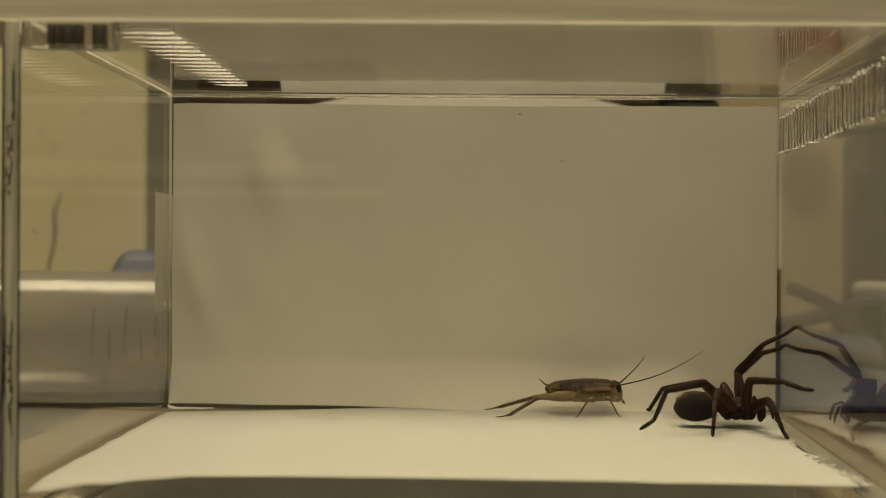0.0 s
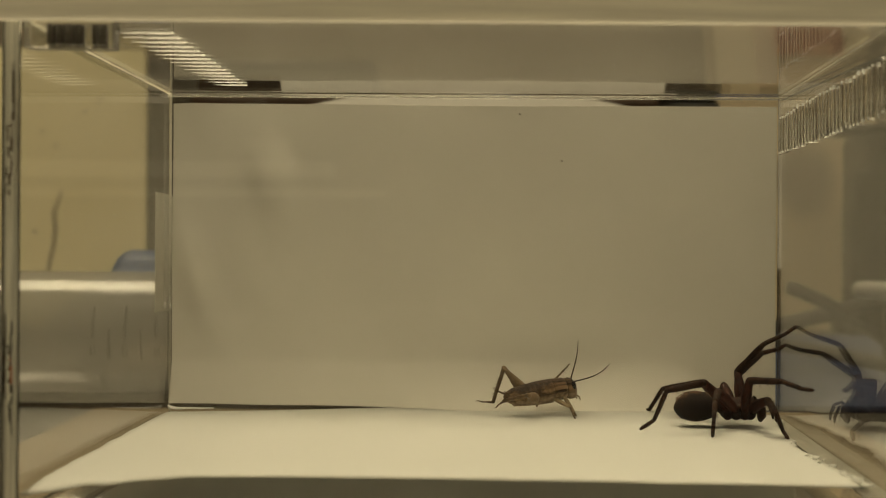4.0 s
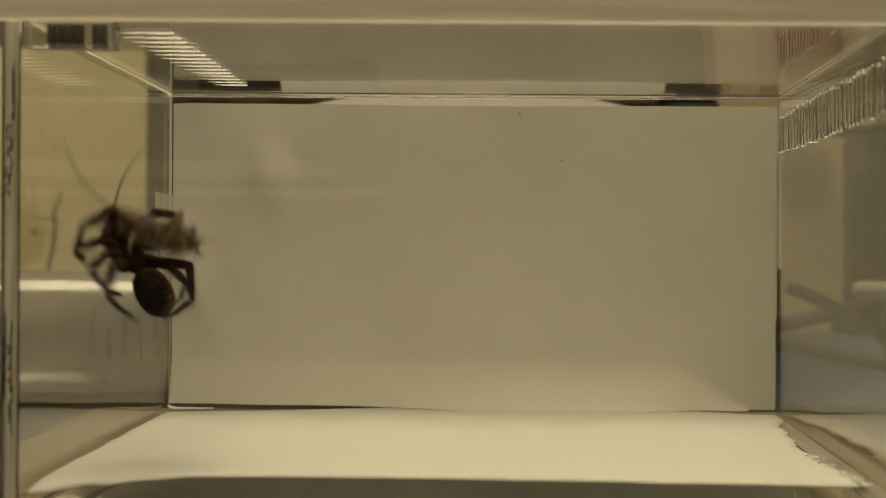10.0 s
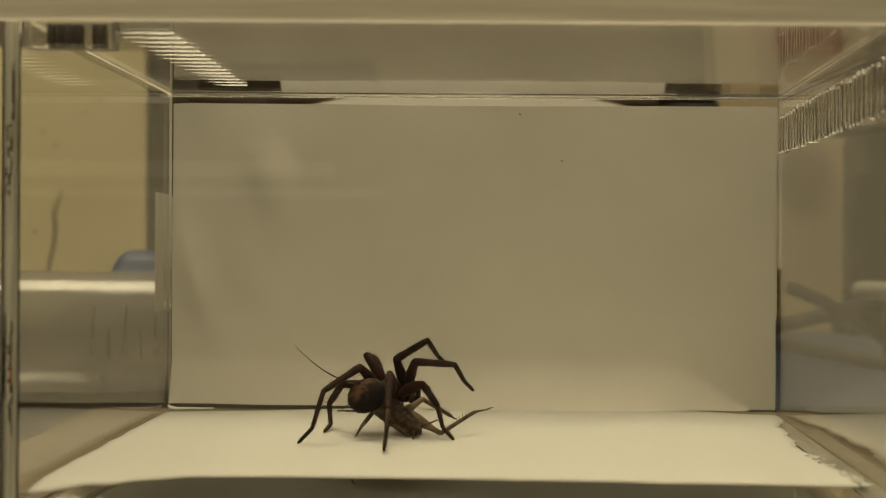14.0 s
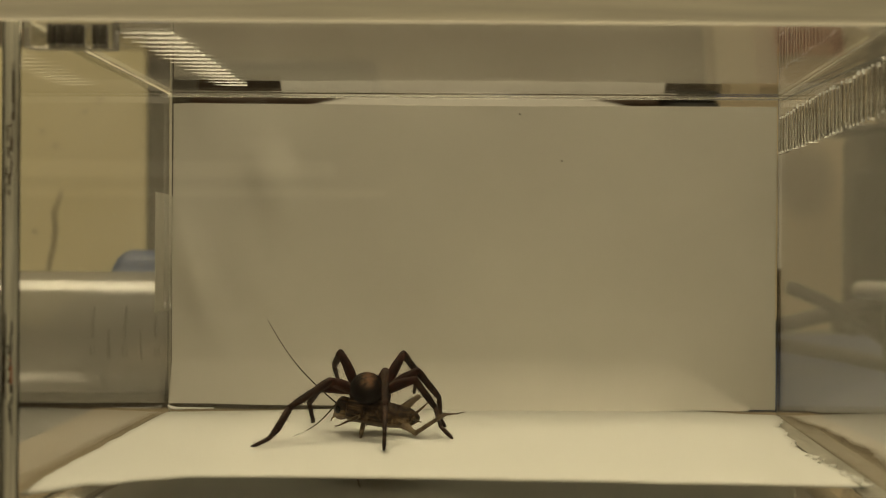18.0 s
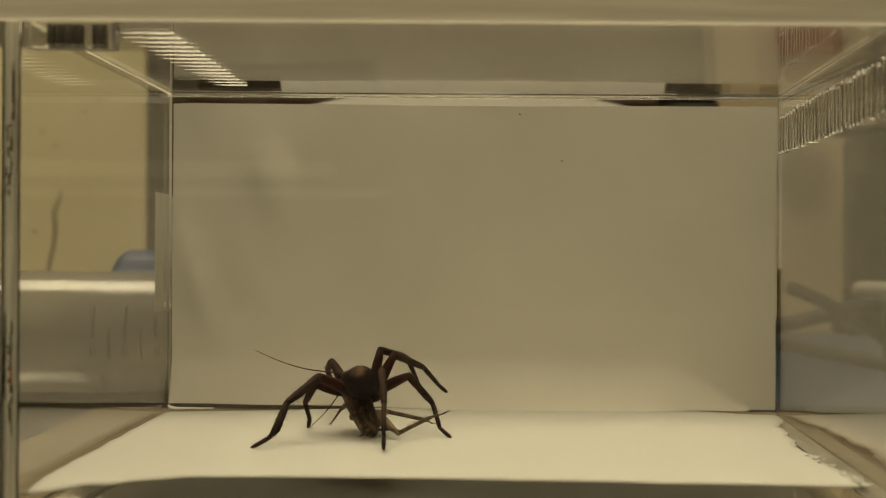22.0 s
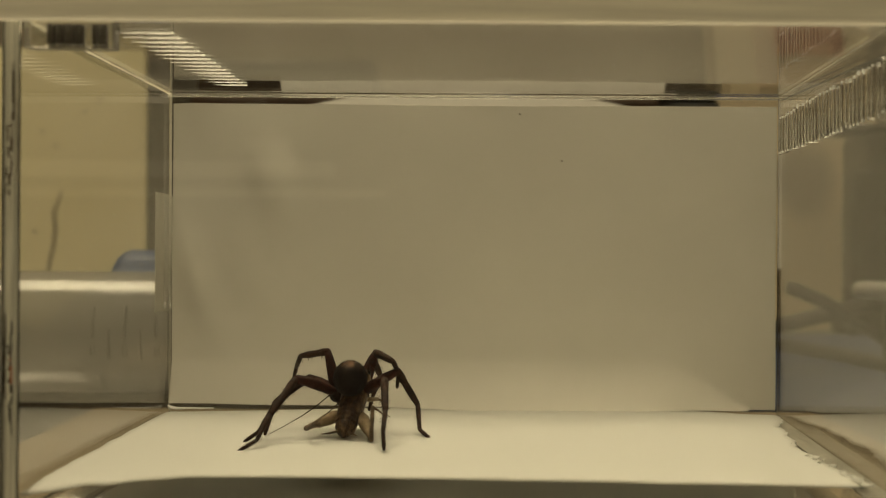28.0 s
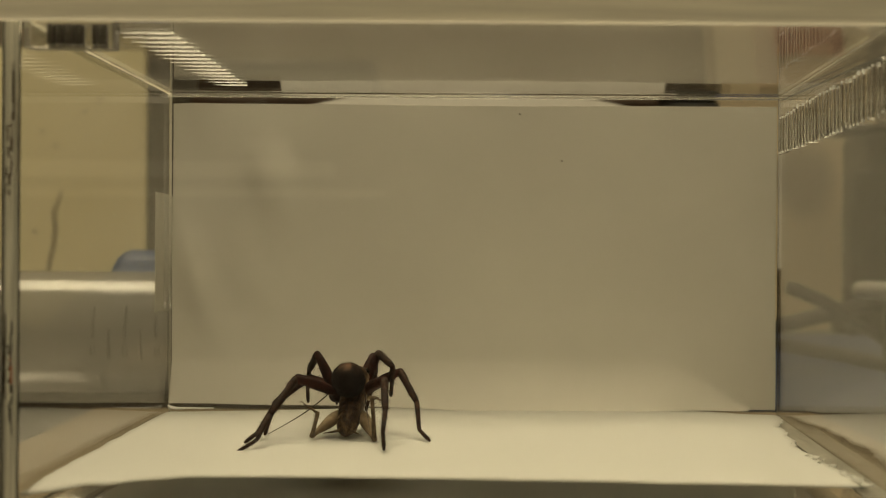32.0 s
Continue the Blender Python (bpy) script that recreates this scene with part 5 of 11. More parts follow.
    walk(limbs["L1_tarsus"], [(0,pose(.01302,-.00852,-.00707,14,57,-15.9)),(7.6,pose(.01302,-.00852,-.00707,13.9,57,-16)),(7.8,pose(.01403,-.00643,-.01038,12.2,72.9,-20.6)),(8,pose(.01387,-.00279,-.01276,-47.1,87.9,-80.9)),(8.5,pose(.00717,-.00315,-.01412,147.4,78.3,104.5)),(8.66,pose(.0006,-.00097,-.01241,150.6,62.6,97.3)),(8.8,pose(.0018,-.00587,-.01184,84,60.4,34.3)),(9,pose(.00322,-.0094,-.01025,59.9,41.7,27)),(9.2,pose(.00262,-.00893,-.01036,63.5,42.6,28)),(9.4,pose(.00212,-.00848,-.01046,67.9,43.6,30.7)),(9.45,pose(.00949,-.00984,-.01019,15.7,56.4,-14.9)),(9.5,pose(.01564,-.00742,-.0077,-22.1,40.4,-53.6)),(9.6,pose(.01052,-.00706,-.00695,47.9,51.4,27.6)),(9.7,pose(.01396,-.00592,-.00846,54.1,71.2,18.2)),(9.8,pose(.01917,-.00487,-.00616,-29.5,83.6,-74.6)),(9.9,pose(.01271,.00246,-.00886,-153.9,36.6,-177.7)),(10,pose(.00582,.00753,-.00411,164.6,-16.4,-163.7)),(10.05,pose(.00882,.00481,-.006,-179.7,.5,-163.1)),(10.1,pose(.01097,.00189,-.00514,-176.2,18.2,-161.1)),(10.3,pose(.01782,.00243,-.00767,-162.1,26.6,-174.2)),(10.5,pose(.02229,-.00539,-.00137,-122,34.1,-170.7)),(11,pose(.02216,-.00519,-.00272,-142.7,30.9,-175.5)),(12,pose(.02225,-.00395,-.00401,-155.7,27.2,-175.4)),(13,pose(.0223,-.00296,-.00465,-164.6,24.2,-172.5)),(14,pose(.02162,-.00587,-.00372,-165.5,29.5,164.3)),(15,pose(.02249,-.00274,-.00411,-170.9,27.7,176.1)),(15.67,pose(.01969,-.00788,-.00581,-175.5,21.6,143.7)),(16.33,pose(.0149,-.00992,-.0089,-179.3,7.7,112.2)),(16.56,pose(.01303,-.00177,-.00595,176.2,-39.2,111.4)),(16.78,pose(.01116,.00639,-.003,137.4,-85.3,146.7)),(17,pose(.00929,.01454,-.00005,-.2,-46.4,-79.1)),(17.33,pose(.0095,.00574,-.00292,-159,-84.4,76.1)),(17.67,pose(.00971,-.00306,-.00578,-179.4,-36,92.9)),(18,pose(.00991,-.01186,-.00865,176.5,12.7,91.1)),(19,pose(.00763,-.01028,-.01061,-176.6,-9.1,80.7)),(20,pose(.00622,-.00886,-.01132,-177.4,-6.7,69.3)),(21,pose(.00354,.00242,-.01379,-152.5,-43.1,62.7)),(22,pose(.00029,.00997,-.00756,-90.9,-59.4,14.1)),(23,pose(.00056,.0098,-.00805,-95.6,-59.3,17)),(23.25,pose(.00398,.0029,-.01113,-148.4,-44.3,66.2)),(23.5,pose(.0074,-.00399,-.01421,-170.3,-15,83.7)),(24,pose(.01409,-.00444,-.01278,178.7,2,106.2)),(24.33,pose(.0138,-.00148,-.01358,166.3,16.3,100.9)),(24.67,pose(.01311,.00147,-.0134,149,30.3,94.4)),(25,pose(.01213,.004,-.01229,127.9,43.4,84.9)),(25.33,pose(.01077,.00853,-.01153,136.6,38.5,94.1)),(25.67,pose(.00792,.01182,-.00915,145.1,33.5,103)),(26,pose(.00439,.01293,-.00571,153,28.4,111.8)),(27,pose(.00419,.01289,-.00616,159.8,26.2,121.7)),(28,pose(.00438,.01189,-.00604,165.4,24.1,131.8)),(29,pose(.00444,.01189,-.00607,165.2,24.2,131.5)),(30,pose(.00451,.01189,-.0061,164.9,24.3,131.3)),(31.5,pose(.00451,.01189,-.0061,164.9,24.3,131.3)),(32,pose(.00405,.01175,-.00612,164.1,24.4,133.5))])
    walk(limbs["L2_femur"], [(0,pose(.0011,.0028,-.0004,-19,-53.8,86.5)),(7.6,pose(.0011,.0028,-.0004,-19,-53.8,86.5)),(7.8,pose(.0011,.0028,-.0004,-62,-65.1,127.6)),(8,pose(.0011,.0028,-.0004,-117.5,-59.5,177.5)),(8.5,pose(.0011,.0028,-.0004,-95.5,-46.5,157.4)),(8.66,pose(.0011,.0028,-.0004,-75.3,-31.4,145.6)),(8.76,pose(.0011,.0028,-.0004,-40.2,-29.1,123.5)),(8.87,pose(.0011,.0028,-.0004,-18.2,-23.4,103)),(9,pose(.0011,.0028,-.0004,-5.8,-15.3,84.5)),(9.2,pose(.0011,.0028,-.0004,-6.9,-15.9,87.4)),(9.4,pose(.0011,.0028,-.0004,-8.4,-17.3,89.9)),(9.5,pose(.0011,.0028,-.0004,1.4,-13,57.5)),(9.6,pose(.0011,.0028,-.0004,-.7,-23.6,65.2)),(9.8,pose(.0011,.0028,-.0004,.4,1.8,74.3)),(9.9,pose(.0011,.0028,-.0004,-2.3,-6.7,82.2)),(10,pose(.0011,.0028,-.0004,-7.5,-15.1,90.3)),(10.05,pose(.0011,.0028,-.0004,-13.8,-26.1,92.6)),(10.1,pose(.0011,.0028,-.0004,-20.6,-37.1,95.4)),(10.3,pose(.0011,.0028,-.0004,-37.6,-34.7,117)),(10.5,pose(.0011,.0028,-.0004,-57.9,-28.9,136.6)),(11,pose(.0011,.0028,-.0004,-19.5,-21.5,107.4)),(12,pose(.0011,.0028,-.0004,-22.6,-25.2,107.9)),(12.5,pose(.0011,.0028,-.0004,-23.6,-33.8,101.6)),(13,pose(.0011,.0028,-.0004,-21.6,-42,94)),(13.5,pose(.0011,.0028,-.0004,-43.4,-50.4,114.2)),(14,pose(.0011,.0028,-.0004,-73.8,-54.2,140.2)),(15,pose(.0011,.0028,-.0004,-25.9,-57.3,93.4)),(17,pose(.0011,.0028,-.0004,-50.5,-51.4,120.6)),(18,pose(.0011,.0028,-.0004,-41.1,-65.7,107.2)),(19,pose(.0011,.0028,-.0004,-38,-68,103.5)),(20,pose(.0011,.0028,-.0004,-37.7,-66.8,103.5)),(21,pose(.0011,.0028,-.0004,-32.8,-68.2,98.2)),(21.5,pose(.0011,.0028,-.0004,7.4,-62.6,55.2)),(22,pose(.0011,.0028,-.0004,24.5,-49.2,32.3)),(23,pose(.0011,.0028,-.0004,21.4,-48,35.7)),(23.5,pose(.0011,.0028,-.0004,8.7,-64.2,53.8)),(24,pose(.0011,.0028,-.0004,-37.3,-73.7,101.8)),(25,pose(.0011,.0028,-.0004,-35.3,-63.7,101.7)),(26,pose(.0011,.0028,-.0004,-36.6,-68.8,101.9)),(27,pose(.0011,.0028,-.0004,-40.3,-74.4,104.8)),(28,pose(.0011,.0028,-.0004,-46.8,-79.9,110.7)),(29,pose(.0011,.0028,-.0004,-46.3,-79.8,110.2)),(30,pose(.0011,.0028,-.0004,-44.8,-79.4,108.8)),(31,pose(.0011,.0028,-.0004,-35.8,-72.5,100.5)),(31.5,pose(.0011,.0028,-.0004,-34,-70.2,99.1)),(32,pose(.0011,.0028,-.0004,-28.8,-67.4,94.2))])
    walk(limbs["L2_tibia"], [(0,pose(.00794,0,0,-9.7,25.1,-35.3)),(7.6,pose(.00794,0,0,-9.7,25.1,-35.3)),(7.8,pose(.00794,0,0,-6.2,49.2,-30.4)),(8,pose(.00794,0,0,29.9,72.1,3.5)),(8.5,pose(.00794,0,0,46.3,55.7,8.3)),(8.66,pose(.00794,0,0,43.3,36.1,.2)),(8.76,pose(.00794,0,0,28.7,33.7,-4.6)),(8.87,pose(.00794,0,0,19.7,34.6,-3.6)),(9,pose(.00794,0,0,11.7,37.2,-1.4)),(9.2,pose(.00794,0,0,11.9,38.1,-4)),(9.4,pose(.00794,0,0,12.6,40,-6)),(9.5,pose(.00794,0,0,8.4,31.4,21.7)),(9.6,pose(.00794,0,0,-6.9,18.7,-22.2)),(9.8,pose(.00794,0,0,1.9,19.6,-5.3)),(9.9,pose(.00794,0,0,7.4,18.2,4)),(10,pose(.00794,0,0,11.1,14.4,12.5)),(10.05,pose(.00794,0,0,-3.5,19.3,-36.5)),(10.1,pose(.00794,0,0,-13.4,8.8,-82.3)),(10.3,pose(.00794,0,0,-6.1,20.9,-58)),(10.5,pose(.00794,0,0,15.7,29.8,-27.4)),(11,pose(.00794,0,0,-8.9,-13,-5.5)),(12,pose(.00794,0,0,2.1,6.4,-21.2)),(12.5,pose(.00794,0,0,3.3,25.1,-23.2)),(13,pose(.00794,0,0,-3.9,42,-28)),(13.5,pose(.00794,0,0,-26.5,61.5,-59.1)),(14,pose(.00794,0,0,-89.9,67.3,-124.6)),(15,pose(.00794,0,0,-59,53.9,-79.7)),(17,pose(.00794,0,0,-74.7,74.2,-106.9)),(18,pose(.00794,0,0,-96.6,53.2,-111.9)),(19,pose(.00794,0,0,-100.6,49,-112)),(20,pose(.00794,0,0,-77.5,58.2,-94)),(21,pose(.00794,0,0,-87.1,43,-100.3)),(21.5,pose(.00794,0,0,-77.5,37.8,-78.5)),(22,pose(.00794,0,0,-69.1,32.1,-58.8)),(23,pose(.00794,0,0,-62.2,30.1,-57)),(23.5,pose(.00794,0,0,-78.8,43,-78.1)),(24,pose(.00794,0,0,-100.3,53.3,-108.3)),(25,pose(.00794,0,0,-41.4,66.9,-59.7)),(26,pose(.00794,0,0,-58.8,67.6,-73.8)),(27,pose(.00794,0,0,-71,66.6,-82.7)),(28,pose(.00794,0,0,-81.5,64.7,-89.7)),(29,pose(.00794,0,0,-56.7,50.3,-70.6)),(30,pose(.00794,0,0,-56.8,51.3,-70.5)),(31,pose(.00794,0,0,-83.5,54.6,-95.1)),(31.5,pose(.00794,0,0,-90,49.3,-101.4)),(32,pose(.00794,0,0,-104,39.6,-110.4))])
    walk(limbs["L2_metatarsus"], [(0,pose(.01402,-.00431,-.00349,-16.3,50.9,-34)),(7.6,pose(.01402,-.00431,-.00349,-16.3,51,-34)),(7.8,pose(.01258,-.00272,-.00623,-37.9,75,-61.1)),(8,pose(.01046,.00015,-.00783,-160.5,73,172.7)),(8.5,pose(.01252,.00067,-.0068,106.7,74.7,62.7)),(8.66,pose(.01459,.00002,-.00485,66.2,52.5,12.9)),(8.76,pose(.01477,-.00055,-.00456,43.4,44.6,4.2)),(8.87,pose(.0147,-.00042,-.00468,35.5,41.2,11.5)),(9,pose(.0145,-.00016,-.00497,32.4,41.8,23.3)),(9.2,pose(.0144,-.00046,-.00508,33.3,42.5,21.2)),(9.4,pose(.01421,-.00066,-.00529,35.1,43.8,20.2)),(9.5,pose(.01447,.00259,-.00429,25.3,48.4,38.1)),(9.6,pose(.01515,-.00295,-.00264,4.1,32.7,5.9)),(9.8,pose(.01566,-.00072,-.00277,24.9,22.8,39.3)),(9.9,pose(.01574,.00054,-.00258,9.8,6,40.2)),(10,pose(.01572,.00172,-.00205,-20.6,-11.8,35.5)),(10.03,pose(.01495,-.00145,-.00238,42.3,20.8,42)),(10.05,pose(.01419,-.00462,-.00272,119.3,26,77.9)),(10.1,pose(.00903,-.00806,-.00126,174.6,26.6,143)),(10.3,pose(.01202,-.00652,-.00293,125.5,59.7,80.2)),(10.5,pose(.01428,-.00329,-.00409,33.1,56.9,-19)),(11,pose(.01592,-.00077,.00185,8,31.3,-25.1)),(12,pose(.01557,-.00296,-.00092,3.8,33.2,-32.4)),(12.5,pose(.01479,-.00294,-.00349,-1.1,45.8,-32.5)),(13,pose(.01334,-.00287,-.00551,-12.1,56.2,-36.7)),(13.5,pose(.00995,-.00337,-.00724,-43.5,72.7,-74.4)),(14,pose(.00613,-.00262,-.00759,-123.1,71,-156.3)),(15,pose(.0088,-.00478,-.00665,-68.3,64.6,-85.9)),(17,pose(.00729,-.00214,-.00792,-69.4,61,-103.5)),(18,pose(.0061,-.00457,-.00659,-106.7,40,-117.4)),(19,pose(.00592,-.00501,-.00621,-110,36.2,-116.1)),(20,pose(.00763,-.00433,-.007,-106.7,42.9,-116.2)),(21,pose(.00686,-.00592,-.00561,-112.6,31.4,-114.4)),(21.5,pose(.00924,-.00638,-.00504,-99,28.6,-90.5)),(22,pose(.01155,-.00597,-.00437,-85.2,24.3,-68.3)),(23,pose(.01182,-.00597,-.00413,-91.4,25.2,-72.4)),(23.5,pose(.00918,-.0059,-.00561,-113.3,36.6,-100.2)),(24,pose(.00639,-.00467,-.0066,-137.3,41.7,-135.9)),(25,pose(.00957,-.00279,-.00757,-90.8,49.9,-106.5)),(26,pose(.00881,-.00301,-.00761,-97.5,47.4,-108.5)),(27,pose(.00835,-.00324,-.00756,-107.4,42.1,-112.1)),(28,pose(.00795,-.00352,-.00744,-116.3,36.1,-113.7)),(29,pose(.00969,-.00496,-.00633,-105.6,42.8,-108.2)),(30,pose(.00966,-.00486,-.00642,-111.6,40.4,-111.9)),(31,pose(.00751,-.00474,-.00671,-101.9,33.3,-107.1)),(31.5,pose(.00688,-.00527,-.00624,-112.3,34.6,-114.4)),(32,pose(.00573,-.00594,-.00525,-136.7,34.4,-132.3))])
    walk(limbs["L2_tarsus"], [(0,pose(.0173,-.00652,-.00836,-14.1,39.6,-34.8)),(7.6,pose(.0173,-.00652,-.00836,-14.1,39.6,-34.8)),(7.8,pose(.01336,-.00414,-.01229,-51.1,67.7,-75.5)),(8,pose(.00865,.00039,-.01383,-144,60.7,-167.9)),(8.5,pose(.01328,.00214,-.01285,-113.7,58.2,-153.9)),(8.66,pose(.01832,.00088,-.00982,-81.1,48.8,-141.1)),(8.76,pose(.01922,-.00022,-.00896,-78,37.4,-131.9)),(8.87,pose(.01932,.00051,-.00881,-97.9,34.7,-130.3)),(9,pose(.01879,.00169,-.00915,-122.5,37,-131.2)),(9.2,pose(.01871,.00122,-.00931,-123.8,36.6,-134.7)),(9.4,pose(.01846,.00091,-.00963,-126,35.9,-138.3)),(9.5,pose(.01775,.00516,-.00897,-167.8,26.6,-148.4)),(9.6,pose(.02041,-.00241,-.00603,-162.1,18.2,-135.6)),(9.7,pose(.02027,.00027,-.00561,-129.9,41,-124.7)),(9.8,pose(.02013,.00295,-.00519,-79.2,52.2,-92.3)),(9.85,pose(.02032,.00376,-.00421,-132.2,40,-131.3)),(9.9,pose(.0205,.00457,-.00323,-162.7,13.2,-144.9)),(9.95,pose(.02061,.00493,-.002,175.1,-9.8,-162)),(10,pose(.02072,.00529,-.00077,157.1,-37.3,-171.1)),(10.05,pose(.01537,.00089,-.00547,111.4,-22.5,-124.5)),(10.07,pose(.01177,-.00097,-.005,58,-20.6,-105.2)),(10.08,pose(.00816,-.00283,-.00453,9.5,-5.5,-95.2)),(10.1,pose(.00455,-.00469,-.00406,-37,11.9,-99.6)),(10.3,pose(.01255,-.0034,-.00835,-25.1,43.4,-75.7)),(10.5,pose(.01751,-.0044,-.00935,36.3,55.2,-15.1)),(11,pose(.02078,-.00304,-.0014,9.4,31.9,-22.8)),(12,pose(.02,-.00577,-.00436,9.9,42.6,-24.9)),(12.5,pose(.01848,-.00529,-.00799,1.9,55.4,-28.6)),(13,pose(.01613,-.00496,-.01072,-17.2,64.9,-41.1)),(13.5,pose(.01046,-.00516,-.01323,-96.3,75.8,-125.6)),(14,pose(.00426,-.00344,-.01352,-149,54.8,-178.3)),(15,pose(.009,-.00746,-.01231,-115,61.2,-127.8)),(17,pose(.00658,-.00509,-.01341,-87.9,62.4,-119.8)),(18,pose(.00389,-.00884,-.01063,-115.8,39.3,-123.6)),(19,pose(.00369,-.00955,-.00992,-119.1,35.6,-121.9)),(20,pose(.0056,-.00845,-.01126,-116.7,44,-124)),(21,pose(.00465,-.0108,-.00888,-139.4,23.5,-127.3)),(21.5,pose(.00918,-.01188,-.00804,-127.8,25.3,-104.6)),(22,pose(.01367,-.01128,-.00695,-115.2,25.7,-81.8)),(23,pose(.01353,-.01138,-.0068,-123,26.4,-88)),(23.5,pose(.00829,-.01085,-.00935,-121.8,33.3,-104.6)),(24,pose(.00303,-.00793,-.01078,-126.9,40,-125.8)),(25,pose(.00842,-.00667,-.01237,-81.4,66.5,-98.1)),(26,pose(.00747,-.00703,-.01223,-91.8,64.5,-104.6)),(27,pose(.0066,-.00756,-.01176,-122.3,50.8,-126.4)),(28,pose(.00592,-.00816,-.01114,-143.2,33.9,-134.1)),(29,pose(.00825,-.00933,-.01059,-140.7,50.9,-140.9)),(30,pose(.00787,-.00929,-.01048,-126.7,46.4,-125.9)),(31,pose(.00597,-.00975,-.01016,-116.2,35.1,-116.3)),(31.5,pose(.00474,-.00997,-.0098,-128.7,36.3,-126.8)),(32,pose(.00224,-.00978,-.00879,-146.3,29.6,-137.9))])
    walk(limbs["L3_femur"], [(0,pose(-.0005,.0028,-.0004,4.1,-29.9,95.9)),(7.6,pose(-.0005,.0028,-.0004,4.1,-29.9,95.9)),(7.93,pose(-.0005,.0028,-.0004,-2.5,-29.2,109.1)),(8.45,pose(-.0005,.0028,-.0004,-8.5,-27.3,122)),(8.66,pose(-.0005,.0028,-.0004,-13.5,-24.2,134.4)),(8.8,pose(-.0005,.0028,-.0004,-2.1,-21,110)),(9,pose(-.0005,.0028,-.0004,4.4,-14.6,87.1)),(9.2,pose(-.0005,.0028,-.0004,3.8,-15.1,89.8)),(9.4,pose(-.0005,.0028,-.0004,3.4,-16.5,92.3)),(9.5,pose(-.0005,.0028,-.0004,-2.1,6.7,86.4)),(9.6,pose(-.0005,.0028,-.0004,10.3,-10.1,58.2)),(10,pose(-.0005,.0028,-.0004,2.1,-13.2,94.9)),(10.05,pose(-.0005,.0028,-.0004,9.1,-26.8,84.5)),(10.1,pose(-.0005,.0028,-.0004,22.1,-39.4,71.4)),(10.3,pose(-.0005,.0028,-.0004,-2.4,-29.3,108.9)),(10.5,pose(-.0005,.0028,-.0004,-7.2,-11,137.6)),(11,pose(-.0005,.0028,-.0004,-8.5,-12.1,139.5)),(12,pose(-.0005,.0028,-.0004,-3.3,-2.9,152.7)),(13,pose(-.0005,.0028,-.0004,-10.4,-13.1,143)),(14,pose(-.0005,.0028,-.0004,-7.4,-8.3,146.2)),(15,pose(-.0005,.0028,-.0004,-19,-11.1,164.8)),(15.67,pose(-.0005,.0028,-.0004,-23.5,-14,165)),(16.33,pose(-.0005,.0028,-.0004,-27.7,-16.9,165.1)),(17,pose(-.0005,.0028,-.0004,-31.5,-19.7,165.2)),(17.5,pose(-.0005,.0028,-.0004,-22.7,-16.1,160.5)),(18,pose(-.0005,.0028,-.0004,-15.2,-12.3,156.1)),(19,pose(-.0005,.0028,-.0004,-14.9,-12.7,154.3)),(20,pose(-.0005,.0028,-.0004,-13.4,-14.2,148.2)),(21,pose(-.0005,.0028,-.0004,-11.4,-19,135.8)),(22,pose(-.0005,.0028,-.0004,-13.7,-21.3,138)),(23,pose(-.0005,.0028,-.0004,-12.3,-22,134.3)),(24,pose(-.0005,.0028,-.0004,-18,-27.3,139.4)),(24.5,pose(-.0005,.0028,-.0004,-14.3,-20.9,139.5)),(25,pose(-.0005,.0028,-.0004,-10.1,-14.4,139.7)),(26,pose(-.0005,.0028,-.0004,-12.2,-14.4,145.1)),(28,pose(-.0005,.0028,-.0004,-4.2,-19.7,116.2)),(28.5,pose(-.0005,.0028,-.0004,-3.7,-20.4,114.4)),(29,pose(-.0005,.0028,-.0004,-3.1,-21.1,112.7)),(30,pose(-.0005,.0028,-.0004,-2.6,-21.1,111.2)),(31.5,pose(-.0005,.0028,-.0004,-2.6,-21.1,111.2)),(32,pose(-.0005,.0028,-.0004,-3.4,-21.9,113))])
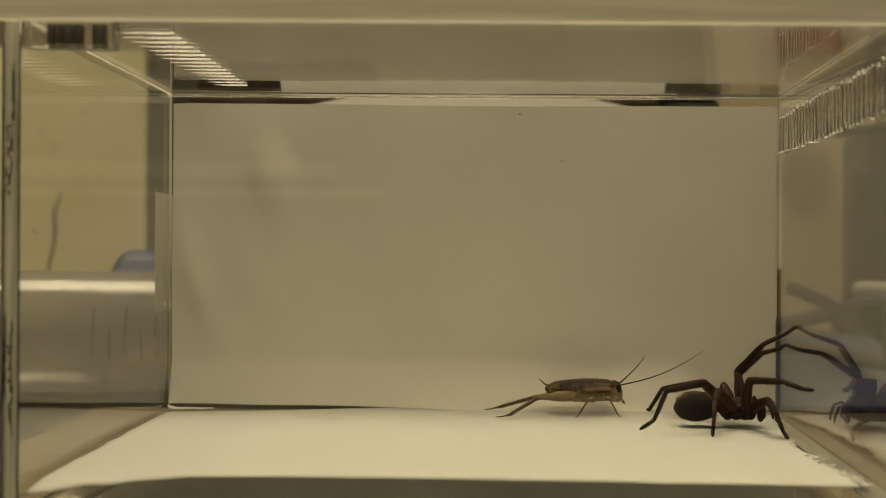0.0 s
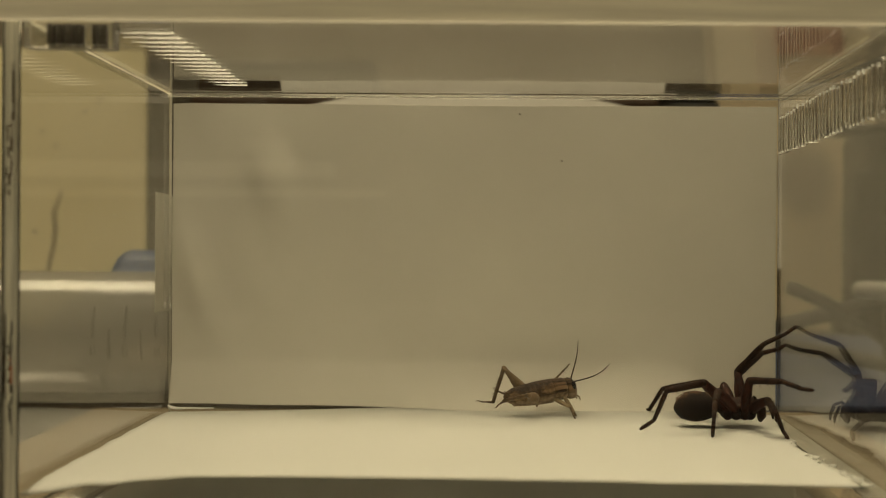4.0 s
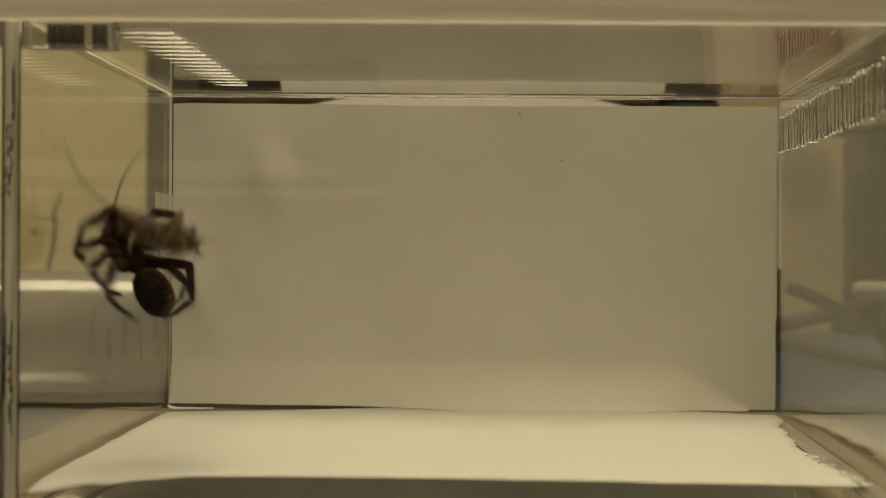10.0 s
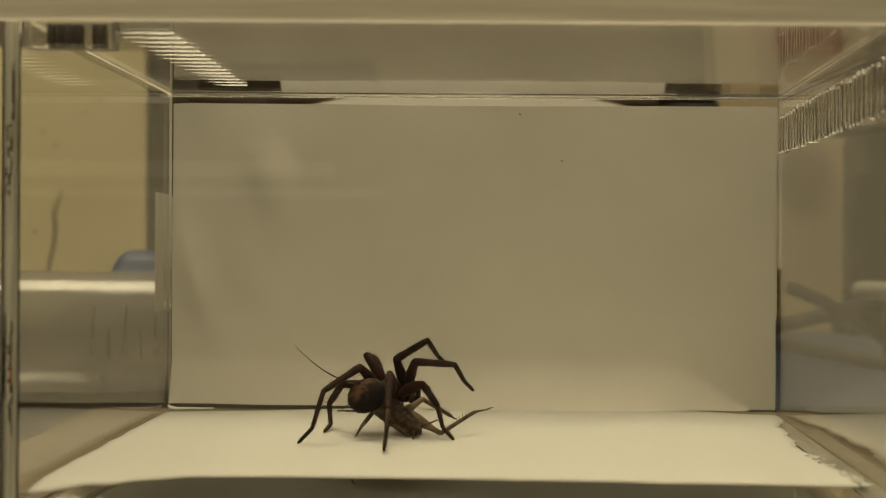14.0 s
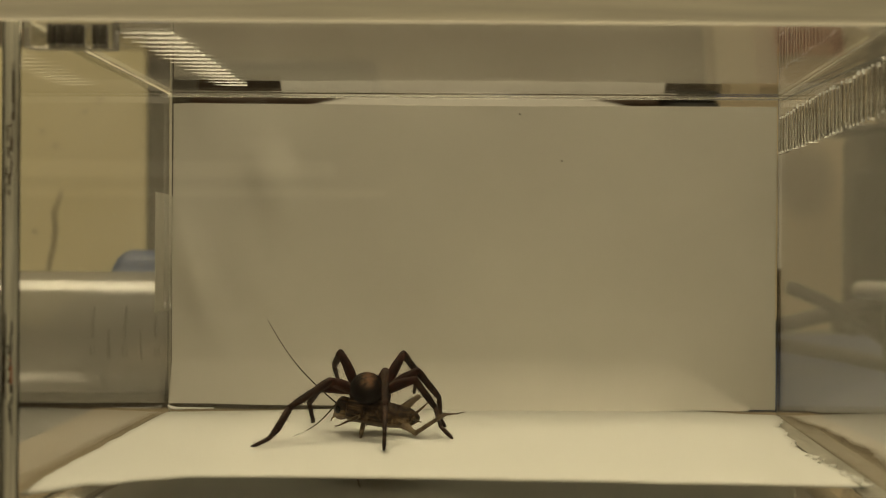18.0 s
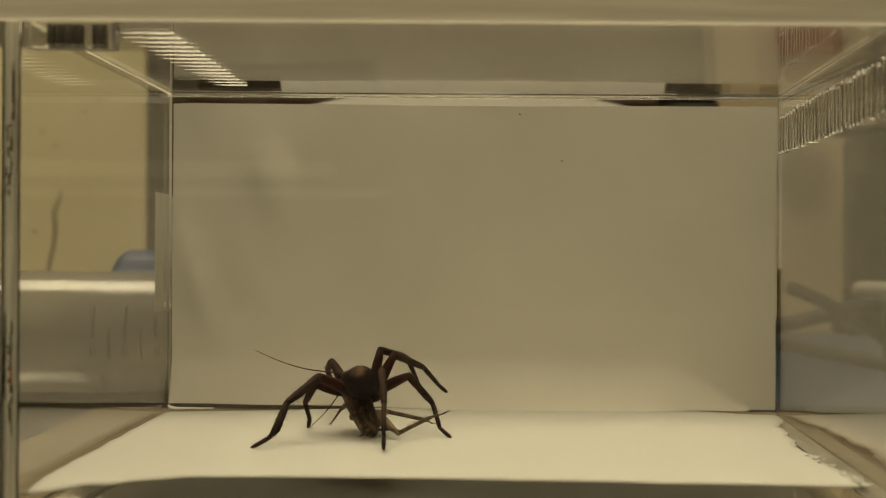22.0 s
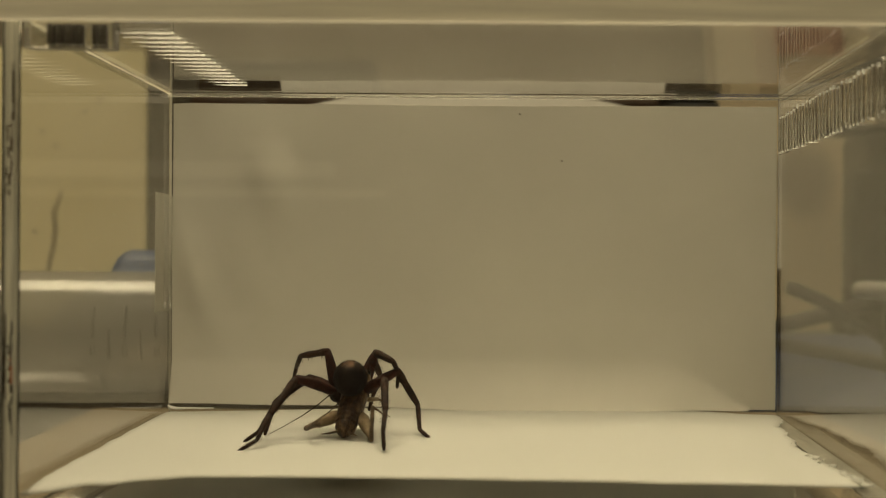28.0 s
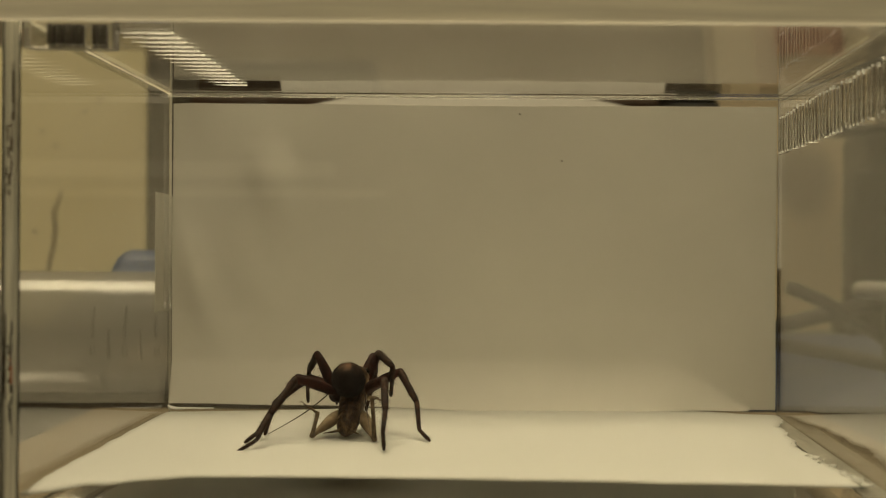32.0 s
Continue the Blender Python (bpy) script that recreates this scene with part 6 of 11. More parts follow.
    walk(limbs["L3_tibia"], [(0,pose(.00786,0,0,-18.6,45.7,-18.1)),(7.6,pose(.00786,0,0,-18.6,45.7,-18.1)),(7.93,pose(.00786,0,0,-8.8,43.1,-17.2)),(8.45,pose(.00786,0,0,-1,39.2,-17.5)),(8.66,pose(.00786,0,0,4.7,34.3,-19.1)),(8.8,pose(.00786,0,0,3.2,34.6,0)),(9,pose(.00786,0,0,1.6,35.3,19.1)),(9.2,pose(.00786,0,0,1.6,35.7,16.4)),(9.4,pose(.00786,0,0,1.6,36.9,14)),(9.5,pose(.00786,0,0,-2.4,5.4,-6.4)),(9.6,pose(.00786,0,0,-19.7,35,12.9)),(10,pose(.00786,0,0,2,12.4,18.2)),(10.05,pose(.00786,0,0,36.9,55,59.9)),(10.1,pose(.00786,0,0,140.1,50.7,157.5)),(10.3,pose(.00786,0,0,63.8,68.6,61.1)),(10.5,pose(.00786,0,0,7.9,43.2,-21.4)),(11,pose(.00786,0,0,-.3,48.3,-34.9)),(12,pose(.00786,0,0,-8.2,27.9,-65.6)),(13,pose(.00786,0,0,-23.3,46.8,-68.3)),(14,pose(.00786,0,0,-23.3,43.1,-73.9)),(15,pose(.00786,0,0,-48.2,47,-115.8)),(15.67,pose(.00786,0,0,-38.4,55.4,-102)),(16.33,pose(.00786,0,0,-22.9,62.3,-82.4)),(17,pose(.00786,0,0,.4,65.7,-55.1)),(17.5,pose(.00786,0,0,14.8,58.3,-36)),(18,pose(.00786,0,0,23.1,50.8,-21.5)),(19,pose(.00786,0,0,18,51.3,-26.1)),(20,pose(.00786,0,0,26.6,49.2,-8.9)),(21,pose(.00786,0,0,32.4,52,9.1)),(22,pose(.00786,0,0,23.9,56.3,-3.3)),(23,pose(.00786,0,0,26.8,57.5,3)),(24,pose(.00786,0,0,18.9,70,-10.9)),(24.5,pose(.00786,0,0,29.5,52.4,2.7)),(25,pose(.00786,0,0,28,34.3,9)),(26,pose(.00786,0,0,27.1,35.7,1.8)),(28,pose(.00786,0,0,27.6,65.6,18.4)),(28.5,pose(.00786,0,0,24.8,67.6,16.8)),(29,pose(.00786,0,0,21.3,69.6,14.6)),(30,pose(.00786,0,0,20.4,69.4,15)),(31.5,pose(.00786,0,0,20.4,69.4,15)),(32,pose(.00786,0,0,20.4,70.2,13.2))])
    walk(limbs["L3_metatarsus"], [(0,pose(.01327,-.00177,-.00583,-19.6,57.4,-15.8)),(7.6,pose(.01327,-.00177,-.00583,-19.6,57.4,-15.8)),(7.93,pose(.01354,-.00176,-.00557,-61.1,70.4,-66.9)),(8.45,pose(.01388,-.0019,-.00515,-123.3,66.4,-137)),(8.66,pose(.01422,-.00221,-.00459,-154.2,50.4,-175.3)),(8.8,pose(.01457,0,-.00462,-167.2,35,-163.9)),(9,pose(.01414,.00218,-.00471,-175.6,19,-150.4)),(9.2,pose(.01421,.00187,-.00475,-175.7,18.6,-153.1)),(9.4,pose(.01418,.00157,-.00489,-176,17.4,-155.6)),(9.5,pose(.01592,-.0009,-.00077,176.3,43.5,-167.7)),(9.6,pose(.01437,.00149,-.00467,179.8,5.1,-137.4)),(10,pose(.01542,.00249,-.00174,173.9,8.6,153.4)),(10.05,pose(.0102,.00404,-.00668,167.2,21.5,165.5)),(10.1,pose(.00309,.00198,-.00631,168.1,31.6,-177.2)),(10.3,pose(.00929,.0026,-.00759,166.8,28.2,149.3)),(10.5,pose(.01339,-.00217,-.00557,166.7,25.5,118.4)),(11,pose(.01231,-.0031,-.00608,168,22.8,116.7)),(12,pose(.01083,-.00656,-.00382,162.1,29.1,97.9)),(13,pose(.00992,-.00518,-.00594,163.6,22.3,104.5)),(14,pose(.00951,-.00572,-.00556,162.7,22.6,99.4)),(15,pose(.00544,-.005,-.00596,164.9,16.9,78.1)),(15.67,pose(.0069,-.00453,-.00671,144.7,37.2,72.4)),(16.33,pose(.00836,-.00376,-.00721,127.1,57.9,65.7)),(17,pose(.00978,-.00275,-.00743,98.8,78.1,43)),(17.5,pose(.01132,-.00252,-.00693,83.5,62.7,30.9)),(18,pose(.01265,-.00189,-.00631,82.1,47.5,33.8)),(19,pose(.01244,-.00224,-.00636,76.9,48.6,31.5)),(20,pose(.01311,-.00083,-.00617,80.2,53.7,39.7)),(21,pose(.01282,.00079,-.00642,77.9,62,49.5)),(22,pose(.01238,-.00026,-.00678,87.8,61,56.7)),(23,pose(.01223,.00023,-.00687,87.5,61.1,59.9)),(24,pose(.01059,-.00053,-.00766,104.6,62.7,72.1)),(24.5,pose(.01282,.00023,-.00646,100.2,65,66.4)),(25,pose(.0145,.00105,-.0046,93.9,67.3,59.2)),(26,pose(.01447,.00021,-.00475,95,69.1,55.2)),(28,pose(.01105,.00106,-.00742,61.7,46.1,57.3)),(28.5,pose(.01083,.0009,-.00753,61.1,48.1,57.9)),(29,pose(.01061,.00072,-.00763,60.4,50,58.4)),(30,pose(.01062,.00074,-.00763,59.6,50.2,59.1)),(31.5,pose(.01062,.00074,-.00763,59.6,50.2,59.1)),(32,pose(.01054,.00063,-.00767,59.2,49.7,57.1))])
    walk(limbs["L3_tarsus"], [(0,pose(.01648,-.00268,-.01106,-9.7,58.6,-4.2)),(7.6,pose(.01648,-.00268,-.01106,-9.7,58.6,-4.2)),(7.93,pose(.01436,-.00367,-.01141,-42,65.4,-49.2)),(8.45,pose(.01206,-.00359,-.01084,-82.4,62.6,-99.2)),(8.66,pose(.01027,-.00253,-.00937,-112.7,52.4,-135.8)),(8.8,pose(.00968,-.00141,-.00818,-127.5,47.7,-125.1)),(9,pose(.00904,-.00072,-.00672,-141.4,42.8,-114)),(9.2,pose(.00896,-.00079,-.00673,-141.9,42.6,-117.1)),(9.4,pose(.00878,-.00087,-.00675,-143.2,41.8,-120.4)),(9.5,pose(.01152,-.00185,-.00505,179.4,37,-163.4)),(9.6,pose(.00981,-.0027,-.00522,-179.8,4.9,-132.6)),(9.8,pose(.00987,.00127,-.00395,-178.5,-6.6,-167)),(10,pose(.00993,.00523,-.00267,-170.8,-15.2,157.2)),(10.05,pose(.00461,.00549,-.00895,176.4,6.5,168.3)),(10.1,pose(-.00219,.00172,-.00956,171.8,25.4,-174)),(10.3,pose(.00459,.00539,-.01052,166.3,19.5,139.6)),(10.5,pose(.01073,.00276,-.00825,169.4,9.8,99.2)),(11,pose(.00973,.00201,-.00849,167.3,10.1,93.3)),(12,pose(.01009,-.00118,-.00684,151.3,17.3,69.9)),(13,pose(.00848,.00038,-.0083,148.6,16.6,77.3)),(14,pose(.00857,-.00007,-.00795,151.8,14.3,73.2)),(15,pose(.00667,.00081,-.00776,144.7,15.2,51.3)),(15.67,pose(.00839,.00019,-.01046,95.2,32.5,34.8)),(16.33,pose(.00971,-.00075,-.01247,64.9,49.5,13.6)),(17,pose(.01071,-.00188,-.0135,29.1,60.8,-23.1)),(17.5,pose(.01376,-.00106,-.01245,29.2,56.2,-19.3)),(18,pose(.01614,.00044,-.01089,30,52.6,-14.4)),(19,pose(.01594,-.0001,-.01101,24,53.7,-19.7)),(20,pose(.01595,.00152,-.01117,12.6,56.2,-27.4)),(21,pose(.01471,.00301,-.0119,-.6,59.4,-30.5)),(22,pose(.01403,.00225,-.01221,-12,62,-44.9)),(23,pose(.01373,.00283,-.01231,-10.2,61.8,-39.4)),(24,pose(.01146,.00218,-.01318,-14.5,71.5,-46.2)),(24.5,pose(.01387,.00263,-.01208,-45.9,63.1,-82)),(25,pose(.01573,.00311,-.01033,-61,51.3,-100.9)),(26,pose(.01573,.00203,-.01055,-66,50,-110.7)),(28,pose(.01338,.00468,-.01189,-39.2,48,-59.1)),(28.5,pose(.01303,.00441,-.01215,-2.9,56.9,-13.2)),(29,pose(.0127,.00411,-.01239,32.1,47.6,32.3)),(30,pose(.01266,.00414,-.0124,31.6,47.5,33.1)),(31.5,pose(.01266,.00415,-.0124,31.6,47.5,33.1)),(32,pose(.01272,.004,-.0124,31.1,48.1,30.7))])
    walk(limbs["L4_femur"], [(0,pose(-.002,.0023,-.0004,12.5,-28.2,115.8)),(7.6,pose(-.002,.0023,-.0004,12.5,-28.2,115.8)),(8,pose(-.002,.0023,-.0004,11.8,-47.7,125.2)),(8.35,pose(-.002,.0023,-.0004,-25.3,-52.2,171.8)),(8.55,pose(-.002,.0023,-.0004,-60,-39.2,-149.1)),(8.66,pose(-.002,.0023,-.0004,-102.6,-17.8,-125.2)),(9,pose(-.002,.0023,-.0004,-74.9,-27,-136.1)),(9.2,pose(-.002,.0023,-.0004,-64.9,-27.7,-141.4)),(9.4,pose(-.002,.0023,-.0004,-52.5,-29.4,-149.7)),(9.5,pose(-.002,.0023,-.0004,-49.9,-18.1,-143.8)),(9.6,pose(-.002,.0023,-.0004,-7.2,-3.1,-152.5)),(9.8,pose(-.002,.0023,-.0004,4.8,6.9,175.9)),(9.9,pose(-.002,.0023,-.0004,.2,-3.7,138.4)),(10,pose(-.002,.0023,-.0004,10.8,-12.7,100.1)),(10.05,pose(-.002,.0023,-.0004,8.6,-29.3,123.7)),(10.1,pose(-.002,.0023,-.0004,-8.9,-40.3,154.5)),(10.15,pose(-.002,.0023,-.0004,-24.9,-31.4,-177.4)),(10.2,pose(-.002,.0023,-.0004,-31.6,-17.6,-155.2)),(10.5,pose(-.002,.0023,-.0004,-106.2,-27.2,-121.5)),(10.67,pose(-.002,.0023,-.0004,-96,-26.7,-126.4)),(10.83,pose(-.002,.0023,-.0004,-85.2,-26,-131.2)),(11,pose(-.002,.0023,-.0004,-74.3,-25.2,-135.9)),(12,pose(-.002,.0023,-.0004,-65.2,-28.2,-141.4)),(13,pose(-.002,.0023,-.0004,-51.2,-26.1,-148.6)),(14,pose(-.002,.0023,-.0004,-51.8,-31,-151.1)),(15,pose(-.002,.0023,-.0004,-55.8,-31.2,-148.5)),(16,pose(-.002,.0023,-.0004,-31,-27.6,-166.8)),(17,pose(-.002,.0023,-.0004,-14.9,-21.8,176.5)),(18,pose(-.002,.0023,-.0004,-5.7,-12.5,165.5)),(19,pose(-.002,.0023,-.0004,-5,-12.8,162.4)),(20,pose(-.002,.0023,-.0004,-4.8,-14.5,159.2)),(21,pose(-.002,.0023,-.0004,-1.9,-17.7,147.2)),(22,pose(-.002,.0023,-.0004,.1,-18.7,140.6)),(23,pose(-.002,.0023,-.0004,-.2,-21.1,141.4)),(23.33,pose(-.002,.0023,-.0004,.5,-22.4,139.6)),(23.67,pose(-.002,.0023,-.0004,1.2,-23.7,137.8)),(24,pose(-.002,.0023,-.0004,2.1,-25,136)),(25,pose(-.002,.0023,-.0004,1.1,-13.4,136.3)),(26,pose(-.002,.0023,-.0004,.1,-13.3,140.3)),(28,pose(-.002,.0023,-.0004,4.3,-14.3,124)),(29,pose(-.002,.0023,-.0004,4.6,-14.4,122.8)),(30,pose(-.002,.0023,-.0004,5,-14.4,121.6)),(31.5,pose(-.002,.0023,-.0004,5,-14.4,121.6)),(32,pose(-.002,.0023,-.0004,5.2,-15.4,122))])
    walk(limbs["L4_tibia"], [(0,pose(.00948,0,0,-2,41.7,19)),(7.6,pose(.00948,0,0,-2,41.7,19)),(8,pose(.00948,0,0,-11.6,44.7,-5.7)),(8.35,pose(.00948,0,0,-3.7,55.1,-22.8)),(8.55,pose(.00948,0,0,15.1,66.9,-30.4)),(8.66,pose(.00948,0,0,134.2,69.2,60.5)),(9,pose(.00948,0,0,28,84.2,-34)),(9.2,pose(.00948,0,0,13,75.5,-46.5)),(9.4,pose(.00948,0,0,8.4,65.1,-45.4)),(9.5,pose(.00948,0,0,-35.4,56.8,-107.2)),(9.6,pose(.00948,0,0,-12.7,13.7,-110.1)),(9.7,pose(.00948,0,0,-7.5,18.9,-72.8)),(9.8,pose(.00948,0,0,.1,19.9,-34.5)),(9.9,pose(.00948,0,0,-2.5,15.5,-6.9)),(10,pose(.00948,0,0,-3.5,10.9,21.6)),(10.05,pose(.00948,0,0,1.3,48.6,16.7)),(10.1,pose(.00948,0,0,70.1,69,61)),(10.15,pose(.00948,0,0,4.9,59.7,-29)),(10.2,pose(.00948,0,0,-10.2,34.3,-76.5)),(10.35,pose(.00948,0,0,-35.7,81.5,-100.1)),(10.5,pose(.00948,0,0,177.4,49.3,114.7)),(10.67,pose(.00948,0,0,148.3,50.7,78.2)),(10.83,pose(.00948,0,0,122.7,40.8,48.8)),(11,pose(.00948,0,0,108.5,23.6,33.6)),(12,pose(.00948,0,0,100.5,36.3,36.9)),(13,pose(.00948,0,0,82.4,45.2,26.7)),(14,pose(.00948,0,0,93.7,45.1,40)),(15,pose(.00948,0,0,94.3,52.1,39.7)),(16,pose(.00948,0,0,58.4,65.2,16.3)),(17,pose(.00948,0,0,11.6,66.6,-20)),(18,pose(.00948,0,0,.2,43.5,-23.8)),(19,pose(.00948,0,0,-3.3,43.2,-25.7)),(20,pose(.00948,0,0,-1.6,44.5,-20)),(21,pose(.00948,0,0,-4.2,49.3,-11.5)),(22,pose(.00948,0,0,-1.4,46.9,-1.6)),(23,pose(.00948,0,0,-6.3,52.2,-8.4)),(23.33,pose(.00948,0,0,-4.7,54.1,-4.6)),(23.67,pose(.00948,0,0,-2.9,56,-.6)),(24,pose(.00948,0,0,-.7,57.8,3.6)),(25,pose(.00948,0,0,11.9,36.7,23.9)),(26,pose(.00948,0,0,10.3,36.8,17.5)),(28,pose(.00948,0,0,3.8,56.9,20.9)),(29,pose(.00948,0,0,3.1,57,21.2)),(30,pose(.00948,0,0,2.4,57.1,21.5)),(31.5,pose(.00948,0,0,2.4,57.1,21.5)),(32,pose(.00948,0,0,2,57.2,20.5))])
    walk(limbs["L4_metatarsus"], [(0,pose(.01641,.00239,-.00654,-50.3,65.2,-31.1)),(7.6,pose(.01641,.00239,-.00654,-50.3,65.2,-31.1)),(8,pose(.01643,-.0007,-.00691,-4.7,72,5.6)),(8.35,pose(.01466,-.00218,-.00806,-3,82.2,-21.4)),(8.55,pose(.0128,-.00195,-.00904,173,84.3,126.2)),(8.66,pose(.0112,.00304,-.00919,178.1,47,105.6)),(9,pose(.0103,-.00056,-.00978,-159.7,58.5,141.3)),(9.2,pose(.01117,-.00179,-.00951,-150.9,66.2,151.4)),(9.4,pose(.01239,-.00295,-.00891,-131.5,73.9,175)),(9.5,pose(.00789,-.00514,-.00822,-72,71.3,-139.7)),(9.6,pose(.0062,-.00897,-.00232,-16.6,25.2,-101.4)),(9.8,pose(.0171,-.00523,-.00334,-3.4,17.3,-46.1)),(9.9,pose(.01888,-.00114,-.00262,-.6,3,-9.3)),(10,pose(.01845,.00356,-.00186,1.9,-10.5,29.2)),(10.05,pose(.01571,.00187,-.00737,1.5,48.4,17)),(10.1,pose(.01118,.00307,-.00918,141.6,70.9,129.7)),(10.15,pose(.01381,-.0024,-.00849,83.7,52.7,50.4)),(10.2,pose(.01137,-.0079,-.00554,46.2,24.6,9.3)),(10.3,pose(.00985,-.00332,-.00617,107.2,32,44.1)),(10.4,pose(.00832,.00125,-.00681,160.3,9.9,68.2)),(10.5,pose(.0068,.00583,-.00745,-155.4,-21.4,66.8)),(10.67,pose(.01075,.00609,-.00761,-171.7,-9.4,75)),(10.83,pose(.01437,.0056,-.00642,176.6,4.9,81.2)),(11,pose(.01697,.00499,-.00394,168.6,20.5,86.1)),(12,pose(.01581,.00475,-.00582,161,28.5,84.8)),(13,pose(.01566,.00312,-.00697,140.7,40.6,70.6)),(14,pose(.01479,.00446,-.00696,152.2,35.8,85.3)),(15,pose(.01413,.00386,-.00775,153.3,38.1,87.1)),(16,pose(.01343,.00116,-.00892,106.2,50.2,58.1)),(17,pose(.01314,-.00134,-.00902,61.6,40.7,37.9)),(18,pose(.016,-.00287,-.00676,25.9,55.1,6.6)),(19,pose(.01593,-.00311,-.00673,21,55.5,4)),(20,pose(.01607,-.0024,-.00689,23.3,61.6,8.4)),(21,pose(.01576,-.00128,-.00745,9.9,67.4,4.8)),(22,pose(.01619,-.00019,-.00718,11.3,68.8,12.4)),(23,pose(.01543,-.00088,-.00777,13.6,70.8,13.9)),(23.33,pose(.01522,-.00047,-.00796,5,77,6.3)),(23.67,pose(.01498,-.00006,-.00814,-18,82.3,-15.4)),(24,pose(.01471,.00033,-.00831,-74.8,83.9,-70.5)),(25,pose(.01668,.0032,-.00587,9.4,74.2,14.2)),(26,pose(.01698,.00236,-.00589,3.1,74.6,3.9)),(28,pose(.0145,.00191,-.00823,19.6,49.1,41.6)),(29,pose(.01447,.00194,-.00824,19.1,49.3,42.1)),(30,pose(.01445,.00196,-.00825,18.6,49.5,42.6)),(31.5,pose(.01445,.00196,-.00825,18.6,49.5,42.6)),(32,pose(.01446,.00187,-.00826,18.1,49.4,41.4))])
    walk(limbs["L4_tarsus"], [(0,pose(.0191,.00077,-.01334,-9.8,37,5.9)),(7.6,pose(.0191,.00077,-.01334,-9.8,37,5.9)),(8,pose(.01874,-.00047,-.01403,-15.9,53.3,-9.1)),(8.35,pose(.01561,-.00255,-.01548,-4.1,70.2,-22.8)),(8.55,pose(.01237,-.00135,-.01649,82.4,81.3,35.7)),(8.66,pose(.00982,.00796,-.01466,160.4,45,81.5)),(9,pose(.00725,.00189,-.01616,-151.6,69.6,147.8)),(9.2,pose(.00852,-.00034,-.01637,-134.5,76.3,166.5)),(9.4,pose(.01032,-.00277,-.01611,-90.7,80.3,-145.3)),(9.5,pose(.00605,-.0067,-.01531,40.1,81,-26.4)),(9.6,pose(.00486,-.01561,-.00552,-3.5,27.7,-74)),(9.8,pose(.02206,-.01038,-.00557,11.4,20.3,-4.6)),(9.85,pose(.02416,-.00636,-.00429,32.4,28.8,35.8)),(9.9,pose(.02626,-.00235,-.00301,54.5,22.6,77.2)),(9.95,pose(.02557,.0024,-.00175,122.2,32.2,122)),(10,pose(.02488,.00715,-.0005,176.7,1.2,149.9)),(10.05,pose(.02046,.00333,-.01297,131.3,38.2,133.4)),(10.1,pose(.00962,.00496,-.01626,169.3,66.7,158)),(10.15,pose(.0167,.00109,-.01444,14.6,74.1,-19.4)),(10.2,pose(.01809,-.00679,-.00866,1.4,34.7,-56.3)),(10.35,pose(.01382,.00272,-.00669,.3,86.9,-58.8)),(10.5,pose(.00955,.01223,-.00471,-177.1,40.9,122.6)),(10.67,pose(.01266,.01322,-.00638,-168.3,48.2,132.4)),(10.83,pose(.01552,.01297,-.00706,-154.5,54.2,146.5)),(11,pose(.01745,.01198,-.00657,-135.7,57.2,165.3)),(12,pose(.0164,.01131,-.0094,-131.7,55.9,174.3)),(13,pose(.01755,.00848,-.01184,-120.4,60.3,-174.8)),(14,pose(.01529,.01051,-.01134,-126,61.9,-175.3)),(15,pose(.01442,.00974,-.01238,-129.8,53.2,-177.4)),(16,pose(.01597,.00522,-.01467,-101.7,42.2,-142.4)),(17,pose(.01762,.00215,-.01391,-98.4,26.1,-126.4)),(18,pose(.02026,-.00238,-.0129,-57.6,27.8,-97.5)),(19,pose(.02016,-.00281,-.0129,-64.3,26.5,-98.8)),(20,pose(.01959,-.00188,-.01347,-59.5,30.4,-91.1)),(21,pose(.01863,-.00104,-.01436,-80.9,25,-92.1)),(22,pose(.01883,.00039,-.01416,-84.5,29.3,-87)),(23,pose(.01782,-.00029,-.01484,-82.6,30.5,-86.7)),(23.33,pose(.01689,-.00028,-.01526,-56.9,42.4,-65.1)),(23.67,pose(.01594,-.00033,-.01556,-32.3,50.1,-36.7)),(24,pose(.01498,-.00043,-.01576,-6.2,50.6,-3.6)),(25,pose(.01866,.0037,-.01308,1.8,35.5,7.6)),(26,pose(.01896,.0025,-.01311,.3,35.5,1.1)),(28,pose(.01816,.00517,-.01389,-14.1,41.5,-4.3)),(29,pose(.01809,.00521,-.01392,-14.5,41.5,-3.7)),(30,pose(.01803,.00525,-.01395,-14.9,41.5,-3.1)),(31.5,pose(.01803,.00525,-.01395,-14.9,41.5,-3.1)),(32,pose(.01812,.00509,-.01395,-15.9,41.9,-4.9))])
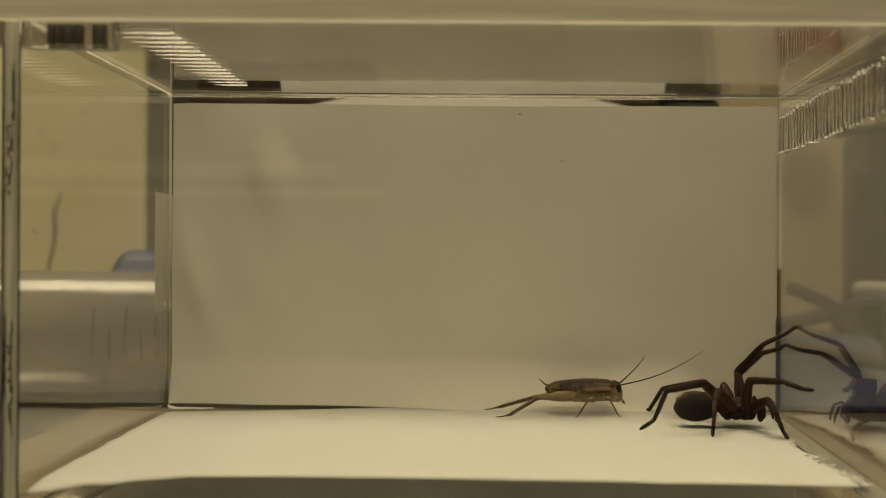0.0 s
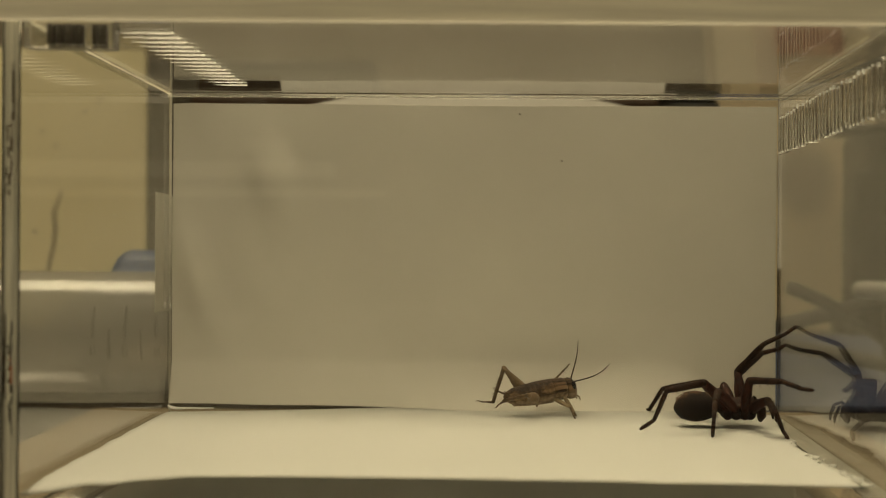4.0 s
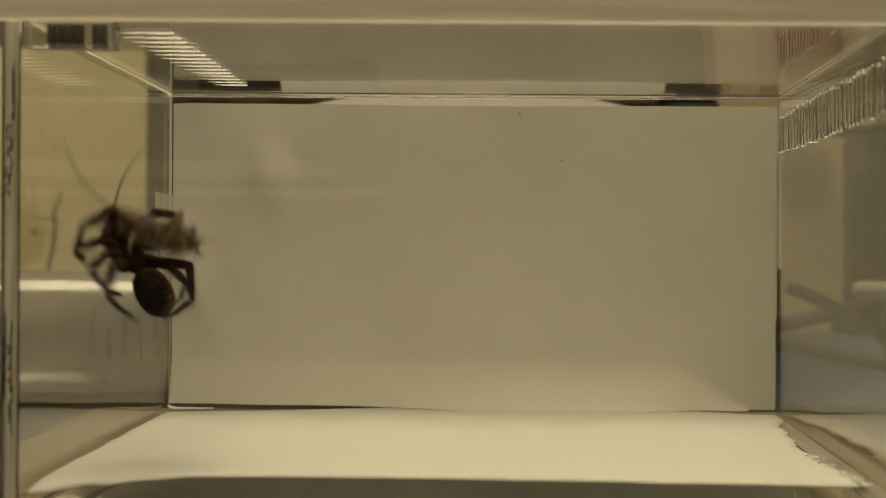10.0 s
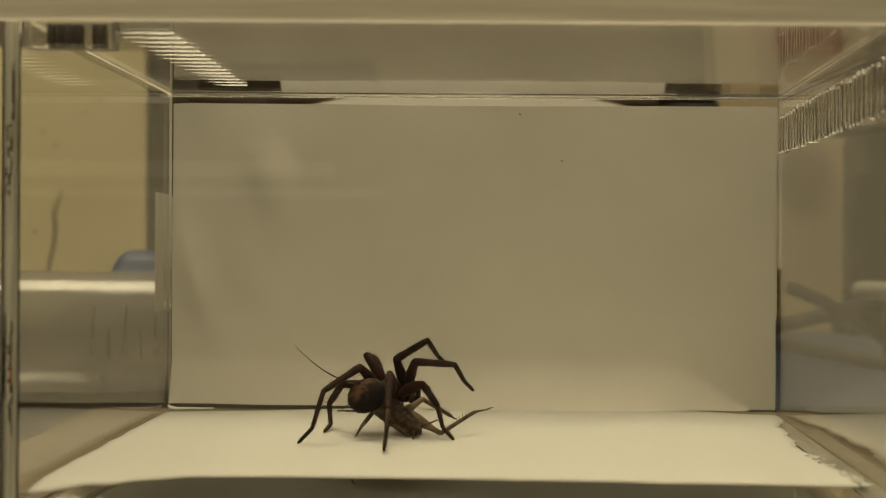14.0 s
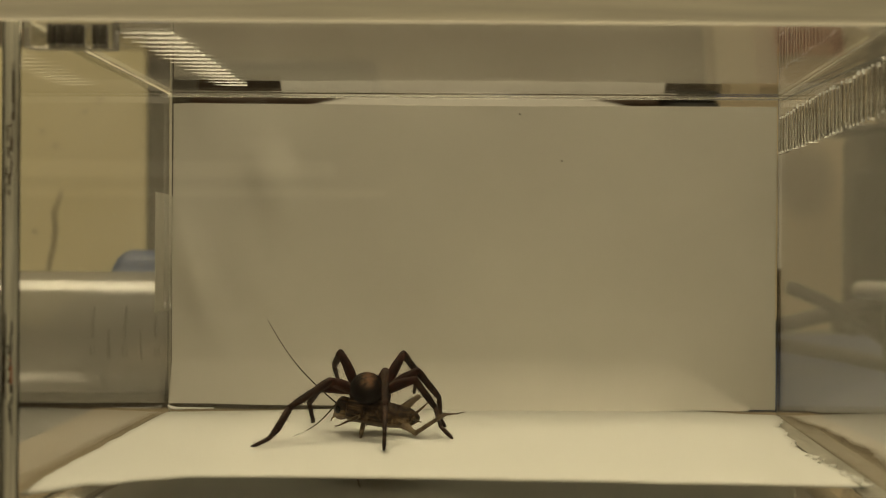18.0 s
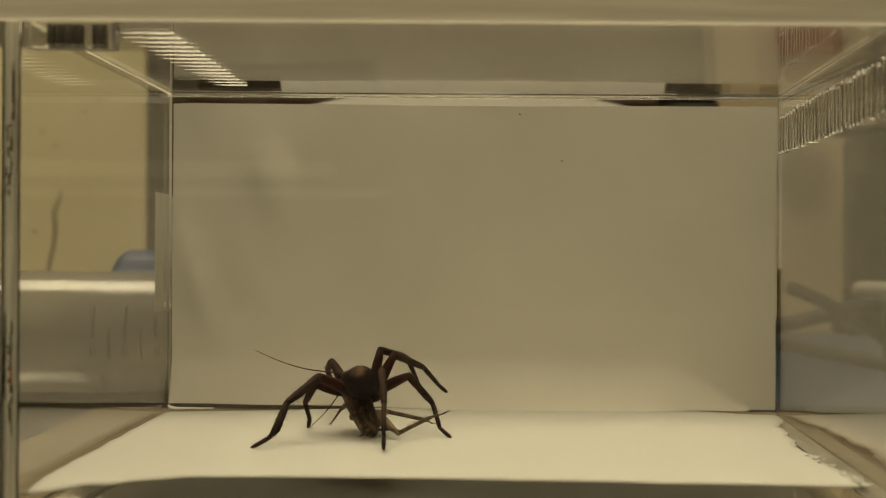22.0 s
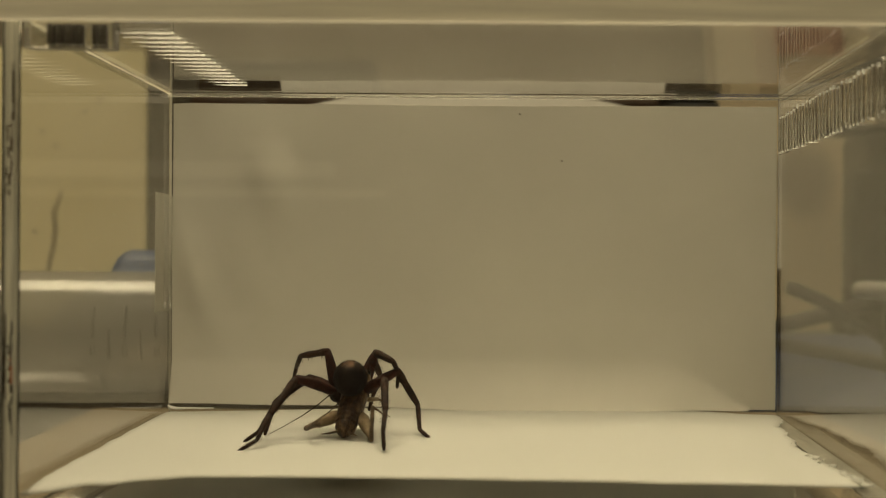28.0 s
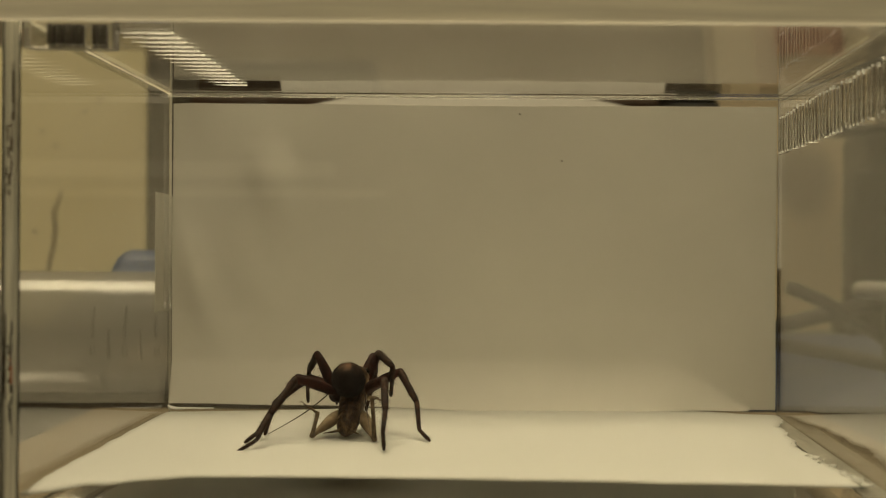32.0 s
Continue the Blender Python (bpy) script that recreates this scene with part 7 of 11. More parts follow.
    walk(limbs["R1_femur"], [(0,pose(.0023,-.0021,-.0004,20.3,-20.9,-74.9)),(7.6,pose(.0023,-.0021,-.0004,20.3,-20.9,-74.8)),(8,pose(.0023,-.0021,-.0004,12,-9,-82.4)),(8.3,pose(.0023,-.0021,-.0004,13.2,-13.5,-73.9)),(8.5,pose(.0023,-.0021,-.0004,12.6,-17.7,-65.1)),(8.58,pose(.0023,-.0021,-.0004,10.6,-21.5,-55.8)),(8.66,pose(.0023,-.0021,-.0004,7.4,-24.7,-46.2)),(9,pose(.0023,-.0021,-.0004,19,-43.4,-55.4)),(9.2,pose(.0023,-.0021,-.0004,21.6,-43.8,-58.5)),(9.4,pose(.0023,-.0021,-.0004,24.5,-45.6,-61.4)),(9.5,pose(.0023,-.0021,-.0004,-76.1,-73.7,47.9)),(9.55,pose(.0023,-.0021,-.0004,-135,-75.7,105.3)),(9.6,pose(.0023,-.0021,-.0004,-170.9,-66.3,141.2)),(9.7,pose(.0023,-.0021,-.0004,-152.3,-56.9,119.2)),(9.8,pose(.0023,-.0021,-.0004,-145.1,-45.3,106.7)),(9.9,pose(.0023,-.0021,-.0004,-130.2,-60.3,97.5)),(10,pose(.0023,-.0021,-.0004,-103.2,-73.6,73.9)),(10.05,pose(.0023,-.0021,-.0004,-36,-62.1,10.6)),(10.1,pose(.0023,-.0021,-.0004,-13.2,-40.1,-8.7)),(10.15,pose(.0023,-.0021,-.0004,27.3,-57.3,-60.4)),(10.2,pose(.0023,-.0021,-.0004,88.1,-44.5,-117.5)),(10.5,pose(.0023,-.0021,-.0004,124.4,-40.5,-142.8)),(11,pose(.0023,-.0021,-.0004,141.3,-39.9,-157.5)),(12,pose(.0023,-.0021,-.0004,145.7,-42.3,-163.4)),(12.5,pose(.0023,-.0021,-.0004,138.1,-50.3,-159.5)),(13,pose(.0023,-.0021,-.0004,129.7,-58.2,-154)),(13.5,pose(.0023,-.0021,-.0004,134.3,-55,-157.4)),(14,pose(.0023,-.0021,-.0004,138.5,-51.8,-160.4)),(15,pose(.0023,-.0021,-.0004,130,-52.1,-152.3)),(16,pose(.0023,-.0021,-.0004,91.9,-68,-120.6)),(17,pose(.0023,-.0021,-.0004,28,-68.5,-58.5)),(17.25,pose(.0023,-.0021,-.0004,25.7,-67,-56.4)),(17.5,pose(.0023,-.0021,-.0004,23.6,-65.5,-54.5)),(17.75,pose(.0023,-.0021,-.0004,21.8,-63.9,-52.8)),(18,pose(.0023,-.0021,-.0004,20.2,-62.4,-51.3)),(19,pose(.0023,-.0021,-.0004,38.4,-61.8,-70.7)),(19.5,pose(.0023,-.0021,-.0004,22.3,-58,-54.6)),(20,pose(.0023,-.0021,-.0004,10.6,-52.6,-42.1)),(20.5,pose(.0023,-.0021,-.0004,5.4,-61.4,-34.9)),(21,pose(.0023,-.0021,-.0004,-6,-69.5,-22.5)),(21.5,pose(.0023,-.0021,-.0004,17.4,-77.7,-46.6)),(22,pose(.0023,-.0021,-.0004,72.5,-79.9,-101.6)),(23,pose(.0023,-.0021,-.0004,14,-70.7,-43.6)),(24,pose(.0023,-.0021,-.0004,-2.1,-62,-26.4)),(25,pose(.0023,-.0021,-.0004,-9.4,-58.4,-17.8)),(26,pose(.0023,-.0021,-.0004,3.7,-58.5,-33.2)),(28,pose(.0023,-.0021,-.0004,4.3,-59,-33.9)),(29,pose(.0023,-.0021,-.0004,4.5,-59,-34)),(30,pose(.0023,-.0021,-.0004,76,-74.1,-105.4)),(31.5,pose(.0023,-.0021,-.0004,76.4,-74.1,-105.7)),(32,pose(.0023,-.0021,-.0004,11.2,-60,-41.7))])
    walk(limbs["R1_tibia"], [(0,pose(.00826,0,0,-42.6,21.7,-25.9)),(7.6,pose(.00826,0,0,-42.6,21.7,-25.9)),(8,pose(.00826,0,0,-56.4,29.5,-19.3)),(8.3,pose(.00826,0,0,-19.3,21.9,.3)),(8.5,pose(.00826,0,0,-3.3,10.9,17.5)),(8.58,pose(.00826,0,0,-.3,-2,32.9)),(8.66,pose(.00826,0,0,-9.5,-15,48.6)),(9,pose(.00826,0,0,9,22.7,41.4)),(9.2,pose(.00826,0,0,9.5,24,43.4)),(9.4,pose(.00826,0,0,10.6,26.4,45)),(9.5,pose(.00826,0,0,71.8,57.2,58.8)),(9.55,pose(.00826,0,0,171.2,87.7,161)),(9.6,pose(.00826,0,0,-115.6,56.6,-115.8)),(9.7,pose(.00826,0,0,-142,52.3,-152.2)),(9.8,pose(.00826,0,0,-160.8,42.9,177.7)),(9.9,pose(.00826,0,0,-127.9,43.1,-141.6)),(10,pose(.00826,0,0,-102.2,28.7,-112)),(10.05,pose(.00826,0,0,-31.2,51.4,-55)),(10.1,pose(.00826,0,0,7.1,22.3,2.9)),(10.15,pose(.00826,0,0,4,24.9,25.8)),(10.2,pose(.00826,0,0,-.3,35.7,44.9)),(10.5,pose(.00826,0,0,-7.8,65.9,35.4)),(11,pose(.00826,0,0,-45.8,81.1,-9.3)),(12,pose(.00826,0,0,-89.1,59.2,-57.4)),(12.5,pose(.00826,0,0,-90.4,34.2,-61.3)),(13,pose(.00826,0,0,-124.5,10.7,-71.7)),(13.5,pose(.00826,0,0,-86.1,27.3,-61.6)),(14,pose(.00826,0,0,-73.9,44.3,-51)),(15,pose(.00826,0,0,-63.1,35.9,-42.6)),(16,pose(.00826,0,0,-54.1,19.4,-54.5)),(17,pose(.00826,0,0,-74.6,10.3,-76.7)),(17.25,pose(.00826,0,0,-86.7,35.5,-77.7)),(17.5,pose(.00826,0,0,-87.1,60.7,-77.1)),(17.75,pose(.00826,0,0,-70.8,85.7,-60.6)),(18,pose(.00826,0,0,85.8,68.8,96.3)),(19,pose(.00826,0,0,96.4,72.2,114.5)),(19.5,pose(.00826,0,0,76,67.9,90.3)),(20,pose(.00826,0,0,63.4,62.1,74.1)),(20.5,pose(.00826,0,0,56.6,70.5,61.1)),(21,pose(.00826,0,0,40.7,78.7,39)),(21.5,pose(.00826,0,0,-39.5,87.7,-35.8)),(22,pose(.00826,0,0,-116.7,78.4,-106.6)),(23,pose(.00826,0,0,37.7,81.5,42.8)),(24,pose(.00826,0,0,28.1,74.4,27.8)),(25,pose(.00826,0,0,45.9,67.3,42.5)),(26,pose(.00826,0,0,40.7,68.2,45.1)),(28,pose(.00826,0,0,60.5,74.4,64)),(29,pose(.00826,0,0,59.7,74.7,63.2)),(30,pose(.00826,0,0,148,62.4,160.3)),(31.5,pose(.00826,0,0,148.1,62.3,160.4)),(32,pose(.00826,0,0,68.3,69.2,76))])
    walk(limbs["R1_metatarsus"], [(0,pose(.01543,-.00347,-.00316,133,28.4,156.2)),(7.6,pose(.01543,-.00347,-.00316,133,28.4,156.2)),(8,pose(.0153,-.00246,-.00421,113.7,23.9,152.7)),(8.3,pose(.01621,.00005,-.00319,67.1,26.1,123)),(8.5,pose(.01629,.00253,-.00163,35.9,26.9,92.3)),(8.58,pose(.01545,.00466,.0003,17.6,25.5,61.3)),(8.66,pose(.01373,.00621,.00222,5.7,21.6,31)),(9,pose(.01419,.00523,-.00331,.6,55.7,19.7)),(9.2,pose(.01395,.00538,-.00348,.7,56.9,21.7)),(9.4,pose(.01369,.00543,-.00381,.7,59.5,22.9)),(9.5,pose(.01067,.00396,-.00721,77.3,58.4,63.3)),(9.55,pose(.00794,.00011,-.00856,-160.9,71.3,-170.1)),(9.6,pose(.00621,-.00425,-.00715,-144,31.9,-130)),(9.7,pose(.00363,-.00244,-.00678,-177.7,31.7,167.6)),(9.8,pose(.00199,.00025,-.00583,169.7,13.8,113.3)),(9.9,pose(.00336,-.00389,-.00585,-174.8,28.7,167.1)),(10,pose(.00545,-.00697,-.00411,-147.8,20.8,-135.4)),(10.05,pose(.01132,-.00438,-.0067,-168.7,14.3,-158.4)),(10.1,pose(.01618,.0004,-.00325,-176.4,18.8,175.7)),(10.15,pose(.01526,.00338,-.00361,170.4,19.5,169.5)),(10.2,pose(.01319,.00491,-.005,151.1,18.8,165.7)),(10.5,pose(.01111,.00203,-.00782,109.4,21.1,141.2)),(11,pose(.00957,-.00021,-.00847,136,16.3,143)),(12,pose(.01062,-.0037,-.00736,152.4,15.5,148.8)),(12.5,pose(.01166,-.00621,-.00482,167.2,7.7,149.5)),(13,pose(.0109,-.00799,-.0016,178.7,1,152)),(13.5,pose(.01189,-.0067,-.00393,173.4,5,153.8)),(14,pose(.01212,-.00477,-.00598,169,8.9,156.1)),(15,pose(.01337,-.0047,-.00502,161.1,17.7,162.5)),(16,pose(.01296,-.00658,-.00285,131.9,40.1,142)),(17,pose(.0102,-.0082,-.00154,92.5,53.3,102.4)),(17.25,pose(.00975,-.00681,-.00498,93.9,52.6,103.5)),(17.5,pose(.0092,-.00409,-.00747,95.3,51.9,104.5)),(17.75,pose(.00858,-.00056,-.00854,96.8,51.3,105.6)),(18,pose(.00792,.00308,-.00799,98.3,50.7,106.6)),(19,pose(.00717,.00238,-.00816,102.9,53.6,118.9)),(19.5,pose(.00825,.00322,-.00794,115.2,53.4,124.1)),(20,pose(.00936,.00385,-.00757,127.5,53.5,129.7)),(20.5,pose(.00965,.0025,-.00808,125.7,63.8,125.8)),(21,pose(.00957,.00106,-.0084,131.1,74.3,127.8)),(21.5,pose(.00854,-.0002,-.00856,156.6,67.9,158.7)),(22,pose(.00777,-.00165,-.00839,169.3,59.3,177.3)),(23,pose(.00919,.00086,-.00847,150.3,69.1,153.4)),(24,pose(.0103,.00107,-.00825,79.4,70.1,78.9)),(25,pose(.0107,.00224,-.0079,75.5,67.9,70.8)),(26,pose(.01051,.00226,-.00795,71.5,69.4,74.9)),(28,pose(.00927,.00207,-.00825,113.1,53.3,111.5)),(29,pose(.00928,.00201,-.00827,112.8,53.7,111.4)),(30,pose(.00453,.00134,-.00759,137.3,47.4,144.1)),(31.5,pose(.00451,.00133,-.00759,137.5,47.4,144.2)),(32,pose(.009,.00295,-.00801,127.6,56.8,129.2))])
    walk(limbs["R1_tarsus"], [(0,pose(.01017,-.00116,-.00627,-50.8,31.9,-24.4)),(7.6,pose(.01017,-.00116,-.00627,-50.8,31.9,-24.4)),(8,pose(.01,.00027,-.00686,-53.1,33.6,-14.8)),(8.3,pose(.01302,.00497,-.00606,-28.7,35.5,.2)),(8.5,pose(.01605,.00834,-.00458,-10.5,33.1,15.5)),(8.58,pose(.01828,.00982,-.00252,1.6,26.2,28.6)),(8.66,pose(.01893,.00934,-.00017,6.6,15.9,38.6)),(9,pose(.01766,.00647,-.0087,7.3,50.5,28.4)),(9.2,pose(.01726,.0067,-.00895,7.6,51.7,30.5)),(9.4,pose(.01674,.00672,-.00943,8.3,54.3,32.3)),(9.5,pose(.0122,.00702,-.01277,76.6,58.4,62.7)),(9.55,pose(.00587,-.00025,-.01474,-164.5,64.8,-173.2)),(9.6,pose(.00265,-.00849,-.0106,-156.8,21.9,-135)),(9.7,pose(-.00179,-.00125,-.01022,-177.8,13.1,172.8)),(9.8,pose(-.00052,.00607,-.00739,-178.6,-2.8,124.5)),(9.9,pose(-.00222,-.00261,-.00899,180,.3,154.1)),(10,pose(.00111,-.01125,-.00643,-179.1,2.3,-174.5)),(10.05,pose(.00544,-.00671,-.00831,-179.8,1.3,173.3)),(10.1,pose(.01002,.00087,-.00535,179.9,2.1,162.3)),(10.15,pose(.00921,.0045,-.00578,172,14.3,166.6)),(10.2,pose(.0072,.00644,-.0071,152.2,26.9,176.1)),(10.5,pose(.00636,.00584,-.01018,100.9,22.9,138.3)),(11,pose(.00456,.00356,-.01029,129.2,32.4,150.4)),(12,pose(.00524,-.00044,-.0091,142,22.8,148.2)),(12.5,pose(.00609,-.00293,-.0057,166.1,7.3,146)),(13,pose(.00514,-.00493,-.00171,-168.3,-7.6,148.1)),(13.5,pose(.00605,-.00383,-.0045,174.2,3.9,150.8)),(14,pose(.00622,-.00215,-.007,161.1,15.2,155)),(15,pose(.00744,-.00283,-.00701,154.7,24,161.5)),(16,pose(.00902,-.0035,-.00705,123.9,46.8,138.1)),(17,pose(.00936,-.00439,-.00677,78.4,58.3,90.6)),(17.25,pose(.00883,-.00296,-.01016,87.3,56.6,98.1)),(17.5,pose(.00819,-.00019,-.01261,95.8,54.6,105.1)),(17.75,pose(.00748,.00337,-.01364,104,52.3,111.5)),(18,pose(.00674,.00704,-.01304,111.9,50,117.3)),(19,pose(.0053,.00578,-.01341,116.6,51.9,129.9)),(19.5,pose(.00607,.00645,-.01318,145.3,51.1,151.6)),(20,pose(.00687,.00684,-.01282,167.8,46.3,171.3)),(20.5,pose(.00796,.00484,-.01394,170.1,47.2,169.6)),(21,pose(.00849,.00246,-.01468,172.9,48.1,168.2)),(21.5,pose(.00625,.00069,-.01461,167.1,55.2,168.1)),(22,pose(.00444,-.00149,-.014,159.3,62,166.5)),(23,pose(.00711,.0019,-.01457,165.7,67.2,169.4)),(24,pose(.01073,.00325,-.01439,125.9,65.4,122.2)),(25,pose(.01151,.00456,-.01395,90.8,65.8,84.9)),(26,pose(.01111,.00448,-.01406,87.7,67.5,90.2)),(28,pose(.00785,.00571,-.01349,139.9,50.7,135.2)),(29,pose(.00787,.00562,-.01352,139.8,50.9,135.3)),(30,pose(.00095,.00393,-.0124,135,39.3,137.8)),(31.5,pose(.00093,.00391,-.01239,135.1,39.3,137.9)),(32,pose(.00674,.00573,-.01347,147.4,47.8,145.6))])
    walk(limbs["R2_femur"], [(0,pose(.0011,-.0028,-.0004,19.6,-54.9,-86.9)),(7.6,pose(.0011,-.0028,-.0004,19.6,-54.9,-86.9)),(7.73,pose(.0011,-.0028,-.0004,29.4,-50.6,-99.5)),(7.87,pose(.0011,-.0028,-.0004,36.7,-45.2,-109.8)),(8,pose(.0011,-.0028,-.0004,41.7,-39,-118.2)),(8.5,pose(.0011,-.0028,-.0004,19.6,-29.3,-99.4)),(8.66,pose(.0011,-.0028,-.0004,6.5,-17.5,-84.2)),(8.8,pose(.0011,-.0028,-.0004,22.2,-32.2,-100.9)),(9,pose(.0011,-.0028,-.0004,50.1,-43.9,-123.3)),(9.2,pose(.0011,-.0028,-.0004,56.9,-44.4,-128.9)),(9.4,pose(.0011,-.0028,-.0004,84.6,-48.4,-149.4)),(9.6,pose(.0011,-.0028,-.0004,81.5,-46.7,-147.2)),(9.7,pose(.0011,-.0028,-.0004,28.3,-39.9,-103.4)),(9.8,pose(.0011,-.0028,-.0004,3.4,-21,-72.9)),(9.9,pose(.0011,-.0028,-.0004,6.5,-18.4,-83.2)),(10,pose(.0011,-.0028,-.0004,8.5,-15.2,-93.2)),(10.05,pose(.0011,-.0028,-.0004,28,-27.5,-112.5)),(10.1,pose(.0011,-.0028,-.0004,61.9,-36.6,-135.8)),(10.13,pose(.0011,-.0028,-.0004,45.5,-42.4,-119.9)),(10.17,pose(.0011,-.0028,-.0004,29.2,-45.7,-101.5)),(10.2,pose(.0011,-.0028,-.0004,13.5,-45.8,-82)),(10.5,pose(.0011,-.0028,-.0004,47.5,-59.4,-115.2)),(11,pose(.0011,-.0028,-.0004,47.8,-48.1,-119.4)),(11.5,pose(.0011,-.0028,-.0004,43,-50,-114)),(12,pose(.0011,-.0028,-.0004,37.8,-51.7,-108.1)),(13,pose(.0011,-.0028,-.0004,43.7,-40.1,-119.4)),(13.5,pose(.0011,-.0028,-.0004,43.8,-45.7,-116.7)),(14,pose(.0011,-.0028,-.0004,42.9,-51.3,-113.4)),(15,pose(.0011,-.0028,-.0004,37.2,-51,-107.8)),(16,pose(.0011,-.0028,-.0004,12.3,-44.8,-80.6)),(17,pose(.0011,-.0028,-.0004,-1.7,-33.6,-60.4)),(17.5,pose(.0011,-.0028,-.0004,12.2,-34.9,-84.1)),(18,pose(.0011,-.0028,-.0004,26.9,-31.7,-107.4)),(19,pose(.0011,-.0028,-.0004,27.3,-31.1,-108.4)),(20,pose(.0011,-.0028,-.0004,33.2,-33.5,-113.4)),(21,pose(.0011,-.0028,-.0004,48.8,-47.9,-120.4)),(22,pose(.0011,-.0028,-.0004,30.5,-65.3,-96.4)),(23,pose(.0011,-.0028,-.0004,7.3,-53.2,-72.6)),(23.33,pose(.0011,-.0028,-.0004,28.2,-52.8,-97.4)),(23.67,pose(.0011,-.0028,-.0004,47.6,-47.7,-119.4)),(24,pose(.0011,-.0028,-.0004,64.1,-39.2,-136.4)),(25,pose(.0011,-.0028,-.0004,60.1,-35.4,-135)),(26,pose(.0011,-.0028,-.0004,49.6,-35.1,-127.3)),(27,pose(.0011,-.0028,-.0004,47.6,-56.1,-116.2)),(28,pose(.0011,-.0028,-.0004,17.5,-73.9,-81.6)),(29,pose(.0011,-.0028,-.0004,15.7,-74,-79.7)),(29.5,pose(.0011,-.0028,-.0004,26.9,-75.4,-91.1)),(30,pose(.0011,-.0028,-.0004,39.7,-76,-104)),(31.5,pose(.0011,-.0028,-.0004,39.7,-76,-104)),(31.75,pose(.0011,-.0028,-.0004,36.9,-72.7,-101.6)),(32,pose(.0011,-.0028,-.0004,34.8,-69.3,-100))])
    walk(limbs["R2_tibia"], [(0,pose(.00794,0,0,14.6,53.1,31.2)),(7.6,pose(.00794,0,0,14.6,53.1,31.3)),(7.73,pose(.00794,0,0,10.5,49.6,35.6)),(7.87,pose(.00794,0,0,7.2,45.9,40.6)),(8,pose(.00794,0,0,4.4,42,46)),(8.5,pose(.00794,0,0,5.2,24,43.3)),(8.66,pose(.00794,0,0,3.3,10.1,38)),(8.8,pose(.00794,0,0,9.3,28.8,49.8)),(9,pose(.00794,0,0,19.4,51.3,62.9)),(9.2,pose(.00794,0,0,21.8,55.4,66.4)),(9.4,pose(.00794,0,0,47.3,71.3,90.3)),(9.6,pose(.00794,0,0,-107.6,58.9,-62.3)),(9.7,pose(.00794,0,0,-26.2,38.5,-8.8)),(9.8,pose(.00794,0,0,-1.2,2.5,-17.4)),(9.9,pose(.00794,0,0,-4.6,11.7,-2.9)),(10,pose(.00794,0,0,-6,20.5,12)),(10.05,pose(.00794,0,0,-79.8,57.4,-39.4)),(10.07,pose(.00794,0,0,-140.5,43.6,-85)),(10.1,pose(.00794,0,0,-171.1,14,-97.2)),(10.13,pose(.00794,0,0,177.3,16.2,-151.8)),(10.17,pose(.00794,0,0,171.8,6.8,154.7)),(10.18,pose(.00794,0,0,-147.4,-12.3,133.9)),(10.2,pose(.00794,0,0,-101.4,-11.8,105.2)),(10.3,pose(.00794,0,0,-50.3,-5.6,97.5)),(10.4,pose(.00794,0,0,-.3,4.2,97.5)),(10.5,pose(.00794,0,0,50.6,10.5,105.1)),(11,pose(.00794,0,0,71.4,14.4,118.9)),(11.5,pose(.00794,0,0,101.6,17.4,123.3)),(12,pose(.00794,0,0,121.4,20.4,127.8)),(13,pose(.00794,0,0,97.7,23.4,132.4)),(13.5,pose(.00794,0,0,78,28.7,118.2)),(14,pose(.00794,0,0,63.9,34.1,103.3)),(15,pose(.00794,0,0,55.5,39.7,92.3)),(16,pose(.00794,0,0,51.7,44.7,73)),(17,pose(.00794,0,0,44.6,49.8,49.8)),(17.5,pose(.00794,0,0,58.3,55.7,79.9)),(18,pose(.00794,0,0,77,60.1,114.9)),(19,pose(.00794,0,0,71.8,63.1,110.9)),(20,pose(.00794,0,0,96.6,71.3,136)),(21,pose(.00794,0,0,63.8,78.9,98.4)),(22,pose(.00794,0,0,73,74.8,86.7)),(23,pose(.00794,0,0,74.6,63.7,81.6)),(23.33,pose(.00794,0,0,172.4,75.3,-168.1)),(23.67,pose(.00794,0,0,-153.2,48.6,-112.1)),(24,pose(.00794,0,0,-163.2,17.1,-86.6)),(25,pose(.00794,0,0,-157.5,17,-74.5)),(26,pose(.00794,0,0,-153.2,19.8,-76.6)),(27,pose(.00794,0,0,-164.8,7.5,-89.2)),(28,pose(.00794,0,0,175.8,-1.1,-100.2)),(29,pose(.00794,0,0,174.3,-1.6,-100.9)),(29.5,pose(.00794,0,0,156,-5.2,-94.7)),(30,pose(.00794,0,0,130.9,-8.4,-88.2)),(31.5,pose(.00794,0,0,130.9,-8.4,-88.2)),(31.75,pose(.00794,0,0,153.8,-7.2,-93.7)),(32,pose(.00794,0,0,166.9,-5.2,-99.1))])
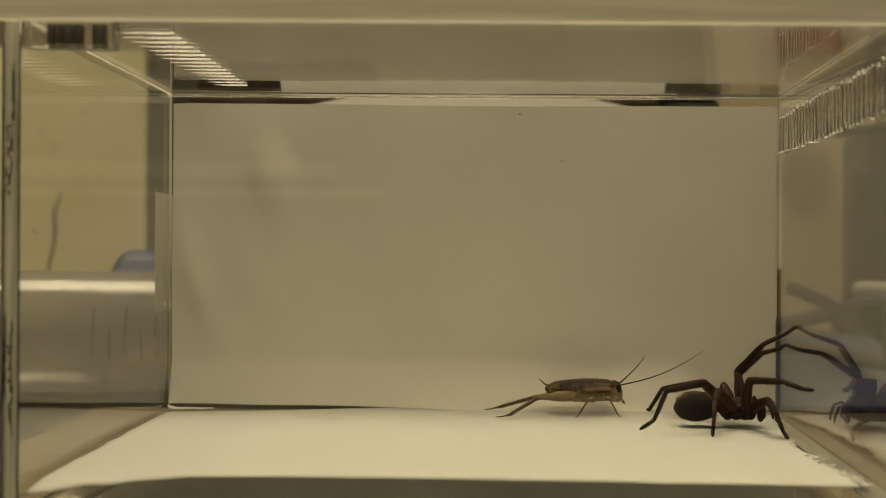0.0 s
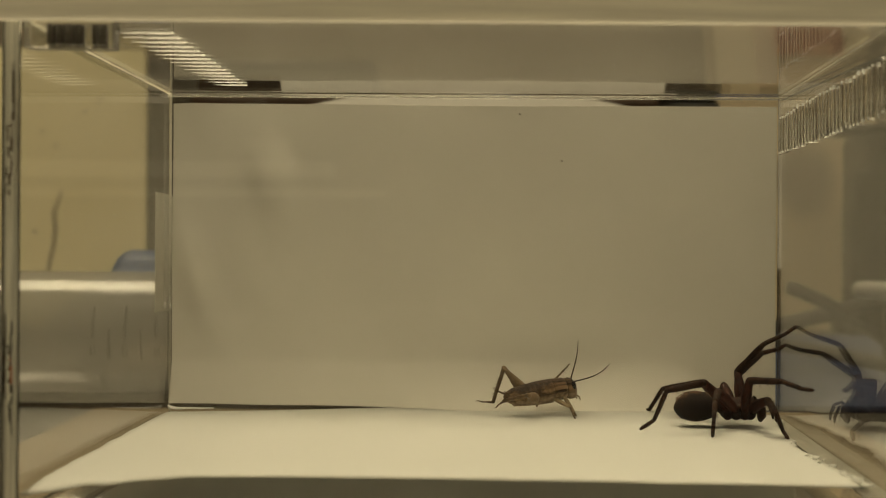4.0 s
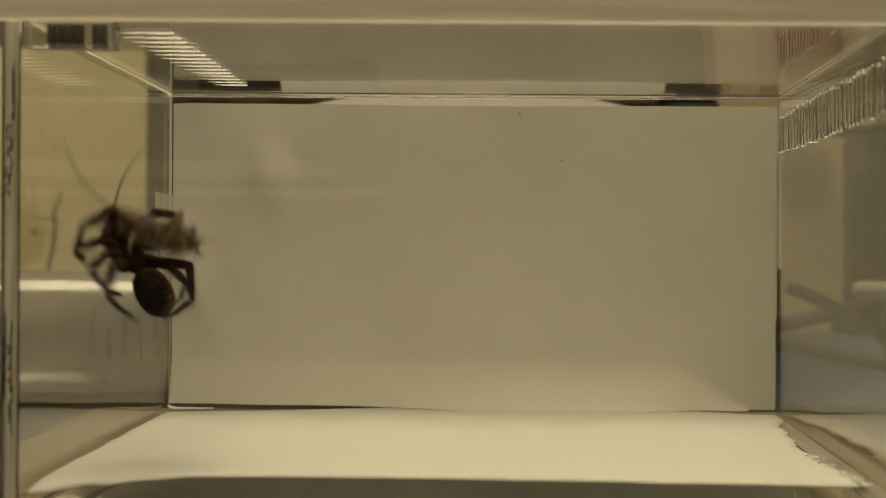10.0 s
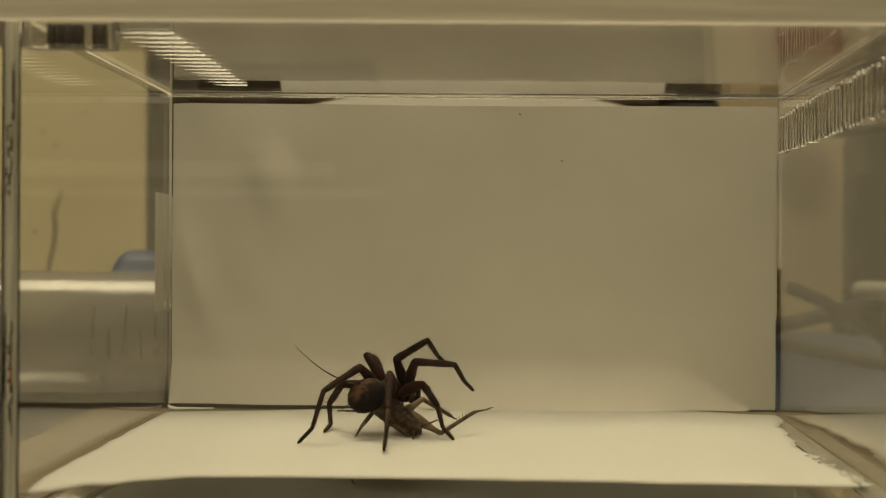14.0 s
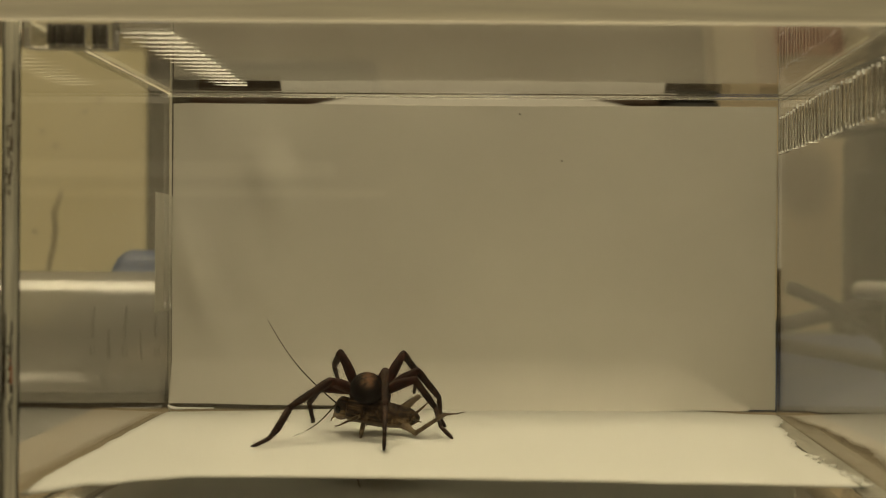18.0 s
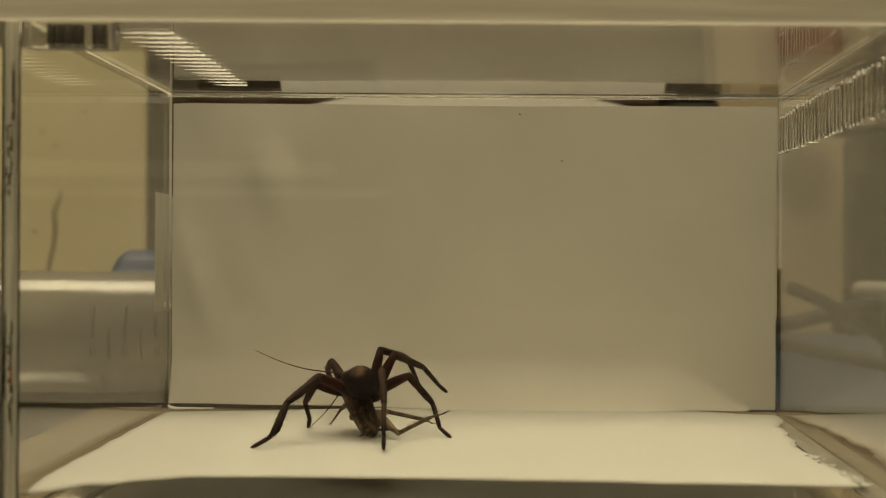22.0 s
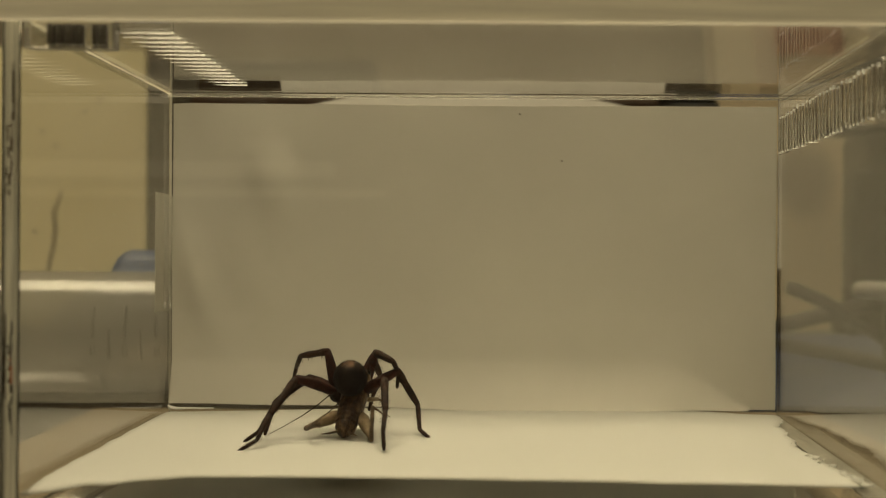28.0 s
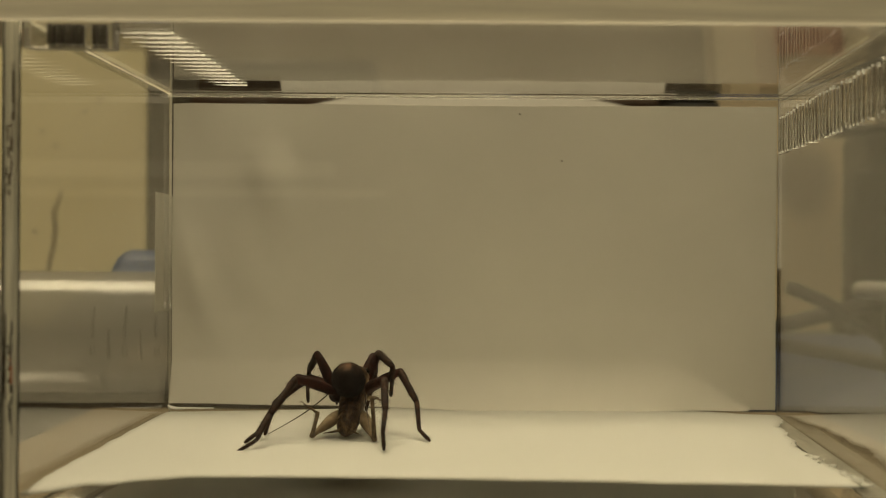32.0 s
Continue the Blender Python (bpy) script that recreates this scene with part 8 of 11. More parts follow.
    walk(limbs["R2_metatarsus"], [(0,pose(.01217,.00257,-.00658,-5.8,64.3,6.8)),(7.6,pose(.01217,.00257,-.00658,-5.8,64.3,6.8)),(7.73,pose(.01227,.00311,-.00627,-17,68.7,3.8)),(7.87,pose(.01229,.00372,-.00592,-33,71.8,-3.6)),(8,pose(.01219,.0044,-.0055,-53.1,73,-14.9)),(8.5,pose(.01341,.00516,-.00335,.7,50.1,31.8)),(8.66,pose(.01433,.00499,-.00144,6.5,23.1,36)),(8.8,pose(.01259,.00551,-.00396,13.8,51,48.5)),(9,pose(.01028,.00458,-.00642,51.4,81.4,90.3)),(9.2,pose(.00981,.00428,-.00678,82.4,83.2,123)),(9.4,pose(.00792,.00264,-.0078,160.7,70.5,-158.8)),(9.6,pose(.00992,-.00376,-.00705,-129.3,61.3,-82.7)),(9.7,pose(.01431,-.00098,-.00512,-10.3,53.3,16.7)),(9.8,pose(.01579,-.00245,-.00035,1.8,11.9,17.4)),(9.9,pose(.01599,-.00041,-.00167,-5.8,29.6,7.1)),(10,pose(.01548,.00161,-.00288,-28.9,43.2,-10.2)),(10.05,pose(.01136,-.00281,-.00694,-121.4,73.7,-78.3)),(10.1,pose(.00694,-.00793,-.00199,179,28.3,-132.1)),(10.13,pose(.00097,-.00373,-.00229,170,27,-163.3)),(10.17,pose(.00055,.00349,-.00097,165.2,19.8,167.6)),(10.2,pose(.00583,.00778,.00168,169.3,8.7,141.5)),(10.5,pose(.00584,.00782,-.0015,-163.9,-5.3,131.2)),(11,pose(.00409,.00698,-.00204,175.1,2.3,148.4)),(11.5,pose(.00363,.00657,-.00246,174.2,4,154.1)),(12,pose(.00321,.0061,-.00287,173.9,5.9,159.7)),(13,pose(.00284,.00558,-.00327,175.4,4.6,174.5)),(13.5,pose(.00453,.00637,-.00395,170,7.9,162.2)),(14,pose(.00637,.00663,-.00461,161.2,12,150)),(15,pose(.00768,.00633,-.00526,147.3,19.2,143.3)),(16,pose(.00965,.00559,-.00579,123.5,30,120.4)),(17,pose(.01137,.00406,-.00629,98.8,37,92.8)),(17.5,pose(.00875,.00457,-.0068,107.5,39.5,118.2)),(18,pose(.00621,.00372,-.00714,117.2,41,144.8)),(19,pose(.00661,.00348,-.00734,113.5,43.3,143.8)),(20,pose(.00604,.00184,-.0078,114,40.5,145.8)),(21,pose(.00771,.00157,-.00808,129.5,59.1,159.5)),(22,pose(.00806,.00216,-.00794,119.9,62.8,130.2)),(23,pose(.00847,.00361,-.00738,97.6,52.9,101.5)),(23.33,pose(.0059,-.00043,-.00796,110.1,49.1,125.2)),(23.67,pose(.00589,-.00504,-.00618,122.3,44,147.7)),(24,pose(.00841,-.00785,-.00243,135.3,37,169)),(25,pose(.01004,-.00759,-.0024,144.2,38.2,-178.8)),(26,pose(.00974,-.00753,-.00279,135.3,44.7,172.7)),(27,pose(.00805,-.00816,-.00107,125.6,41.9,141.9)),(28,pose(.00649,-.0081,.00016,110.1,41.6,108.6)),(29,pose(.00639,-.00808,.00023,109.9,42,108)),(29.5,pose(.00727,-.00817,.00074,116.9,42.1,115.5)),(30,pose(.00819,-.00814,.00121,123.6,41.7,122.9)),(31.5,pose(.00819,-.00814,.00121,123.7,41.7,122.9)),(31.75,pose(.00741,-.00815,.00103,128.5,37.7,126.6)),(32,pose(.00664,-.0081,.00074,133.9,33.8,130.4))])
    walk(limbs["R2_tarsus"], [(0,pose(.01487,.00289,-.01223,-7.9,55,3.5)),(7.6,pose(.01487,.00289,-.01223,-7.9,55,3.5)),(7.73,pose(.01455,.00326,-.01211,26.8,70.4,50.2)),(7.87,pose(.01424,.0036,-.01187,93.1,67.1,123.5)),(8,pose(.01396,.00393,-.0115,128.1,49.7,160.2)),(8.5,pose(.01683,.00728,-.00816,36.9,63.4,70.9)),(8.66,pose(.01899,.00838,-.0039,-1.7,32.4,16.7)),(8.8,pose(.01521,.00847,-.00883,4.6,60.7,36.3)),(9,pose(.01028,.00551,-.01263,114.7,81.5,153.1)),(9.2,pose(.0094,.00491,-.01301,135.9,79.1,175.9)),(9.4,pose(.00597,.00188,-.01371,165.5,62,-154.8)),(9.6,pose(.0103,-.00675,-.01255,-162.7,54.9,-116.2)),(9.7,pose(.01789,.0001,-.01015,53,55.6,87.6)),(9.8,pose(.02165,-.00062,-.00164,3.6,1.7,73.1)),(9.9,pose(.0214,.00026,-.00476,50.6,48.8,77.1)),(10,pose(.01998,.0008,-.00717,-67,80.6,-38.7)),(10.05,pose(.01172,-.00454,-.01296,152.6,53.1,-170.9)),(10.1,pose(.00324,-.01202,-.00497,174.6,5.3,-175.5)),(10.13,pose(-.00438,-.00534,-.00514,154.9,22,166.5)),(10.17,pose(-.00522,.00476,-.00309,133.7,35.5,144.6)),(10.2,pose(.00098,.01164,.00073,110.2,46.2,117.7)),(10.5,pose(.00172,.01251,-.00092,115.5,13.3,119.8)),(11,pose(-.00125,.01026,-.00229,101.1,28.8,129.1)),(11.5,pose(-.002,.0093,-.0029,143.5,13.8,137.6)),(12,pose(-.00265,.00825,-.00351,-177.6,-1.3,145.2)),(13,pose(-.00338,.00617,-.00377,177.5,2.6,175.1)),(13.5,pose(-.00139,.00827,-.00481,163.1,12.3,159.1)),(14,pose(.00106,.0097,-.00592,139.7,22.8,143.2)),(15,pose(.00293,.00987,-.00733,126,30.2,136.2)),(16,pose(.0069,.01028,-.00893,98.6,35.1,107.1)),(17,pose(.01113,.00906,-.01006,71.7,34.5,76.9)),(17.5,pose(.00647,.00884,-.01078,78.7,40.4,99.4)),(18,pose(.00235,.00645,-.01125,87,46.1,124)),(19,pose(.00292,.00618,-.01164,81.9,48.2,121.2)),(20,pose(.00209,.00452,-.01187,98,45.9,135.4)),(21,pose(.00469,.0027,-.01346,106,60.4,138.2)),(22,pose(.00621,.00435,-.01352,106.9,66.7,118.8)),(23,pose(.00772,.00732,-.01238,116.4,60.5,118.8)),(23.33,pose(.00353,.00293,-.0127,125.5,56.8,140.5)),(23.67,pose(.00208,-.00263,-.01053,134.1,52.1,161.3)),(24,pose(.00348,-.0069,-.0062,143.3,45.5,-178.5)),(25,pose(.00511,-.00769,-.00628,132.8,44,173.4)),(26,pose(.00531,-.00696,-.0072,120.4,49.4,161.3)),(27,pose(.00438,-.00528,-.00526,139.1,37.9,151.7)),(28,pose(.00499,-.00365,-.004,151.5,27,134.8)),(29,pose(.00494,-.00365,-.00397,151.3,27.3,134.4)),(29.5,pose(.00527,-.00397,-.00346,123,31,115.2)),(30,pose(.00565,-.00421,-.00297,82.7,32.2,95.1)),(31.5,pose(.00565,-.00421,-.00297,82.7,32.2,95.1)),(31.75,pose(.00445,-.00416,-.0028,113.9,32.8,114.1)),(32,pose(.00327,-.00412,-.00274,138.3,32.3,133.1))])
    walk(limbs["R3_femur"], [(0,pose(-.0005,-.0028,-.0004,15.1,-34.4,-129.6)),(3.8,pose(-.0005,-.0028,-.0004,15,-34.3,-129.5)),(7.6,pose(-.0005,-.0028,-.0004,14.9,-34.2,-129.4)),(8,pose(-.0005,-.0028,-.0004,16.3,-24.3,-139.3)),(8.5,pose(-.0005,-.0028,-.0004,9.9,-24.9,-126.5)),(8.66,pose(-.0005,-.0028,-.0004,4,-24.4,-113.6)),(8.8,pose(-.0005,-.0028,-.0004,13.7,-29.5,-130.4)),(9,pose(-.0005,-.0028,-.0004,27.7,-32.3,-148.5)),(9.2,pose(-.0005,-.0028,-.0004,26.2,-31,-147.8)),(9.4,pose(-.0005,-.0028,-.0004,25.1,-30.2,-147.1)),(9.6,pose(-.0005,-.0028,-.0004,60.4,-26.5,-179.8)),(9.8,pose(-.0005,-.0028,-.0004,85.6,-35.1,168.5)),(10,pose(-.0005,-.0028,-.0004,107.1,-42.4,154.3)),(10.05,pose(-.0005,-.0028,-.0004,39.6,-67.5,-145.9)),(10.1,pose(-.0005,-.0028,-.0004,-22.8,-47.7,-74.4)),(10.15,pose(-.0005,-.0028,-.0004,-31.4,-41.2,-61.2)),(10.2,pose(-.0005,-.0028,-.0004,-36.7,-33.4,-50.5)),(10.5,pose(-.0005,-.0028,-.0004,-29.4,-31.1,-56.6)),(10.62,pose(-.0005,-.0028,-.0004,-21.6,-29.3,-65.1)),(10.75,pose(-.0005,-.0028,-.0004,-15.1,-26.9,-73.3)),(10.88,pose(-.0005,-.0028,-.0004,-9.8,-24.1,-81.1)),(11,pose(-.0005,-.0028,-.0004,-5.7,-21,-88.5)),(11.5,pose(-.0005,-.0028,-.0004,-5.4,-21.2,-89.5)),(12,pose(-.0005,-.0028,-.0004,-5,-21.4,-90.5)),(13,pose(-.0005,-.0028,-.0004,.5,-14.9,-105.8)),(14,pose(-.0005,-.0028,-.0004,-2.5,-17.2,-95.8)),(15,pose(-.0005,-.0028,-.0004,-2.6,-16.7,-94.9)),(17,pose(-.0005,-.0028,-.0004,-.9,-21.2,-101.5)),(18,pose(-.0005,-.0028,-.0004,4.2,-19.2,-116.8)),(19,pose(-.0005,-.0028,-.0004,5,-18.8,-119.3)),(20,pose(-.0005,-.0028,-.0004,7.4,-22.7,-122.6)),(21,pose(-.0005,-.0028,-.0004,7.6,-25.4,-121.3)),(22,pose(-.0005,-.0028,-.0004,10.5,-23.9,-128.5)),(23,pose(-.0005,-.0028,-.0004,9.8,-19,-131.8)),(24,pose(-.0005,-.0028,-.0004,3.4,-16.4,-116)),(25,pose(-.0005,-.0028,-.0004,14.7,-30.6,-131.2)),(26,pose(-.0005,-.0028,-.0004,10.5,-30.3,-124.1)),(28,pose(-.0005,-.0028,-.0004,7.1,-29.9,-118)),(29,pose(-.0005,-.0028,-.0004,7.7,-29.9,-119.2)),(30,pose(-.0005,-.0028,-.0004,8.4,-29.8,-120.5)),(31.5,pose(-.0005,-.0028,-.0004,8.4,-29.8,-120.5)),(31.67,pose(-.0005,-.0028,-.0004,5.1,-30.2,-114.2)),(31.83,pose(-.0005,-.0028,-.0004,1.9,-30.4,-107.8)),(32,pose(-.0005,-.0028,-.0004,-1.3,-30.2,-101.5))])
    walk(limbs["R3_tibia"], [(0,pose(.00786,0,0,2.6,45.1,24.5)),(3.8,pose(.00786,0,0,2.6,44.9,24.4)),(7.6,pose(.00786,0,0,2.5,44.7,24.3)),(8,pose(.00786,0,0,2.7,50.2,35.2)),(8.5,pose(.00786,0,0,19.9,57.8,43.4)),(8.66,pose(.00786,0,0,46.3,61.5,58.7)),(8.8,pose(.00786,0,0,18.8,76.4,42)),(9,pose(.00786,0,0,-69.2,76.7,-33.4)),(9.2,pose(.00786,0,0,-60.1,73.7,-24.8)),(9.4,pose(.00786,0,0,-53.8,70.6,-19.2)),(9.6,pose(.00786,0,0,-47.6,73,11.3)),(9.8,pose(.00786,0,0,-147.4,76.6,-91.9)),(10,pose(.00786,0,0,-176.3,62.7,-129.6)),(10.05,pose(.00786,0,0,-156.8,60.3,-138.9)),(10.1,pose(.00786,0,0,-155.8,48.3,-168.4)),(10.15,pose(.00786,0,0,-178.8,19.8,152.6)),(10.2,pose(.00786,0,0,-177.1,-11.1,122.9)),(10.5,pose(.00786,0,0,-172,-13.4,109.6)),(10.62,pose(.00786,0,0,-177.9,-3.6,115.7)),(10.75,pose(.00786,0,0,176.6,5.6,121.2)),(10.88,pose(.00786,0,0,171,14.2,126.3)),(11,pose(.00786,0,0,165.3,22.3,130.9)),(11.5,pose(.00786,0,0,164.5,21.3,129.2)),(12,pose(.00786,0,0,163.9,20.2,127.5)),(13,pose(.00786,0,0,154.9,21.4,129.7)),(14,pose(.00786,0,0,162.7,19.9,129.8)),(15,pose(.00786,0,0,157.5,21.1,122.3)),(17,pose(.00786,0,0,124.7,31.5,107.5)),(18,pose(.00786,0,0,97.7,39.8,107)),(19,pose(.00786,0,0,91.6,41.5,105.5)),(20,pose(.00786,0,0,94.1,44.6,110)),(21,pose(.00786,0,0,94.2,49.7,108.7)),(22,pose(.00786,0,0,75.9,48.9,101.6)),(23,pose(.00786,0,0,65.1,46.2,97.6)),(24,pose(.00786,0,0,55.5,39.5,77.8)),(25,pose(.00786,0,0,73.5,34.7,103.6)),(26,pose(.00786,0,0,68.6,35.7,94.4)),(28,pose(.00786,0,0,98.8,55.9,109.4)),(29,pose(.00786,0,0,98.9,56,110.5)),(30,pose(.00786,0,0,99,56.1,111.7)),(31.5,pose(.00786,0,0,99,56.1,111.7)),(31.67,pose(.00786,0,0,101.6,78.1,110.1)),(31.83,pose(.00786,0,0,-90.8,79.8,-87.5)),(32,pose(.00786,0,0,-85.5,57.8,-88.4))])
    walk(limbs["R3_metatarsus"], [(0,pose(.01309,.00239,-.00577,7.1,55.5,29.4)),(3.8,pose(.01311,.00239,-.00575,7.3,58.8,29.2)),(7.6,pose(.01313,.00239,-.00573,7.4,62.1,29)),(8,pose(.01212,.00301,-.00626,-2.3,68.3,29.3)),(8.5,pose(.01101,.00298,-.00689,59.8,68.5,81.8)),(8.66,pose(.00988,.00332,-.00716,96.9,52.5,104.2)),(8.8,pose(.00928,.00128,-.00792,87.4,58,110.5)),(9,pose(.00943,-.00103,-.00793,81.6,64.3,118.7)),(9.2,pose(.00993,-.00096,-.00782,77.5,64,115.1)),(9.4,pose(.01042,-.00089,-.00768,74.7,63.8,112.4)),(9.6,pose(.01019,.00047,-.00779,154.8,81.8,-145.3)),(9.8,pose(.0078,-.00188,-.00793,176.4,54.8,-129.6)),(10,pose(.00548,-.00288,-.00724,178.9,33.8,-135.6)),(10.05,pose(.00482,-.00265,-.00708,179.8,35.3,-165.6)),(10.1,pose(.00255,-.00109,-.00608,-179.4,28.5,161.7)),(10.15,pose(.00105,.00353,-.00276,178.9,12.5,144)),(10.2,pose(.00352,.00672,.00157,-179.4,-3.3,127.1)),(10.5,pose(.0052,.00747,.00188,-176,-9.3,117.7)),(10.62,pose(.00434,.00733,.00051,166.4,24.7,116.7)),(10.75,pose(.00365,.00694,-.00079,138.4,56.3,106)),(10.88,pose(.00318,.00637,-.00199,55.9,72.6,36.3)),(11,pose(.00292,.00569,-.0031,2.2,49.3,-11.5)),(11.5,pose(.00306,.00588,-.00296,-1.5,50.9,-15.4)),(12,pose(.0032,.00607,-.00282,-5.6,52.3,-19.7)),(13,pose(.00301,.00584,-.00298,-13.6,42.9,-17.8)),(14,pose(.00296,.00589,-.00278,-12.7,49,-24.5)),(15,pose(.00379,.00642,-.00294,-18.8,49,-33)),(17,pose(.00576,.00662,-.00426,-37,52.8,-45.7)),(18,pose(.00603,.00599,-.00521,-55.2,43.2,-52.5)),(19,pose(.00623,.00588,-.0054,-59.9,41.8,-54.5)),(20,pose(.00587,.00546,-.00572,-76.2,59.6,-61)),(21,pose(.00616,.00499,-.00621,-85.7,49.2,-71.2)),(22,pose(.00678,.00525,-.00614,-93.7,51.4,-70.6)),(23,pose(.00711,.00559,-.00588,-88.2,51.2,-62.4)),(24,pose(.00918,.00615,-.00518,-50.7,44.6,-48.6)),(25,pose(.00628,.00651,-.00464,-81.5,58.6,-59.5)),(26,pose(.00735,.0066,-.00475,-81.7,57.7,-65.7)),(28,pose(.00634,.0043,-.00675,-116.2,46.2,-97.5)),(29,pose(.00626,.00426,-.00676,-116.9,46,-96.9)),(30,pose(.00618,.00422,-.00677,-117.6,45.7,-96.3)),(31.5,pose(.00618,.00422,-.00677,-117.6,45.7,-96.3)),(31.67,pose(.00728,.00158,-.00797,-118.6,46.8,-102.9)),(31.83,pose(.00792,-.00145,-.00802,-119.6,47.8,-109.6)),(32,pose(.00798,-.00434,-.00689,-120.7,48.9,-116.3))])
    walk(limbs["R3_tarsus"], [(0,pose(.01615,.00412,-.01089,-172.2,60.7,-150.2)),(3.8,pose(.01592,.00396,-.01106,-174.6,40.3,-150.9)),(7.6,pose(.01567,.0038,-.01122,-177.2,20,-151.2)),(8,pose(.01411,.00413,-.01203,-178.9,11.3,-142.4)),(8.5,pose(.01134,.00524,-.01267,-172.7,13.2,-130.4)),(8.66,pose(.00895,.00698,-.01209,-164.8,11.9,-118.5)),(8.8,pose(.00813,.00436,-.01318,-179.5,.4,-104.2)),(9,pose(.00814,.00132,-.01352,163.3,-11.8,-88)),(9.2,pose(.00878,.0015,-.0134,164.8,-10.8,-88.3)),(9.4,pose(.00937,.00165,-.01325,165.9,-10.1,-88.7)),(9.6,pose(.00946,-.00004,-.01394,171.6,-19.3,-95.7)),(9.8,pose(.00551,-.00464,-.013,179.4,-8.2,-120.9)),(10,pose(.00179,-.00649,-.01069,177.4,9.1,-149.5)),(10.05,pose(-.00009,-.00391,-.01067,-179.9,5.4,-163.7)),(10.1,pose(-.00264,.00062,-.00904,177.7,-7.1,178.9)),(10.15,pose(-.00385,.00709,-.0041,179.7,-3.1,153.8)),(10.2,pose(-.00022,.01166,.00192,179.8,1.5,129)),(10.5,pose(.00235,.01289,.00289,-173,-17.1,118.1)),(10.62,pose(.0018,.01237,-.00209,-179.8,-.4,120.6)),(10.75,pose(.00271,.01025,-.00596,171,15.4,122.1)),(10.88,pose(.00467,.00747,-.00792,159.1,30.1,121.8)),(11,pose(.00689,.00489,-.0078,143.3,43.5,118.2)),(11.5,pose(.00684,.00484,-.00778,101.5,59,86.4)),(12,pose(.00678,.00479,-.00773,44.8,59.6,36.5)),(13,pose(.00734,.00445,-.00721,19.8,49.8,27)),(14,pose(.00666,.0042,-.00746,23.6,50.5,21.7)),(15,pose(.00721,.00421,-.00762,13.4,50,8.6)),(17,pose(.00838,.00393,-.0092,-7.9,50.1,-12.6)),(18,pose(.00879,.0024,-.00946,-17.7,52.9,-9.8)),(19,pose(.00892,.00212,-.00954,-22.5,51.9,-13.4)),(20,pose(.0074,.00271,-.01107,-27.4,38.5,-22.7)),(21,pose(.00747,.00116,-.01091,-45,49.8,-37.1)),(22,pose(.00807,.00159,-.01099,-46.6,47.5,-32.8)),(23,pose(.00891,.00214,-.01072,-42.7,37.9,-30.2)),(24,pose(.0121,.00283,-.00954,-19,44,-14.9)),(25,pose(.00792,.00373,-.00994,-32.4,50.2,-16.4)),(26,pose(.00871,.00357,-.01,-33.4,48.7,-24)),(28,pose(.00578,.00005,-.01123,-56.6,48,-51.8)),(29,pose(.00574,-.00002,-.01122,-57.3,47.8,-51.4)),(30,pose(.00571,-.00009,-.01121,-58.1,47.7,-51.1)),(31.5,pose(.00571,-.00009,-.01121,-58.1,47.7,-51.1)),(31.67,pose(.00633,-.00257,-.0125,-58.7,49.8,-56.3)),(31.83,pose(.00652,-.00537,-.01262,-59.2,51.8,-61.6)),(32,pose(.00617,-.008,-.01157,-59.6,53.9,-66.8))])
